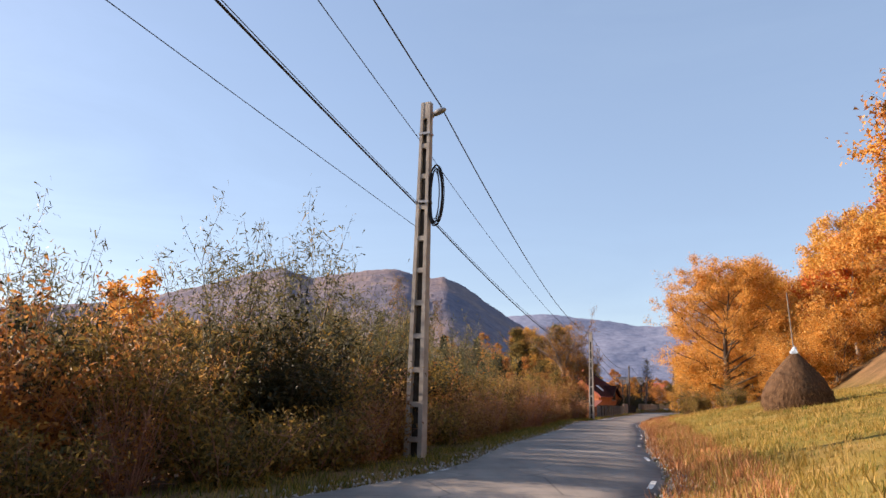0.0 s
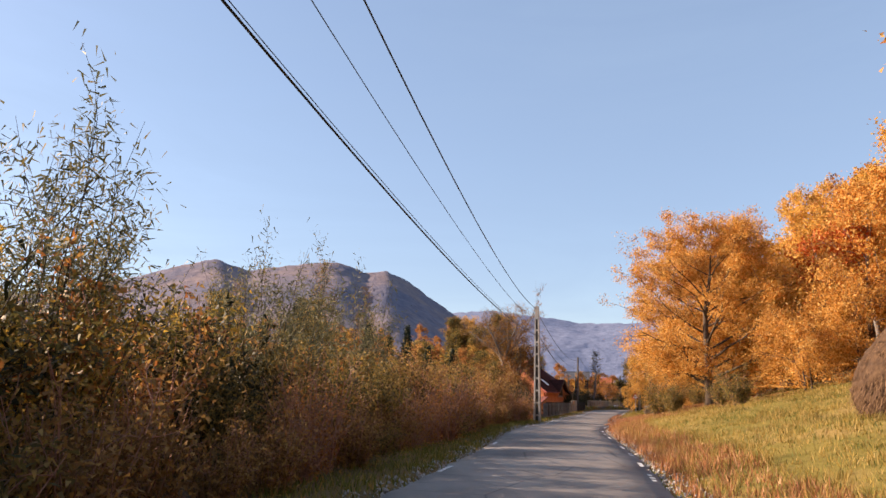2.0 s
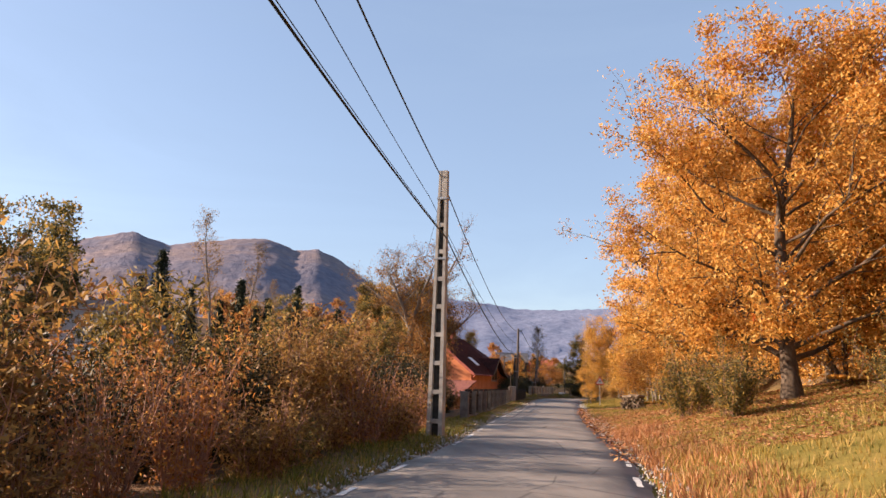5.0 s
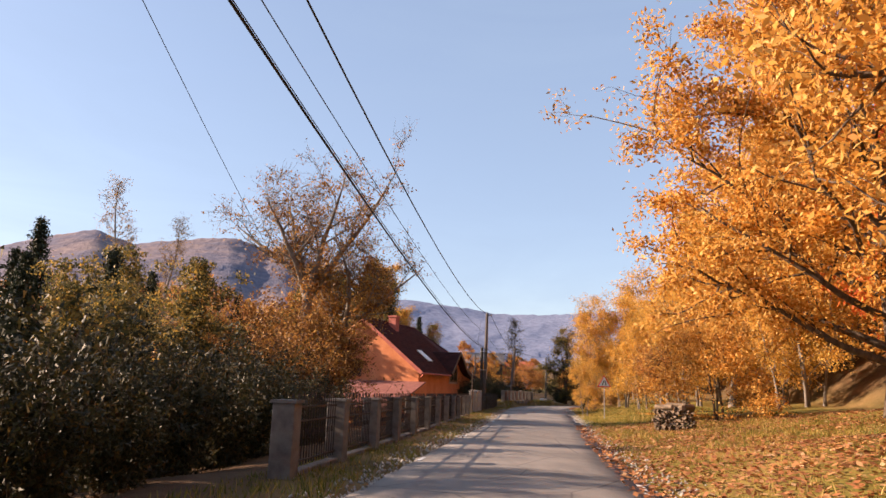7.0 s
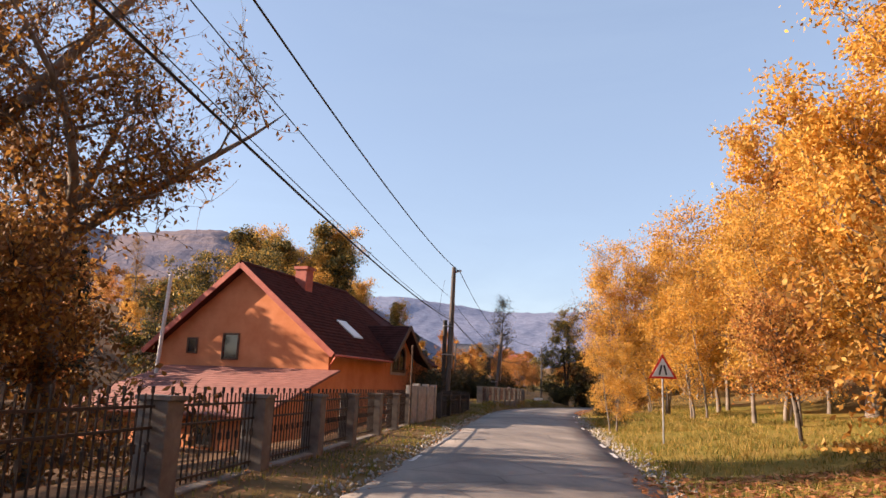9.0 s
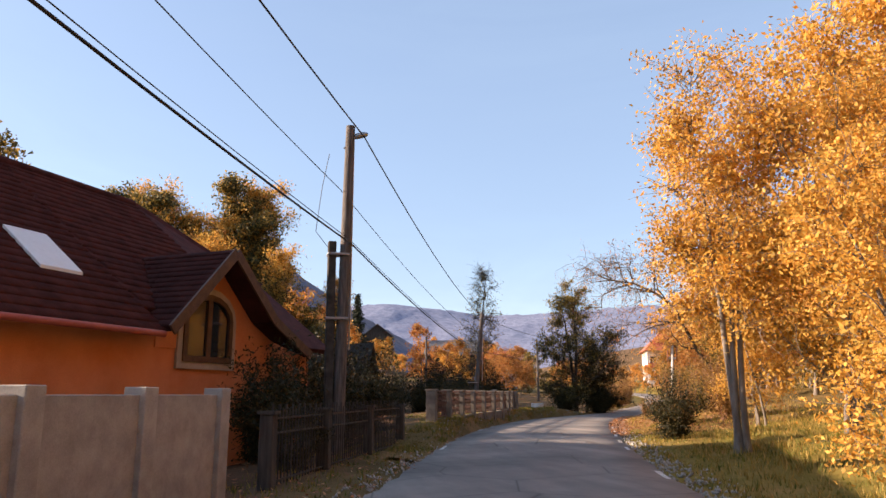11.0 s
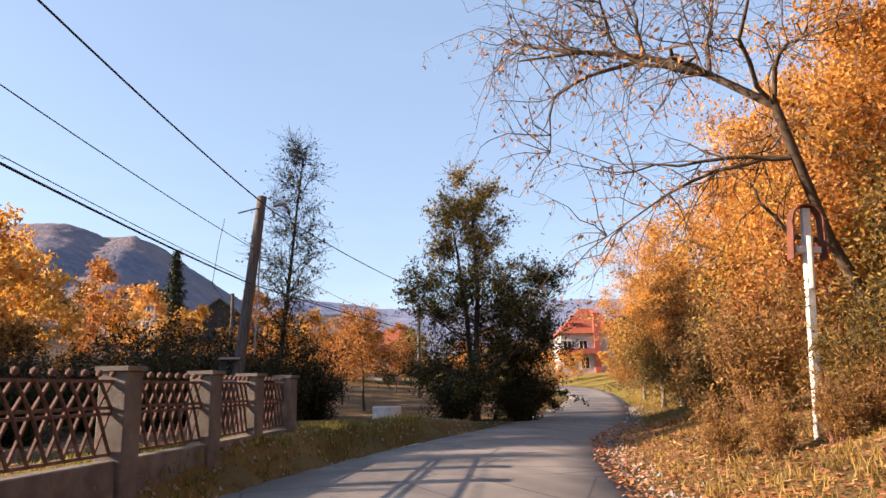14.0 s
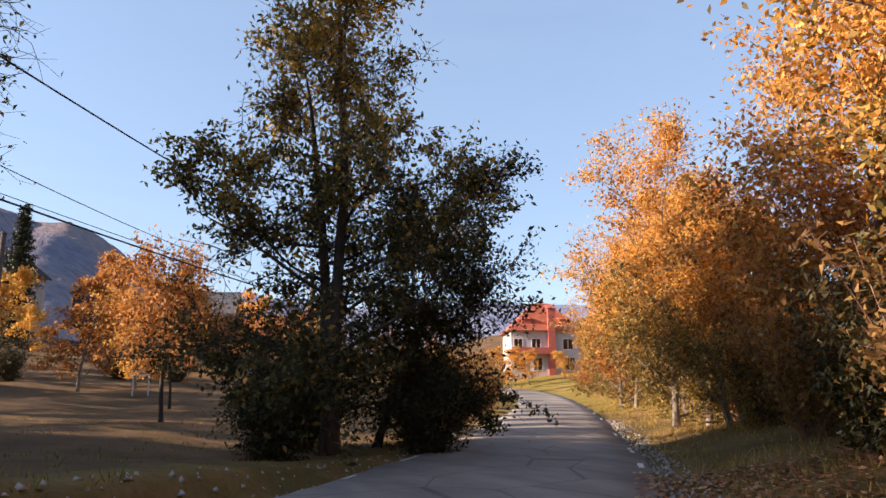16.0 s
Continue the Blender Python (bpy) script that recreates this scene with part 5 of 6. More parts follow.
# ---- small roadside things ----
def haystack():
    h = empty("haystack", 19.2, 42.2)
    h.scale = (1.16, 1.16, 1.2)
    rng = np.random.default_rng(4)
    prof = [(0.0, 1.22), (0.35, 1.36), (0.8, 1.28), (1.3, 1.0), (1.75, 0.62), (2.1, 0.30), (2.3, 0.08)]
    z = np.linspace(0, 2.3, 24)
    r = np.interp(z, [p[0] for p in prof], [p[1] for p in prof])
    k = 40
    a = np.linspace(0, 2 * np.pi, k, endpoint=False)
    V = [(rr * (1 + 0.05 * rng.normal() * 0.5) * math.cos(t), rr * (1 + 0.05 * rng.normal() * 0.5) * math.sin(t), zz - 0.1) for zz, rr in zip(z, r) for t in a]
    i = (np.arange(23)[:, None] * k + np.arange(k)[None, :]).ravel()
    j = (np.arange(23)[:, None] * k + (np.arange(k)[None, :] + 1) % k).ravel()
    raw("body", V, np.stack([i, j, j + k, i + k], 1), M_HAY, h, smooth=True)
    n = 6000
    zz, t = rng.uniform(0.05, 2.25, n), rng.uniform(0, 2 * np.pi, n)
    rr = np.interp(zz, [p[0] for p in prof], [p[1] for p in prof])
    c = np.stack([rr * np.cos(t), rr * np.sin(t), zz - 0.1], 1)
    out = np.stack([np.cos(t), np.sin(t), np.zeros(n)], 1)
    B = np.empty((n, 3, 3))
    B[:, 0] = c
    B[:, 1] = c + np.stack([-np.sin(t), np.cos(t), np.zeros(n)], 1) * 0.02
    B[:, 2] = c + out * rng.uniform(0.02, 0.16, n)[:, None] + rng.normal(size=(n, 3)) * 0.06 - np.array([0, 0, 0.2])
    tagged(raw("hay_blade", B.reshape(-1, 3), np.arange(n * 3).reshape(-1, 3), M_HAYBLADE, h), kind="stuff")
    bm = bmesh.new()
    beam(bm, (0, 0, 1.8), (-0.12, 0.05, 4.6), 0.055, sides=6)
    part("centre_pole", bm, M_BARK, h, "thin wooden centre pole")
    bm = bmesh.new()
    bmesh.ops.create_cone(bm, cap_ends=True, segments=12, radius1=0.17, radius2=0.05, depth=0.26, matrix=Matrix.Translation((0, 0, 2.28)))
    for v in bm.verts:
        v.co += Vector((rng.normal() * 0.03, rng.normal() * 0.03, rng.normal() * 0.04))
    part("cap", bm, M_BLUE, h, "crumpled pale blue plastic cap")
    tagged(h, "brown bell-shaped haystack with pole on the meadow", "haystack")


haystack()


def road_sign(x, y, z0, top, label):
    s = empty("road_sign", x, y, z0, -17)
    bm = bmesh.new()
    H = top - z0
    beam(bm, (0, 0, -0.3), (0, 0, H - 0.1), 0.055, sides=8)
    part("post", bm, M_STEEL, s, "thin grey steel post")
    def tri(bm, r, y0, y1):
        zc = H - 0.47
        pts = [(r * math.sin(a), r * math.cos(a)) for a in (0, 2 * math.pi / 3, 4 * math.pi / 3)]
        f = [bm.verts.new((p[0], y0, zc + p[1])) for p in pts]
        b = [bm.verts.new((p[0], y1, zc + p[1])) for p in pts]
        bm.faces.new(f)
        bm.faces.new(b[::-1])
        for i in range(3):
            bm.faces.new((f[i], b[i], b[(i + 1) % 3], f[(i + 1) % 3]))
        bmesh.ops.recalc_face_normals(bm, faces=bm.faces)
    bm = bmesh.new()
    tri(bm, 0.47, -0.045, -0.03)
    plate = part("plate", bm, M_SIGNRED, s, "triangular warning plate with red border")
    bm = bmesh.new()
    tri(bm, 0.35, -0.052, -0.046)
    part("face", bm, M_SIGNWHITE, plate)
    for sx in (-1, 1):
        bm = bmesh.new()
        zc = H - 0.47
        beam(bm, (sx * 0.10, -0.055, zc - 0.13), (sx * 0.035, -0.055, zc + 0.14), 0.05, 0.005, up=(0, 1, 0))
        part("symbol_bar", bm, M_BLACK, plate)
    return tagged(s, label, "road sign")


road_sign(39.1, 112.2, 0.4, 2.66, "white triangular road narrows sign with red border")


def woodpile():
    """A stack of split firewood with a few thick logs thrown on top."""
    w = empty("woodpile", 35.8, 99.3, None, -38)
    w.scale = (0.82, 0.82, 0.82)
    rng = np.random.default_rng(6)
    def billet(r, L, sides, flat, mat, at, turn):
        bm = bmesh.new()
        bmesh.ops.create_cone(bm, cap_ends=True, segments=sides, radius1=r, radius2=r * rng.uniform(0.85, 1.05), depth=L)
        spin = Matrix.Rotation(rng.uniform(0, 6.28), 3, 'Z')
        for v in bm.verts:
            v.co = spin @ v.co
            v.co += Vector((rng.normal(), rng.normal(), rng.normal())) * 0.014
            v.co.y *= flat
        bmesh.ops.rotate(bm, verts=bm.verts, cent=(0, 0, 0), matrix=Matrix.Rotation(radians(90), 3, 'X'))
        bmesh.ops.rotate(bm, verts=bm.verts, cent=(0, 0, 0), matrix=Matrix.Rotation(turn, 3, 'Z'))
        for f in bm.faces:
            f.material_index = 1 if len(f.verts) > 4 or (sides < 5 and abs(f.normal.y) > 0.8) else 0
        p = part("log", bm, mat, w)
        p.data.materials.append(M_CUT)
        p.location = at
    z = 0.0
    for layer in range(10):
        x, end = -0.95 + rng.uniform(0, 0.06), 0.95 - 0.02 * layer
        while x < end:
            r = rng.uniform(0.035, 0.085)
            billet(r, rng.uniform(0.75, 1.0), int(rng.integers(4, 8)), rng.uniform(0.55, 0.95), M_LOG, (x + r, rng.normal() * 0.07, z + 0.055 + rng.normal() * 0.018), rng.normal() * 0.09)
            x += r * 1.75
        z += 0.095
    for x, r, L, t in ((-0.45, 0.13, 0.9, 1.1), (0.25, 0.12, 1.0, 0.5), (0.62, 0.15, 0.8, -0.5), (0.1, 0.10, 0.9, 1.4)):
        billet(r, L, 10, 1.0, M_LOG, (x, -0.05, z + r * 0.8 + (0.15 if x == 0.1 else 0)), t)
    tagged(w, "stack of rough split firewood topped with thick cut logs", "woodpile")


woodpile()


def white_frame():
    g = empty("goal_frame", 58.2, 191.3)
    for x in (-0.35, 0.35):
        bm = bmesh.new()
        beam(bm, (x, 0, -0.1), (x, 0, 1.0), 0.06, sides=6)
        part("post", bm, M_WHITEPAINT, g)
    bm = bmesh.new()
    beam(bm, (-0.38, 0, 1.0), (0.38, 0, 1.0), 0.06, sides=6)
    part("crossbar", bm, M_WHITEPAINT, g)
    tagged(g, "small white painted frame standing in the orchard grass", "frame")


white_frame()


M_CANOPY = surface("sheet_rust", [(0.3, (0.10, 0.035, 0.022)), (0.7, (0.19, 0.07, 0.045))], 5, 50, 0.8, relief=0.3)


def wayside_cross():
    c = empty("wayside_cross", 56.92, 148.55, None, -22)
    c.matrix_basis = pose(56.92, 148.55, c.location.z, 0, 3.0, -22)
    H = 4.05 - ground_z(57.1, 148.6)
    bm = bmesh.new()
    box(bm, (-0.06, -0.05, -0.4), (0.06, 0.05, H), 0.01)
    part("post", bm, M_WHITEPAINT, c)
    bm = bmesh.new()
    box(bm, (-0.19, -0.055, H - 0.70), (0.19, 0.055, H - 0.60), 0.008)
    part("crossbar", bm, M_WHITEPAINT, c)
    bm = bmesh.new()
    n = 14
    pts = [(0.23 * math.cos(math.pi * i / n), H - 0.2 + 0.25 * math.sin(math.pi * i / n)) for i in range(n + 1)]
    pts = [(0.25, H - 0.80)] + pts + [(-0.25, H - 0.80)]
    for (xa, za), (xb, zb) in zip(pts[:-1], pts[1:]):
        beam(bm, (xa, 0.0, za), (xb, 0.0, zb), 0.025, 0.2, up=(0, 1, 0))
    part("canopy", bm, M_CANOPY, c, "arched rust-brown sheet canopy")
    bm = bmesh.new()
    beam(bm, (0, -0.08, H - 1.25), (0, -0.09, H - 0.45), 0.10, 0.07, sides=8)
    part("ornament", bm, M_WHITEPAINT, c)
    tagged(c, "white painted wayside cross under a small arched canopy", "cross")


wayside_cross()


def well_ring():
    w = empty("well_ring", 54.45, 161.4)
    bm = bmesh.new()
    k = 24
    rings = []
    for r, z in ((0.42, -0.2), (0.43, 0.37), (0.41, 0.40), (0.33, 0.40), (0.32, 0.1)):
        rings.append([bm.verts.new((r * math.cos(2 * math.pi * i / k), r * math.sin(2 * math.pi * i / k), z)) for i in range(k)])
    for a, b in zip(rings[:-1], rings[1:]):
        for i in range(k):
            bm.faces.new((a[i], a[(i + 1) % k], b[(i + 1) % k], b[i]))
    bm.faces.new(rings[-1])
    part("ring", bm, M_WHITEPAINT, w)
    tagged(w, "short pale concrete well ring on the grass", "well")


well_ring()


def slim_post(kind, x, y, top, r, mat, label, lean=(0, 0), z=None):
    p = empty(kind, x, y, z)
    z0 = p.location.z
    bm = bmesh.new()
    beam(bm, (0, 0, -0.3), (lean[0], lean[1], top - z0), r * 2, sides=10)
    part("shaft", bm, mat, p)
    bm = bmesh.new()
    bmesh.ops.create_cone(bm, cap_ends=True, segments=10, radius1=r * 1.3, radius2=r * 1.1, depth=0.06, matrix=Matrix.Translation((lean[0], lean[1], top - z0)))
    part("cap", bm, mat, p)
    return tagged(p, label, "post")


slim_post("mast", 23.4, 127.5, 5.97, 0.085, M_WHITEPAINT, "white mast standing on the low roof beside the gable", (0.18, 0), 1.45)
slim_post("marker_post", 33.2, 119.2, 2.9, 0.035, M_IRON, "thin dark steel post beside the concrete wall")
slim_post("wood_post", 52.4, 186.5, 7.4, 0.10, M_WOODPOLE, "bare wooden post by the barn")


# cable coil on the first pole
def coil():
    x, y, top = POLES[1]
    rng = np.random.default_rng(8)
    paths = []
    for k in range(7):
        t = np.linspace(0, 2 * np.pi, 26)
        rx, rz_ = 0.17 + rng.normal() * 0.03, 0.72 + rng.normal() * 0.06
        paths.append((np.stack([0.32 + rx * np.cos(t) + rng.normal() * 0.02, -0.10 + rng.normal() * 0.03 + 0 * t, rz_ * np.sin(t)], 1), np.full(26, 0.014)))
    v, f = tubes(paths, lambda r: 5)
    ob = raw("cable_coil", v, f, M_CABLE, smooth=True)
    ob.matrix_basis = pose(x, y, top - 2.55, 0, 0, -10)
    tagged(ob, "coil of spare black cable hung on the concrete pole", "cable")


coil()


# ---- trees ----
rng = np.random.default_rng(77)
W_A = tree_meshes("walnut_a", 11, 13.8, 7.0, 0.36, 0.12, limbs=32, subs=9, twigs=6, leaf_n=88000, leaf=0.165, mat=M_ORANGE, bark=M_BARKMID, up=0.34, clump=0.34, low_heavy=1.15, narrow=0.42)
stand("walnut_tree", W_A, 31.1, 77.0, 40, 0.97, "broad walnut tree with dense golden orange autumn leaves", group="walnut trees")
stand("walnut_tree", W_A, 39.6, 92.6, 205, 1.12, "broad walnut tree with dense golden orange autumn leaves", group="walnut trees")
stand("walnut_tree", tree_meshes("walnut_b", 12, 17.2, 2.9, 0.34, 0.12, limbs=40, subs=7, twigs=5, leaf_n=7000, leaf=0.15, mat=M_WALNUT, bark=M_BARK, up=0.7, clump=0.20, bare_top=0.9, limb_r=0.5, narrow=0.42, uneven=3.0, stems=5, splay=0.72, fork=7.0),
      21.9, 109.4, 15, 1, "half-bare walnut tree with forking limbs and thinning brown leaves")
stand("walnut_tree", tree_meshes("walnut_c", 19, 12.4, 2.7, 0.24, 0.04, limbs=32, subs=7, twigs=5, leaf_n=9500, leaf=0.15, mat=M_WALNUT, bark=M_BARK, up=0.5, clump=0.24, bare_top=1.0, limb_r=0.5, narrow=0.42, uneven=2.0, stems=4, splay=0.65, fork=5.2, drift=(0.25, 0)),
      23.7, 109.9, 0, 1, "smaller half-bare walnut tree with brown leaves on low limbs")
UNDER = tree_meshes("low_tree", 13, 5.4, 3.6, 0.12, 0.12, limbs=16, subs=7, twigs=4, leaf_n=11500, leaf=0.14, mat=M_WALNUT, bark=M_BARKDARK, up=0.3, clump=0.3, stems=3)
stand("fruit_tree", UNDER, 21.4, 107.4, 0, 1.08, "low spreading fruit tree with rusty orange leaves")
stand("fruit_tree", UNDER, 20.4, 110.4, 130, 1.15, "low spreading fruit tree with rusty orange leaves")
stand("fruit_tree", UNDER, 18.2, 103.0, 70, 0.95, "low spreading fruit tree with rusty orange leaves")
stand("fruit_tree", UNDER, 23.0, 109.0, 250, 0.9, "low spreading fruit tree with rusty orange leaves")
LOWGOLD = tree_meshes("low_gold", 24, 5.2, 3.3, 0.11, 0.06, limbs=18, subs=7, twigs=4, leaf_n=17000, leaf=0.14, mat=M_ORANGE, bark=M_BARKMID, up=0.35, clump=0.3, stems=3)
for x, y, r, k in ((39.5, 101.5, 140, 0.85), (35.2, 79.5, 250, 1.1), (38.0, 74.5, 60, 1.25), (34.5, 71.5, 310, 0.9), (31.8, 66.0, 200, 0.85), (36.0, 66.5, 90, 1.1)):
    stand("low_tree", LOWGOLD, x, y, r, k, "low orange tree leafy to the ground beside the walnut", group="low trees under the walnuts")
stand("tall_tree", tree_meshes("gold_tall", 14, 19.5, 5.2, 0.30, 0.12, limbs=26, subs=7, twigs=5, leaf_n=34000, leaf=0.22, mat=M_GOLD, up=0.7, clump=0.45),
      50.5, 116.5, 0, 1, "tall tree with golden yellow autumn crown")
GOLD_MULTI = tree_meshes("gold_multi", 15, 9.5, 3.4, 0.13, 0.10, limbs=24, subs=6, twigs=4, leaf_n=19000, leaf=0.125, mat=M_GOLD, up=0.8, clump=0.32, stems=3, shape="column")
stand("young_tree", GOLD_MULTI, 40.9, 118.8, 0, 0.40, "slender young tree with golden leaves by the road")
for x, y, s, r in ((47.7, 108.6, 1.0, 30), (49.2, 107.4, 1.1, 160), (47.9, 124.0, 0.75, 80), (47.6, 118.5, 1.1, 300), (45.4, 114.5, 0.85, 20), (51.5, 121, 1.25, 100),
                   (48.8, 128.0, 1.05, 210), (52.2, 112.5, 1.3, 140), (51.4, 134.6, 0.5, 50), (53.0, 129.5, 1.35, 10)):
    stand("young_tree", GOLD_MULTI, x, y, r, s, "slender young tree with golden leaves on the grassy bank", group="golden young trees")
stand("roadside_tree", tree_meshes("roadside", 16, 9.2, 2.3, 0.13, 0.38, shape="vase", limbs=27, subs=7, twigs=5, leaf_n=24000, leaf=0.105, mat=M_GOLD, up=0.5, clump=0.24, stems=3, splay=0.3, kink=0.03),
      46.0, 128.2, 0, 1, "three-stemmed roadside tree with pale bark and golden leaves")
# dark M_LOCUST below M_TURNING puts shaded foot and lit top into the colour
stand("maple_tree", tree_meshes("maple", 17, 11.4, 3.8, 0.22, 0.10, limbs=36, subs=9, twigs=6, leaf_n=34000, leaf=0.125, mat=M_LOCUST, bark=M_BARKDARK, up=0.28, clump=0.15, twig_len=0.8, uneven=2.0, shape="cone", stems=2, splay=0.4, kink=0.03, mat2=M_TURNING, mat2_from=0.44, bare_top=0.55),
      60.4, 168.3, 0, 1, "large tree with olive leaves, its lit gold top painted in")
stand("bare_tree", tree_meshes("birch", 18, 12.6, 2.2, 0.12, 0.22, splay=0.0, kink=0.02, limbs=34, subs=7, twigs=5, leaf_n=3200, leaf=0.12, mat=M_OLIVE, bark=M_BARKDARK, up=0.9, clump=0.15, shape="column", bare_top=0.9),
      52.4, 168.6, 0, 1, "slender nearly bare tree with dark trunk")
SAPLING = tree_meshes("sapling", 19, 4.8, 1.7, 0.075, 0.38, limbs=14, subs=6, twigs=4, leaf_n=6800, leaf=0.13, mat=M_RUST, bark=M_BARKDARK, up=0.45, clump=0.2)
stand("sapling", SAPLING, 57.9, 176.0, 0, 1.0, "young fruit tree with yellow leaves in the orchard", group="orchard trees")
stand("sapling", SAPLING, 58.9, 184.4, 120, 0.9, "young fruit tree with yellow leaves in the orchard", group="orchard trees")
stand("sapling", SAPLING, 66.5, 197.0, 240, 0.85, "young fruit tree with yellow leaves in the orchard", group="orchard trees")
stand("sapling", SAPLING, 41.2, 109.3, 60, 0.75, "bent young tree on the verge", group="orchard trees")
TALLGOLD = tree_meshes("poplar", 20, 20.5, 4.2, 0.26, 0.22, limbs=26, subs=7, twigs=4, leaf_n=16000, leaf=0.26, mat=M_MIXED, bark=M_BARKDARK, up=0.9, clump=0.4, shape="column")
stand("poplar_tree", TALLGOLD, 35.2, 171.6, 0, 1.0, "tall airy poplar with green and gold leaves", group="poplars")
stand("poplar_tree", TALLGOLD, 29.2, 167.0, 90, 0.82, "tall airy poplar with green and gold leaves", group="poplars")
stand("poplar_tree", TALLGOLD, 31.0, 178.5, 200, 0.9, "tall airy poplar with green and gold leaves", group="poplars")
stand("poplar_tree", TALLGOLD, 24.5, 173.0, 300, 0.95, "tall airy poplar with green and gold leaves", group="poplars")
SPRUCE = spruce_meshes("spruce", 21, 12.5, 2.4)
for x, y, s in ((49.9, 221.7, 1.0), (-7.0, 163.5, 1.55), (6.2, 142.2, 1.15), (12.9, 148.3, 1.15), (9.6, 140, 0.95), (-1.5, 124, 0.95), (-9, 130, 1.0), (17.0, 139, 0.8), (2.5, 128, 0.9), (10.2, 106.1, 0.62), (12.9, 108.9, 0.68), (16.4, 113.5, 0.68), (8.2, 101.0, 0.60)):
    stand("spruce_tree", SPRUCE, x, y, x * 40, s, "dark green spruce rising above the thicket", group="spruces", crown="needles")
POPBARE = tree_meshes("bare_poplar", 22, 19, 2.6, 0.2, 0.3, limbs=26, subs=6, twigs=4, leaf_n=2600, leaf=0.16, mat=M_BROWNLEAF, bark=M_BARK, up=1.1, clump=0.2, shape="column", bare_top=0.5)
for x, y, s in ((-0.7, 186, 1.6), (3.6, 184, 1.3), (-14, 145, 1.15), (8, 205, 0.9), (-26, 120, 0.9)):
    stand("bare_poplar", POPBARE, x, y, x * 31, s, "tall nearly bare poplar on the valley floor", group="bare poplars")




def arching_tree():
    """An old leaning tree whose bare limbs arch over the road."""
    rng = np.random.default_rng(23)
    t = empty("leaning_tree", 61.6, 150.3)
    z0 = t.location.z
    key = np.array([(0, 0, z0 - 0.3), (-1.0, 0.0, 2.9), (-1.9, -0.1, 4.0), (-2.9, -0.4, 5.45), (-3.5, -0.6, 6.3), (-4.1, 0.3, 7.2), (-4.9, 1.1, 7.8), (-5.9, 1.9, 8.1), (-7.0, 2.5, 8.0)])
    key[:, 2] -= z0
    paths, tips = [(key, np.array([0.15, 0.115, 0.10, 0.092, 0.085, 0.07, 0.055, 0.038, 0.018]))], []
    starts = [(3, (-0.8, 0.4, 0.1), 4.8), (4, (-0.9, 0.3, 0.3), 5.2), (4, (-0.1, -0.3, 1.0), 3.6), (5, (-0.8, 0.5, 0.35), 4.4), (5, (0.1, 0.5, 1.1), 2.4), (6, (-0.7, 0.9, 0.3), 4.0), (6, (-0.3, 0.4, 1.0), 2.0),
              (3, (-0.7, 0.3, -0.05), 4.2), (7, (-0.7, 0.6, 0.4), 3.0), (2, (-0.7, 0.3, 0.15), 4.0), (7, (0.1, 0.5, 0.7), 1.8), (5, (-0.8, 0.3, 0.0), 4.2), (6, (-0.9, 0.5, 0.0), 3.4)]
    for i, way, L in starts:
        limb = wander(key[i], way, L * 0.8, 8, rng, 0.24, -0.02)
        paths.append((limb, np.linspace(0.052, 0.010, 9)))
        for _ in range(18):
            b = limb[rng.integers(2, 9)]
            sub = wander(b, np.array(way) * 0.7 + rng.normal(size=3) * 0.6, rng.uniform(0.8, 2.4), 5, rng, 0.32, -0.10)
            paths.append((sub, np.linspace(0.016, 0.005, 6)))
            for _ in range(6):
                tw = wander(sub[rng.integers(1, 6)], rng.normal(size=3) + np.array(way) * 0.5 - [0, 0, 0.6], rng.uniform(0.3, 0.9), 3, rng, 0.25)
                paths.append((tw, np.linspace(0.005, 0.0025, 4)))
                tips.append(tw)
    v, f = tubes(paths, lambda r: 9 if r > 0.1 else (6 if r > 0.03 else 3))
    raw("trunk", v, f, M_BARKMID, t, smooth=True)
    pts = np.stack(tips)
    pick = rng.integers(0, len(pts), 1500)
    lv, lf = leaves(pts[pick, rng.integers(1, 4, 1500)] + rng.normal(size=(1500, 3)) * 0.06, 0.12, rng, 0.4, 1.0)
    raw("crown", lv, lf, M_RUST, t, "few withered leaves")
    tagged(t, "old leaning tree with bare limbs arching over the road", "tree")


arching_tree()

# woods on the slope and in the valley
T_WOOD = [tree_meshes("forest%d" % i, 120 + i, h, sp, 0.2, 0.10, limbs=15, subs=4, twigs=2, leaf_n=3400, leaf=0.44, mat=m, up=0.55, clump=0.6, twig_len=1.1, tri=True, bare_twigs=True, narrow=0.6)
          for i, (h, sp, m) in enumerate([(13, 4.2, M_ORANGE), (15, 4.6, M_RUST), (12, 4.4, M_GOLD), (14, 4.0, M_RED), (13, 4.5, M_MIXED), (11, 3.8, M_BROWNLEAF)])]


T_NEAR = [tree_meshes("slope_tree%d" % i, 160 + i, h, sp, 0.2, 0.10, limbs=22, subs=6, twigs=3, leaf_n=10500, leaf=0.24, mat=m, up=0.5, clump=0.42, tri=True, bare_twigs=True, narrow=0.62)
          for i, (h, sp, m) in enumerate([(13, 4.4, M_ORANGE), (15, 4.6, M_GOLD), (14, 4.2, M_RUST), (12.5, 4.2, M_RED)])]


def slope_tree(x, y, lo, hi):
    k = int(rng.choice(4, p=[0.46, 0.30, 0.14, 0.10]))
    stand("forest_tree", T_NEAR[k], x, y, rng.uniform(0, 360), rng.uniform(lo, hi), "autumn forest tree on the wooded slope", "tree", "forest trees")


def wood_tree(x, y, p, lo=0.75, hi=1.15, label="autumn forest tree on the wooded slope", group="forest trees"):
    k = int(rng.choice(6, p=p))
    stand("forest_tree", T_WOOD[k], x, y, rng.uniform(0, 360), rng.uniform(lo, hi), label, "tree", group)


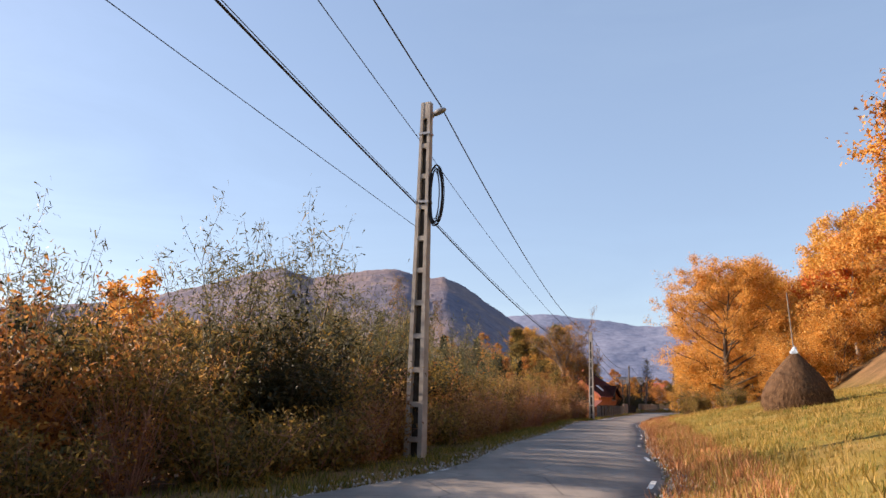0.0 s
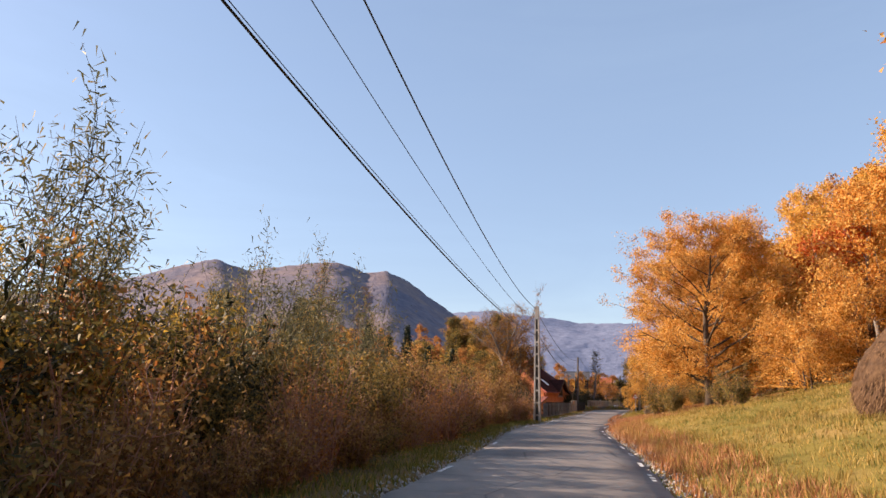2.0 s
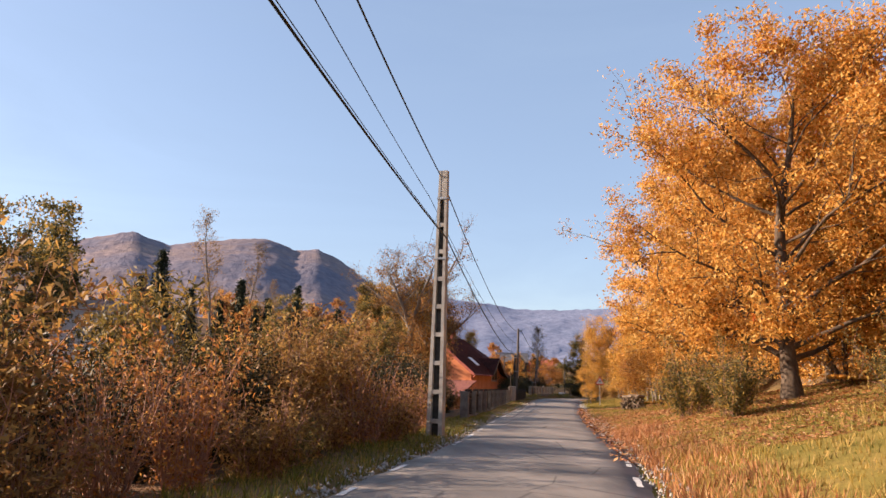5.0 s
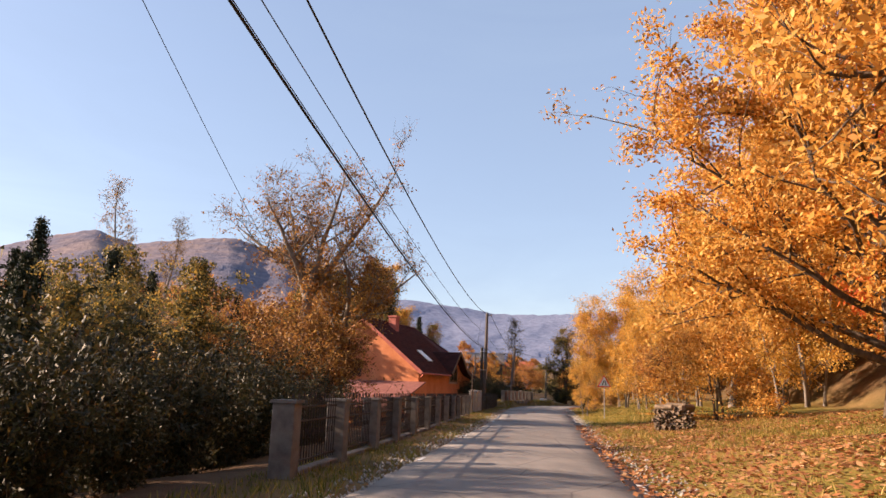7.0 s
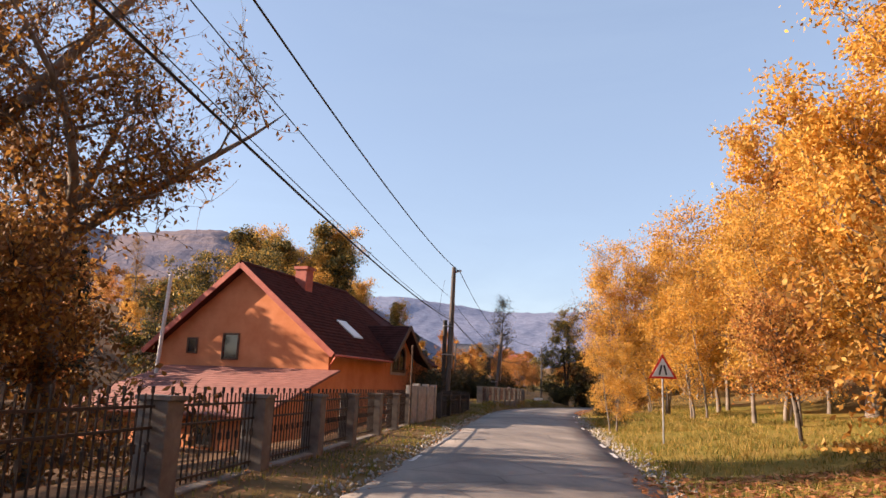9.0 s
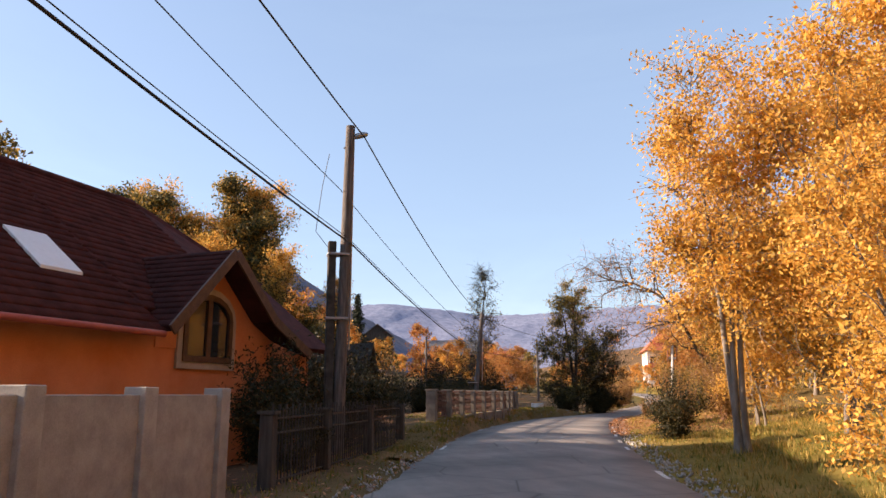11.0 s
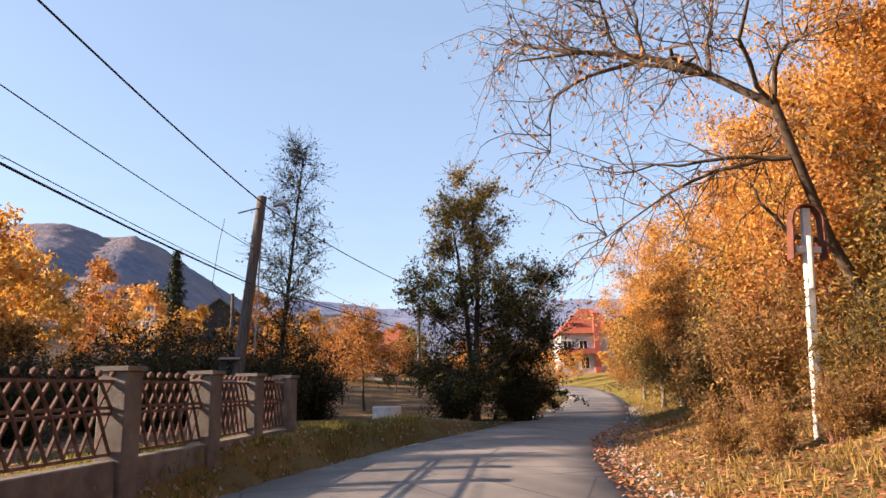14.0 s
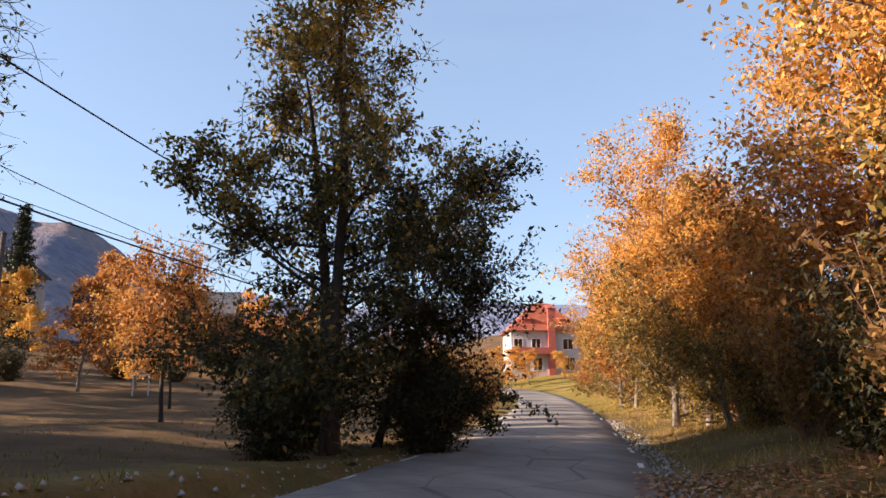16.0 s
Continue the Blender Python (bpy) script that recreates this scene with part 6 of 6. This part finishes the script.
for i in range(60):
    y = rng.uniform(40, 150)
    x, yy = side_point(y, rng.uniform(18, 58) if y < 125 else rng.uniform(15, 40))
    slope_tree(x, yy, 0.9, 1.3)
for i in range(34):
    x, yy = side_point(rng.uniform(141, 240), rng.uniform(15, 34))
    wood_tree(x, yy, [0.40, 0.28, 0.14, 0.04, 0.06, 0.08], 0.55, 0.95)
for i in range(26):
    wood_tree(rng.uniform(-50, -14), rng.uniform(30, 125), [0.10, 0.22, 0.10, 0.0, 0.32, 0.26], 0.5, 0.8, "autumn tree on the valley floor", "valley trees")
for i in range(62):
    y = rng.uniform(125, 330)
    wood_tree(rng.uniform(-65, 18) if y < 190 else rng.uniform(-60, 44), y, [0.20, 0.24, 0.16, 0.0, 0.18, 0.22], 0.5, 0.85, "autumn tree on the valley floor", "valley trees")
for i in range(16):
    wood_tree(rng.uniform(14, 36), rng.uniform(150, 200), [0.20, 0.24, 0.16, 0.0, 0.22, 0.18], 0.5, 0.8, "autumn tree behind the old shed", "valley trees")
for i in range(44):
    y = rng.uniform(200, 330)
    wood_tree(rng.uniform(46, 92) if y < 250 else rng.uniform(50, 112), y, [0.22, 0.22, 0.22, 0.0, 0.14, 0.20], 0.32, 0.55, "autumn tree in the village gardens", "garden trees")
for x, y in ((108, 244), (112, 241), (116, 238), (120, 236), (124, 234), (106, 236), (128, 240)):
    wood_tree(x, y, [0.3, 0.2, 0.4, 0.0, 0.1, 0.0], 0.3, 0.42, "golden bushy tree before the white house", "garden trees")

for i in range(30):
    y = rng.uniform(72, 135)
    x, yy = side_point(y, rng.uniform(15, 34))
    far = abs(lateral(x, yy)[0][0])
    slope_tree(x, yy, 0.55 + 0.017 * far, 0.72 + 0.017 * far)
stand("airy_tree", tree_meshes("airy", 152, 12.5, 2.2, 0.12, 0.3, limbs=26, subs=6, twigs=5, leaf_n=9000, leaf=0.12, mat=M_GOLD, up=0.9, clump=0.3, splay=0.2, kink=0.02, shape="column"),
      57.4, 143.1, 0, 1, "slender pale-barked tree with thin golden leaves")

# dense trees close to the road bank, shade painted into their lower leaves
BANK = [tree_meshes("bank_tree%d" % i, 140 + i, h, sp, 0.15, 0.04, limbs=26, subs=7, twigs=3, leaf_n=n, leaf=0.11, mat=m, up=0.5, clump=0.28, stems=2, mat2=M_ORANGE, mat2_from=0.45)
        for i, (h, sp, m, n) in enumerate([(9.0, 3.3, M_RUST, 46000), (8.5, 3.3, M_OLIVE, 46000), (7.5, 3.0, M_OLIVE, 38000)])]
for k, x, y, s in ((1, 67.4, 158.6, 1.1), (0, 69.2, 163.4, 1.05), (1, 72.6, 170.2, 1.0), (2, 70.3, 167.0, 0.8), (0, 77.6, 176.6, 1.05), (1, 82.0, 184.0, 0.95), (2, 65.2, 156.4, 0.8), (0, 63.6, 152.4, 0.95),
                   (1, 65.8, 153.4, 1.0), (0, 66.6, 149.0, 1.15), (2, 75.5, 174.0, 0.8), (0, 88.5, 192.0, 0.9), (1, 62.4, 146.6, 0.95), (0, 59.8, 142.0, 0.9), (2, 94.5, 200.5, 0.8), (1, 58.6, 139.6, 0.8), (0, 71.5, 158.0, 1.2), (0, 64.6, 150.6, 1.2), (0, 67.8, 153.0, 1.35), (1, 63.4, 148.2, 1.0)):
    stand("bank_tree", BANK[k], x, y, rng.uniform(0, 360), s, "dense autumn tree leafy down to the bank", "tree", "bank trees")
# dark trees; several stand out of view, added to shade road and fences
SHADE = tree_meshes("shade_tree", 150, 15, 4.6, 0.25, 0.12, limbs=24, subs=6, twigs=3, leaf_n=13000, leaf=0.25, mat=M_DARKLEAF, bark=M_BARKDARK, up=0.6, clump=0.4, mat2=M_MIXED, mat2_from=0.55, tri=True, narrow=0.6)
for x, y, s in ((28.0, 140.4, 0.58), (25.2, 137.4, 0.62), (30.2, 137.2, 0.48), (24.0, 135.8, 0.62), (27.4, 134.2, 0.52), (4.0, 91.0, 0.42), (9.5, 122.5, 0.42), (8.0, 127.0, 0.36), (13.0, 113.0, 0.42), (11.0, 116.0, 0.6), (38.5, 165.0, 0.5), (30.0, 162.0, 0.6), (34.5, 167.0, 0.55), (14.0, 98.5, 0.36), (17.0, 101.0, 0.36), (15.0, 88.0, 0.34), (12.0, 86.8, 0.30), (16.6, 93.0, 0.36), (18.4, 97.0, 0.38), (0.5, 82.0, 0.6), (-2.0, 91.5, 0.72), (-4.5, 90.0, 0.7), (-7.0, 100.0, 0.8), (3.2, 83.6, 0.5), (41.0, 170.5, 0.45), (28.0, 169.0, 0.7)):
    stand("shade_tree", SHADE, x, y, rng.uniform(0, 360), s, "dense dark olive tree, gold on top, some added as shade casters", "tree", "trees behind the shed")
AIRY = tree_meshes("yard_poplar", 153, 13.0, 2.5, 0.16, 0.2, limbs=26, subs=7, twigs=4, leaf_n=13000, leaf=0.16, mat=M_MIXED, bark=M_BARKDARK, up=0.9, clump=0.28, shape="column", splay=0.3, kink=0.03, mat2=M_GOLD, mat2_from=0.72)
for x, y, s in ((36.6, 167.6, 1.0), (40.6, 168.2, 0.85), (33.0, 168.0, 1.05), (30.0, 163.5, 0.95), (27.0, 166.0, 1.05), (29.5, 171.0, 1.1)):
    stand("poplar_tree", AIRY, x, y, rng.uniform(0, 360), s, "slender airy poplar with green and gold leaves by the shed", "tree", "yard poplars")
TALL = tree_meshes("tall_poplar", 157, 19.5, 3.7, 0.26, 0.32, limbs=34, subs=7, twigs=5, leaf_n=24000, leaf=0.22, mat=M_MIXED, bark=M_BARKDARK, up=0.9, clump=0.42, splay=0.3, kink=0.03, mat2=M_GOLD, mat2_from=0.80, uneven=1.6)
for x, y, a, s in ((35.4, 174.5, 20, 1.0), (32.6, 172.0, 140, 0.82), (27.4, 174.0, 260, 0.95), (30.0, 177.0, 75, 0.88), (25.0, 178.0, 310, 0.95)):
    stand("poplar_tree", TALL, x, y, a, s, "tall slim tree with bare lower trunk and olive gold crown", "tree", "tall trees behind the shed")
# golden garden trees between the barns
for k, x, y, s in ((2, 45.9, 207.0, 0.55), (0, 47.4, 212.0, 0.6), (2, 41.0, 193.0, 0.8), (0, 38.5, 186.5, 0.8), (1, 55.5, 193.5, 0.42), (2, 58.2, 196.0, 0.45), 
                   (1, 57.0, 209.0, 0.6), (0, 62.0, 208.0, 0.5), (1, 43.0, 205.0, 0.7), (0, 68.0, 212.0, 0.5), (0, 37.0, 198.0, 0.85),
                   (5, 41.5, 179.5, 0.42), (2, 38.5, 180.5, 0.55)):
    stand("garden_tree", T_WOOD[k], x, y, rng.uniform(0, 360), s, "small autumn tree with orange and gold leaves in the gardens", "tree", "garden trees")
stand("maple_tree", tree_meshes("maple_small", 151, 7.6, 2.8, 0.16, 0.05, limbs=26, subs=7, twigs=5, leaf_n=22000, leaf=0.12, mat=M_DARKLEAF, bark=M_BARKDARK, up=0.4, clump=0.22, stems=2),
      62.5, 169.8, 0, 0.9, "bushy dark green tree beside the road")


# ---- shrubs ----
M_WILLOW = leaf_surface("leaf_willow", [(0, (0.07, 0.08, 0.045)), (0.5, (0.14, 0.145, 0.08)), (0.85, (0.22, 0.20, 0.09)), (1, (0.36, 0.26, 0.08))], 0.3)
S_TALL = [shrub_meshes("tall_shrub%d" % i, 40 + i, h, w, st, n, lf, m, b, nr) for i, (h, w, st, n, lf, m, b, nr) in enumerate([
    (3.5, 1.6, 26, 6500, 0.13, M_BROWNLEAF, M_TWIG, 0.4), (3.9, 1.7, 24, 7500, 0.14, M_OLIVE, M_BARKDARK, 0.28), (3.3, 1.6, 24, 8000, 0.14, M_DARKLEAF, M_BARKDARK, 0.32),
    (3.4, 1.5, 24, 6500, 0.13, M_MIXED, M_TWIG, 0.32), (3.3, 1.6, 28, 6000, 0.12, M_RUST, M_TWIG, 0.42), (3.6, 1.7, 24, 6500, 0.12, M_TURNING, M_BARKDARK, 0.36)])]
S_LOW = [shrub_meshes("low_shrub%d" % i, 50 + i, h, w, st, n, lf, m, b, nr) for i, (h, w, st, n, lf, m, b, nr) in enumerate([
    (2.5, 0.9, 50, 1500, 0.09, M_RUST, M_TWIG, 0.4), (2.0, 1.0, 34, 3200, 0.10, M_BROWNLEAF, M_TWIG, 0.4), (1.5, 1.1, 26, 3600, 0.11, M_OLIVE, M_TWIG, 0.35)])]
S_WILLOW = shrub_meshes("willow_shoots", 60, 6.4, 1.5, 20, 7000, 0.17, M_WILLOW, M_BARKDARK, 0.17, 0.4, 0.16)


def bush(mesh, y, d, s, label, group, sz=None):
    x, yy = side_point(y, d)
    stand("shrub", mesh, x, yy, rng.uniform(0, 360), s, label, "shrub", group, sz=sz, wood="stem", crown="foliage")


y = 4.0
while y < 76:
    bush(S_LOW[int(rng.choice(3, p=[0.3, 0.4, 0.3]))], y, -(half_width(y) + rng.uniform(1.5, 2.2)), rng.uniform(0.55, 1.0), "low reddish roadside shrub with bare twigs", "roadside thicket")
    if y < 73:
        k = int(rng.choice(6, p=[0.2, 0.14, 0.14, 0.12, 0.24, 0.16] if y < 34 else ([0.14, 0.18, 0.32, 0.10, 0.14, 0.12] if y < 55 else [0.14, 0.18, 0.40, 0.10, 0.10, 0.08])))
        bush(S_TALL[k], y + 0.5, -(half_width(y) + rng.uniform(2.9, 4.2)), rng.uniform(0.62, 0.98), "tangled roadside shrub in autumn colours", "roadside thicket")
        k = int(rng.choice(6))
        if y > 45 and math.sin(y * 0.9) + 0.6 * math.sin(y * 0.37 + 1) < 0.2:
            y += 1.45
            continue
        bush(S_TALL[k], y, -(half_width(y) + rng.uniform(4.6, 7.5)), rng.uniform(0.95, 1.25) if y < 45 else rng.uniform(0.85, 1.2), "tangled tall shrub in autumn colours", "roadside thicket")
    y += 1.3
for y, d in ((13, -6.2), (17.5, -7.5), (21, -6.6), (24, -6.2), (29, -7.5), (33.5, -6.4), (36, -8), (40, -6.6), (44.5, -7.4), (49, -7.0), (52, -8.0), (15, -8.5), (27, -6.0), (31, -6.0)):
    bush(S_WILLOW, y, d, rng.uniform(0.72, 0.98), "tall willow shoots with narrow grey-green leaves", "willow shoots")
# near-black growth behind the fences and round the poles, added to deepen the shade
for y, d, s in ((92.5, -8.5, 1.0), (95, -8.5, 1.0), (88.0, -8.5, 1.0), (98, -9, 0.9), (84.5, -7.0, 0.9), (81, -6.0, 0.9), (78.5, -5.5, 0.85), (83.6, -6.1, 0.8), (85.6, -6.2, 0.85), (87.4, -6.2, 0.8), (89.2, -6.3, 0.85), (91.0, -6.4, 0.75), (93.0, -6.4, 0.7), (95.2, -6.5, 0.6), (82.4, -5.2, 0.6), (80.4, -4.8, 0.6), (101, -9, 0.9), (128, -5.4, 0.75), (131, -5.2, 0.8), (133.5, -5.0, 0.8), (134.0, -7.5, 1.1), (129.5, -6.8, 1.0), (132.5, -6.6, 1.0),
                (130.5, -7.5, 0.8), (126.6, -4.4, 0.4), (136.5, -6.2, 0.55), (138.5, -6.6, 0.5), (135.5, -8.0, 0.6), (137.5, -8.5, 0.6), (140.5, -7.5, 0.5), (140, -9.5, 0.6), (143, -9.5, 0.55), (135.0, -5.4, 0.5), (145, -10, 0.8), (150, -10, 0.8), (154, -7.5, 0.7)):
    bush(S_TALL[2], y, d, s, "dense near-black shrub deepening the shade behind the fence", "garden shrubs")
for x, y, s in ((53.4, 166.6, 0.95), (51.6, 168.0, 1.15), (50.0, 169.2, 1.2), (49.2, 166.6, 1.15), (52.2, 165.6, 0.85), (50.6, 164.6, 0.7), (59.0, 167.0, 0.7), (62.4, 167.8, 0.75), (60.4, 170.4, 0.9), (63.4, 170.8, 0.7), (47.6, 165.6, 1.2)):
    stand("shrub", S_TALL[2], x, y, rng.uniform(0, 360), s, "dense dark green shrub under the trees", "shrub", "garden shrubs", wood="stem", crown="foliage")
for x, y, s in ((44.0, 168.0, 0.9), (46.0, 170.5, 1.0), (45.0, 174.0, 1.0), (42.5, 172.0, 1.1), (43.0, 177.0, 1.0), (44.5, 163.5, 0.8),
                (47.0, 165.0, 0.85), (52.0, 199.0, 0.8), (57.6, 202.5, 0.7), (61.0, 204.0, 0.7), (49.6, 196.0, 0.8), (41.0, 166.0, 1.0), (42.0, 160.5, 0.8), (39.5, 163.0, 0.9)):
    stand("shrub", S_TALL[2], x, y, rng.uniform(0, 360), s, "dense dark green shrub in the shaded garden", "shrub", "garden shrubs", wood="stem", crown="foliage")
for x, y, s in ((56.5, 147.9, 0.30), (57.2, 147.8, 0.33), (56.0, 148.5, 0.28), (57.9, 148.3, 0.36), (55.9, 149.4, 0.3)):
    stand("shrub", S_TALL[0], x, y, rng.uniform(0, 360), s, "low withered brown weeds round the foot of the cross", "shrub", "bank shrubs", wood="stem", crown="foliage")
for x, y, s in ((66.2, 174.6, 0.75), (67.6, 177.0, 0.75), (64.8, 172.6, 0.7), (69.6, 180.0, 0.8), (72.0, 183.6, 0.85), (74.6, 187.6, 0.85), (77.2, 191.6, 0.9), (80.0, 196.0, 0.9)):
    stand("shrub", S_TALL[0], x, y, rng.uniform(0, 360), s, "rounded russet shrub by the road", "shrub", "garden shrubs", wood="stem", crown="foliage")
for y, d, s, k in ((135.2, 4.0, 0.62, 2), (140, 6.5, 0.6, 0), (151.5, 6.2, 0.6, 1), (155.5, 5.6, 0.8, 0), (158, 5.2, 0.75, 3), (160.5, 5.0, 0.8, 0), (163, 5.2, 0.85, 2), (166, 5.2, 0.85, 0), (169, 5.4, 0.8, 3),
                   (172, 5.6, 0.8, 0), (176, 5.6, 0.8, 3), (181, 5.8, 0.8, 0), (187, 5.6, 0.8, 3), (193, 5.4, 0.9, 0), (198, 5.2, 0.95, 0), (203, 5.2, 1.0, 3), (208, 5.0, 1.0, 0), (213, 5.0, 1.0, 0), (218, 5.2, 0.9, 3), (190, 4.8, 0.8, 0), (200, 7.2, 1.1, 0), (140.5, 5.0, 0.5, 0), (144.2, 6.4, 0.6, 3), (148.0, 7.0, 0.7, 0), (157, 7.5, 1.0, 0), (162, 7.5, 1.0, 1), (168, 7.6, 1.0, 3)):
    bush(S_TALL[k], y, d, s, "leafy autumn shrub on the road bank", "bank shrubs")
for y, d, s in ((77, 6.2, 0.8), (80, 5.4, 0.9), (84, 6.8, 0.8), (71, 8.5, 0.7), (66, 9, 0.7), (88, 9, 0.8)):
    bush(S_TALL[3], y, d, s, "leafy autumn shrub below the walnut tree", "bank shrubs")


# ---- grass and fallen leaves ----
def scatter_grass(name, n, ys, ds, h, mat, label, seed, clumps=5, patch=0.0):
    g = np.random.default_rng(seed)
    y = g.uniform(*ys, n)
    d = g.uniform(*ds, n) if ds[0] * ds[1] >= 0 else g.uniform(*ds, n)
    x0 = np.interp(y, LINE[:, 1], LINE[:, 0])
    rx, ry = np.interp(y, LINE[:, 1], RIGHT[:, 0]), np.interp(y, LINE[:, 1], RIGHT[:, 1])
    side = np.sign(ds[0] + ds[1])
    dd = side * half_width(y) + d
    px, py = x0 + rx * dd, y + ry * dd
    keep = waves(px, py, 1.1) * 0.5 + patch * waves(px, py, 3.4) + g.normal(size=n) * 0.5 > -0.5
    px, py = px[keep], py[keep]
    pz = land(px, py)
    B = []
    for _ in range(clumps):
        m = len(px)
        c = np.stack([px + g.normal(size=m) * 0.07, py + g.normal(size=m) * 0.07, pz - 0.03], 1)
        a = g.uniform(0, 2 * np.pi, m)
        hh = h * g.uniform(0.45, 1.3, m) * (0.75 + 0.35 * waves(px, py, 0.8))
        w = np.stack([np.cos(a), np.sin(a), 0 * a], 1) * 0.012
        tip = c + np.stack([g.normal(size=m) * 0.35 * hh, g.normal(size=m) * 0.35 * hh, hh], 1)
        B.append(np.stack([c - w, c + w, tip], 1))
    V = np.vstack(B).reshape(-1, 3)
    tagged(raw(name, V, np.arange(len(V)).reshape(-1, 3), mat), label, "grass", kind="stuff")


scatter_grass("meadow_grass", 12500, (6, 73), (0.5, 13), 0.24, M_STRAW, "dry yellow meadow grass on the bank", 1, 5, 1.0)
scatter_grass("meadow_grass", 13500, (6, 75), (1.0, 13), 0.17, M_GRASS, "green and yellow meadow grass on the bank", 2, 5, -1.0)
scatter_grass("edge_grass", 3000, (6, 74), (0.5, 2.4), 0.27, M_STRAW, "tall dry grass along the road edge", 3)
scatter_grass("edge_weeds", 5200, (6, 80), (0.15, 1.9), 0.30, M_LITTER, "withered rust-brown weeds along the road edge", 21)
scatter_grass("verge_grass", 9000, (90, 142), (0.3, 9), 0.20, M_GRASS, "short green and yellow verge grass", 4)
scatter_grass("verge_grass", 5000, (92, 150), (0.5, 7), 0.22, M_STRAW, "short dry verge grass", 5)
scatter_grass("verge_grass", 6000, (2, 90), (-1.9, -0.15), 0.20, M_GRASS, "short grass between road and thicket", 6)
scatter_grass("verge_grass", 3200, (90, 160), (-2.4, -0.2), 0.14, M_GRASS, "short green grass along the fences", 7)
scatter_grass("verge_grass", 3600, (131, 158), (-1.1, -0.08), 0.17, M_GRASS, "lush green and yellow grass on the verge bank", 16)
scatter_grass("bank_grass", 3800, (138, 200), (0.4, 4), 0.20, M_STRAW, "dry grass on the steep road bank", 8)
scatter_grass("orchard_grass", 2600, (156, 205), (-14, -0.5), 0.12, M_GRASS, "sparse short grass in the orchard", 9)
scatter_grass("orchard_litter", 2400, (168, 205), (-14, -0.5), 0.07, M_LITTER, "withered brown growth in the orchard", 10)


def fallen_leaves(name, n, ys, ds, size, label, seed):
    g = np.random.default_rng(seed)
    y = g.uniform(*ys, n)
    d = ds[0] + (ds[1] - ds[0]) * g.beta(1.3, 1.8, n)
    x0 = np.interp(y, LINE[:, 1], LINE[:, 0])
    rx, ry = np.interp(y, LINE[:, 1], RIGHT[:, 0]), np.interp(y, LINE[:, 1], RIGHT[:, 1])
    hw = half_width(y)
    dd = np.sign(ds[1]) * hw + d
    px, py = x0 + rx * dd, y + ry * dd
    pz = np.where(np.abs(dd) < hw, 0.05 * (1 - (dd / hw) ** 2) + road_z(y), land(px, py)) + 0.02 + g.uniform(0, 0.03, n)
    a = g.uniform(0, 2 * np.pi, n)
    s = size * g.uniform(0.6, 1.3, n)
    u = np.stack([np.cos(a), np.sin(a), g.normal(size=n) * 0.25], 1) * s[:, None]
    v = np.stack([-np.sin(a), np.cos(a), g.normal(size=n) * 0.25], 1) * s[:, None] * 0.6
    c = np.stack([px, py, pz], 1)
    V = np.stack([c - u / 2, c + v / 2, c + u / 2, c - v / 2], 1).reshape(-1, 3)
    tagged(raw(name, V, np.arange(len(V)).reshape(-1, 4), M_LITTER), label, "leaves", kind="stuff")


scatter_grass("bank_grass", 4500, (72, 94), (0.8, 13), 0.15, M_STRAW, "thin dry grass between the fallen leaves", 14)
fallen_leaves("fallen_leaves", 46000, (68, 106), (-0.45, 12), 0.12, "carpet of fallen walnut leaves beside the road", 11)
fallen_leaves("fallen_leaves", 22000, (138, 164), (-0.35, 4.5), 0.085, "reddish fallen leaves on the road bank", 12)
fallen_leaves("fallen_leaves", 5000, (92, 158), (0.3, -5), 0.075, "scattered fallen leaves along the left verge", 13)


def gravel(name, n, ys, ds, label, seed):
    g = np.random.default_rng(seed)
    y = g.uniform(*ys, n)
    d = np.sign(ds[1]) * half_width(y) + ds[0] + (ds[1] - ds[0]) * g.beta(1.2, 2.2, n)
    x0 = np.interp(y, LINE[:, 1], LINE[:, 0])
    rx, ry = np.interp(y, LINE[:, 1], RIGHT[:, 0]), np.interp(y, LINE[:, 1], RIGHT[:, 1])
    px, py = x0 + rx * d, y + ry * d
    c = np.stack([px, py, np.maximum(land(px, py), road_z(y) - 0.05) + 0.012], 1)
    s = g.uniform(0.02, 0.055, n)[:, None, None]
    base = np.array([(1, 0, -0.4), (-0.5, 0.87, -0.4), (-0.5, -0.87, -0.4), (0, 0, 0.7)])
    V = c[:, None, :] + s * (base[None] + g.normal(size=(n, 4, 3)) * 0.25)
    k = np.arange(n)[:, None, None] * 4
    F = (k + np.array([(0, 1, 3), (1, 2, 3), (2, 0, 3), (0, 2, 1)])[None]).reshape(-1, 3)
    tagged(raw(name, V.reshape(-1, 3), F, M_CONCRETE), label, "gravel", kind="stuff")


gravel("gravel", 7000, (8, 180), (-0.15, 0.9), "grey gravel along the road's right edge", 31)
gravel("gravel", 5000, (8, 180), (0.1, -0.7), "grey gravel along the road's left edge", 32)
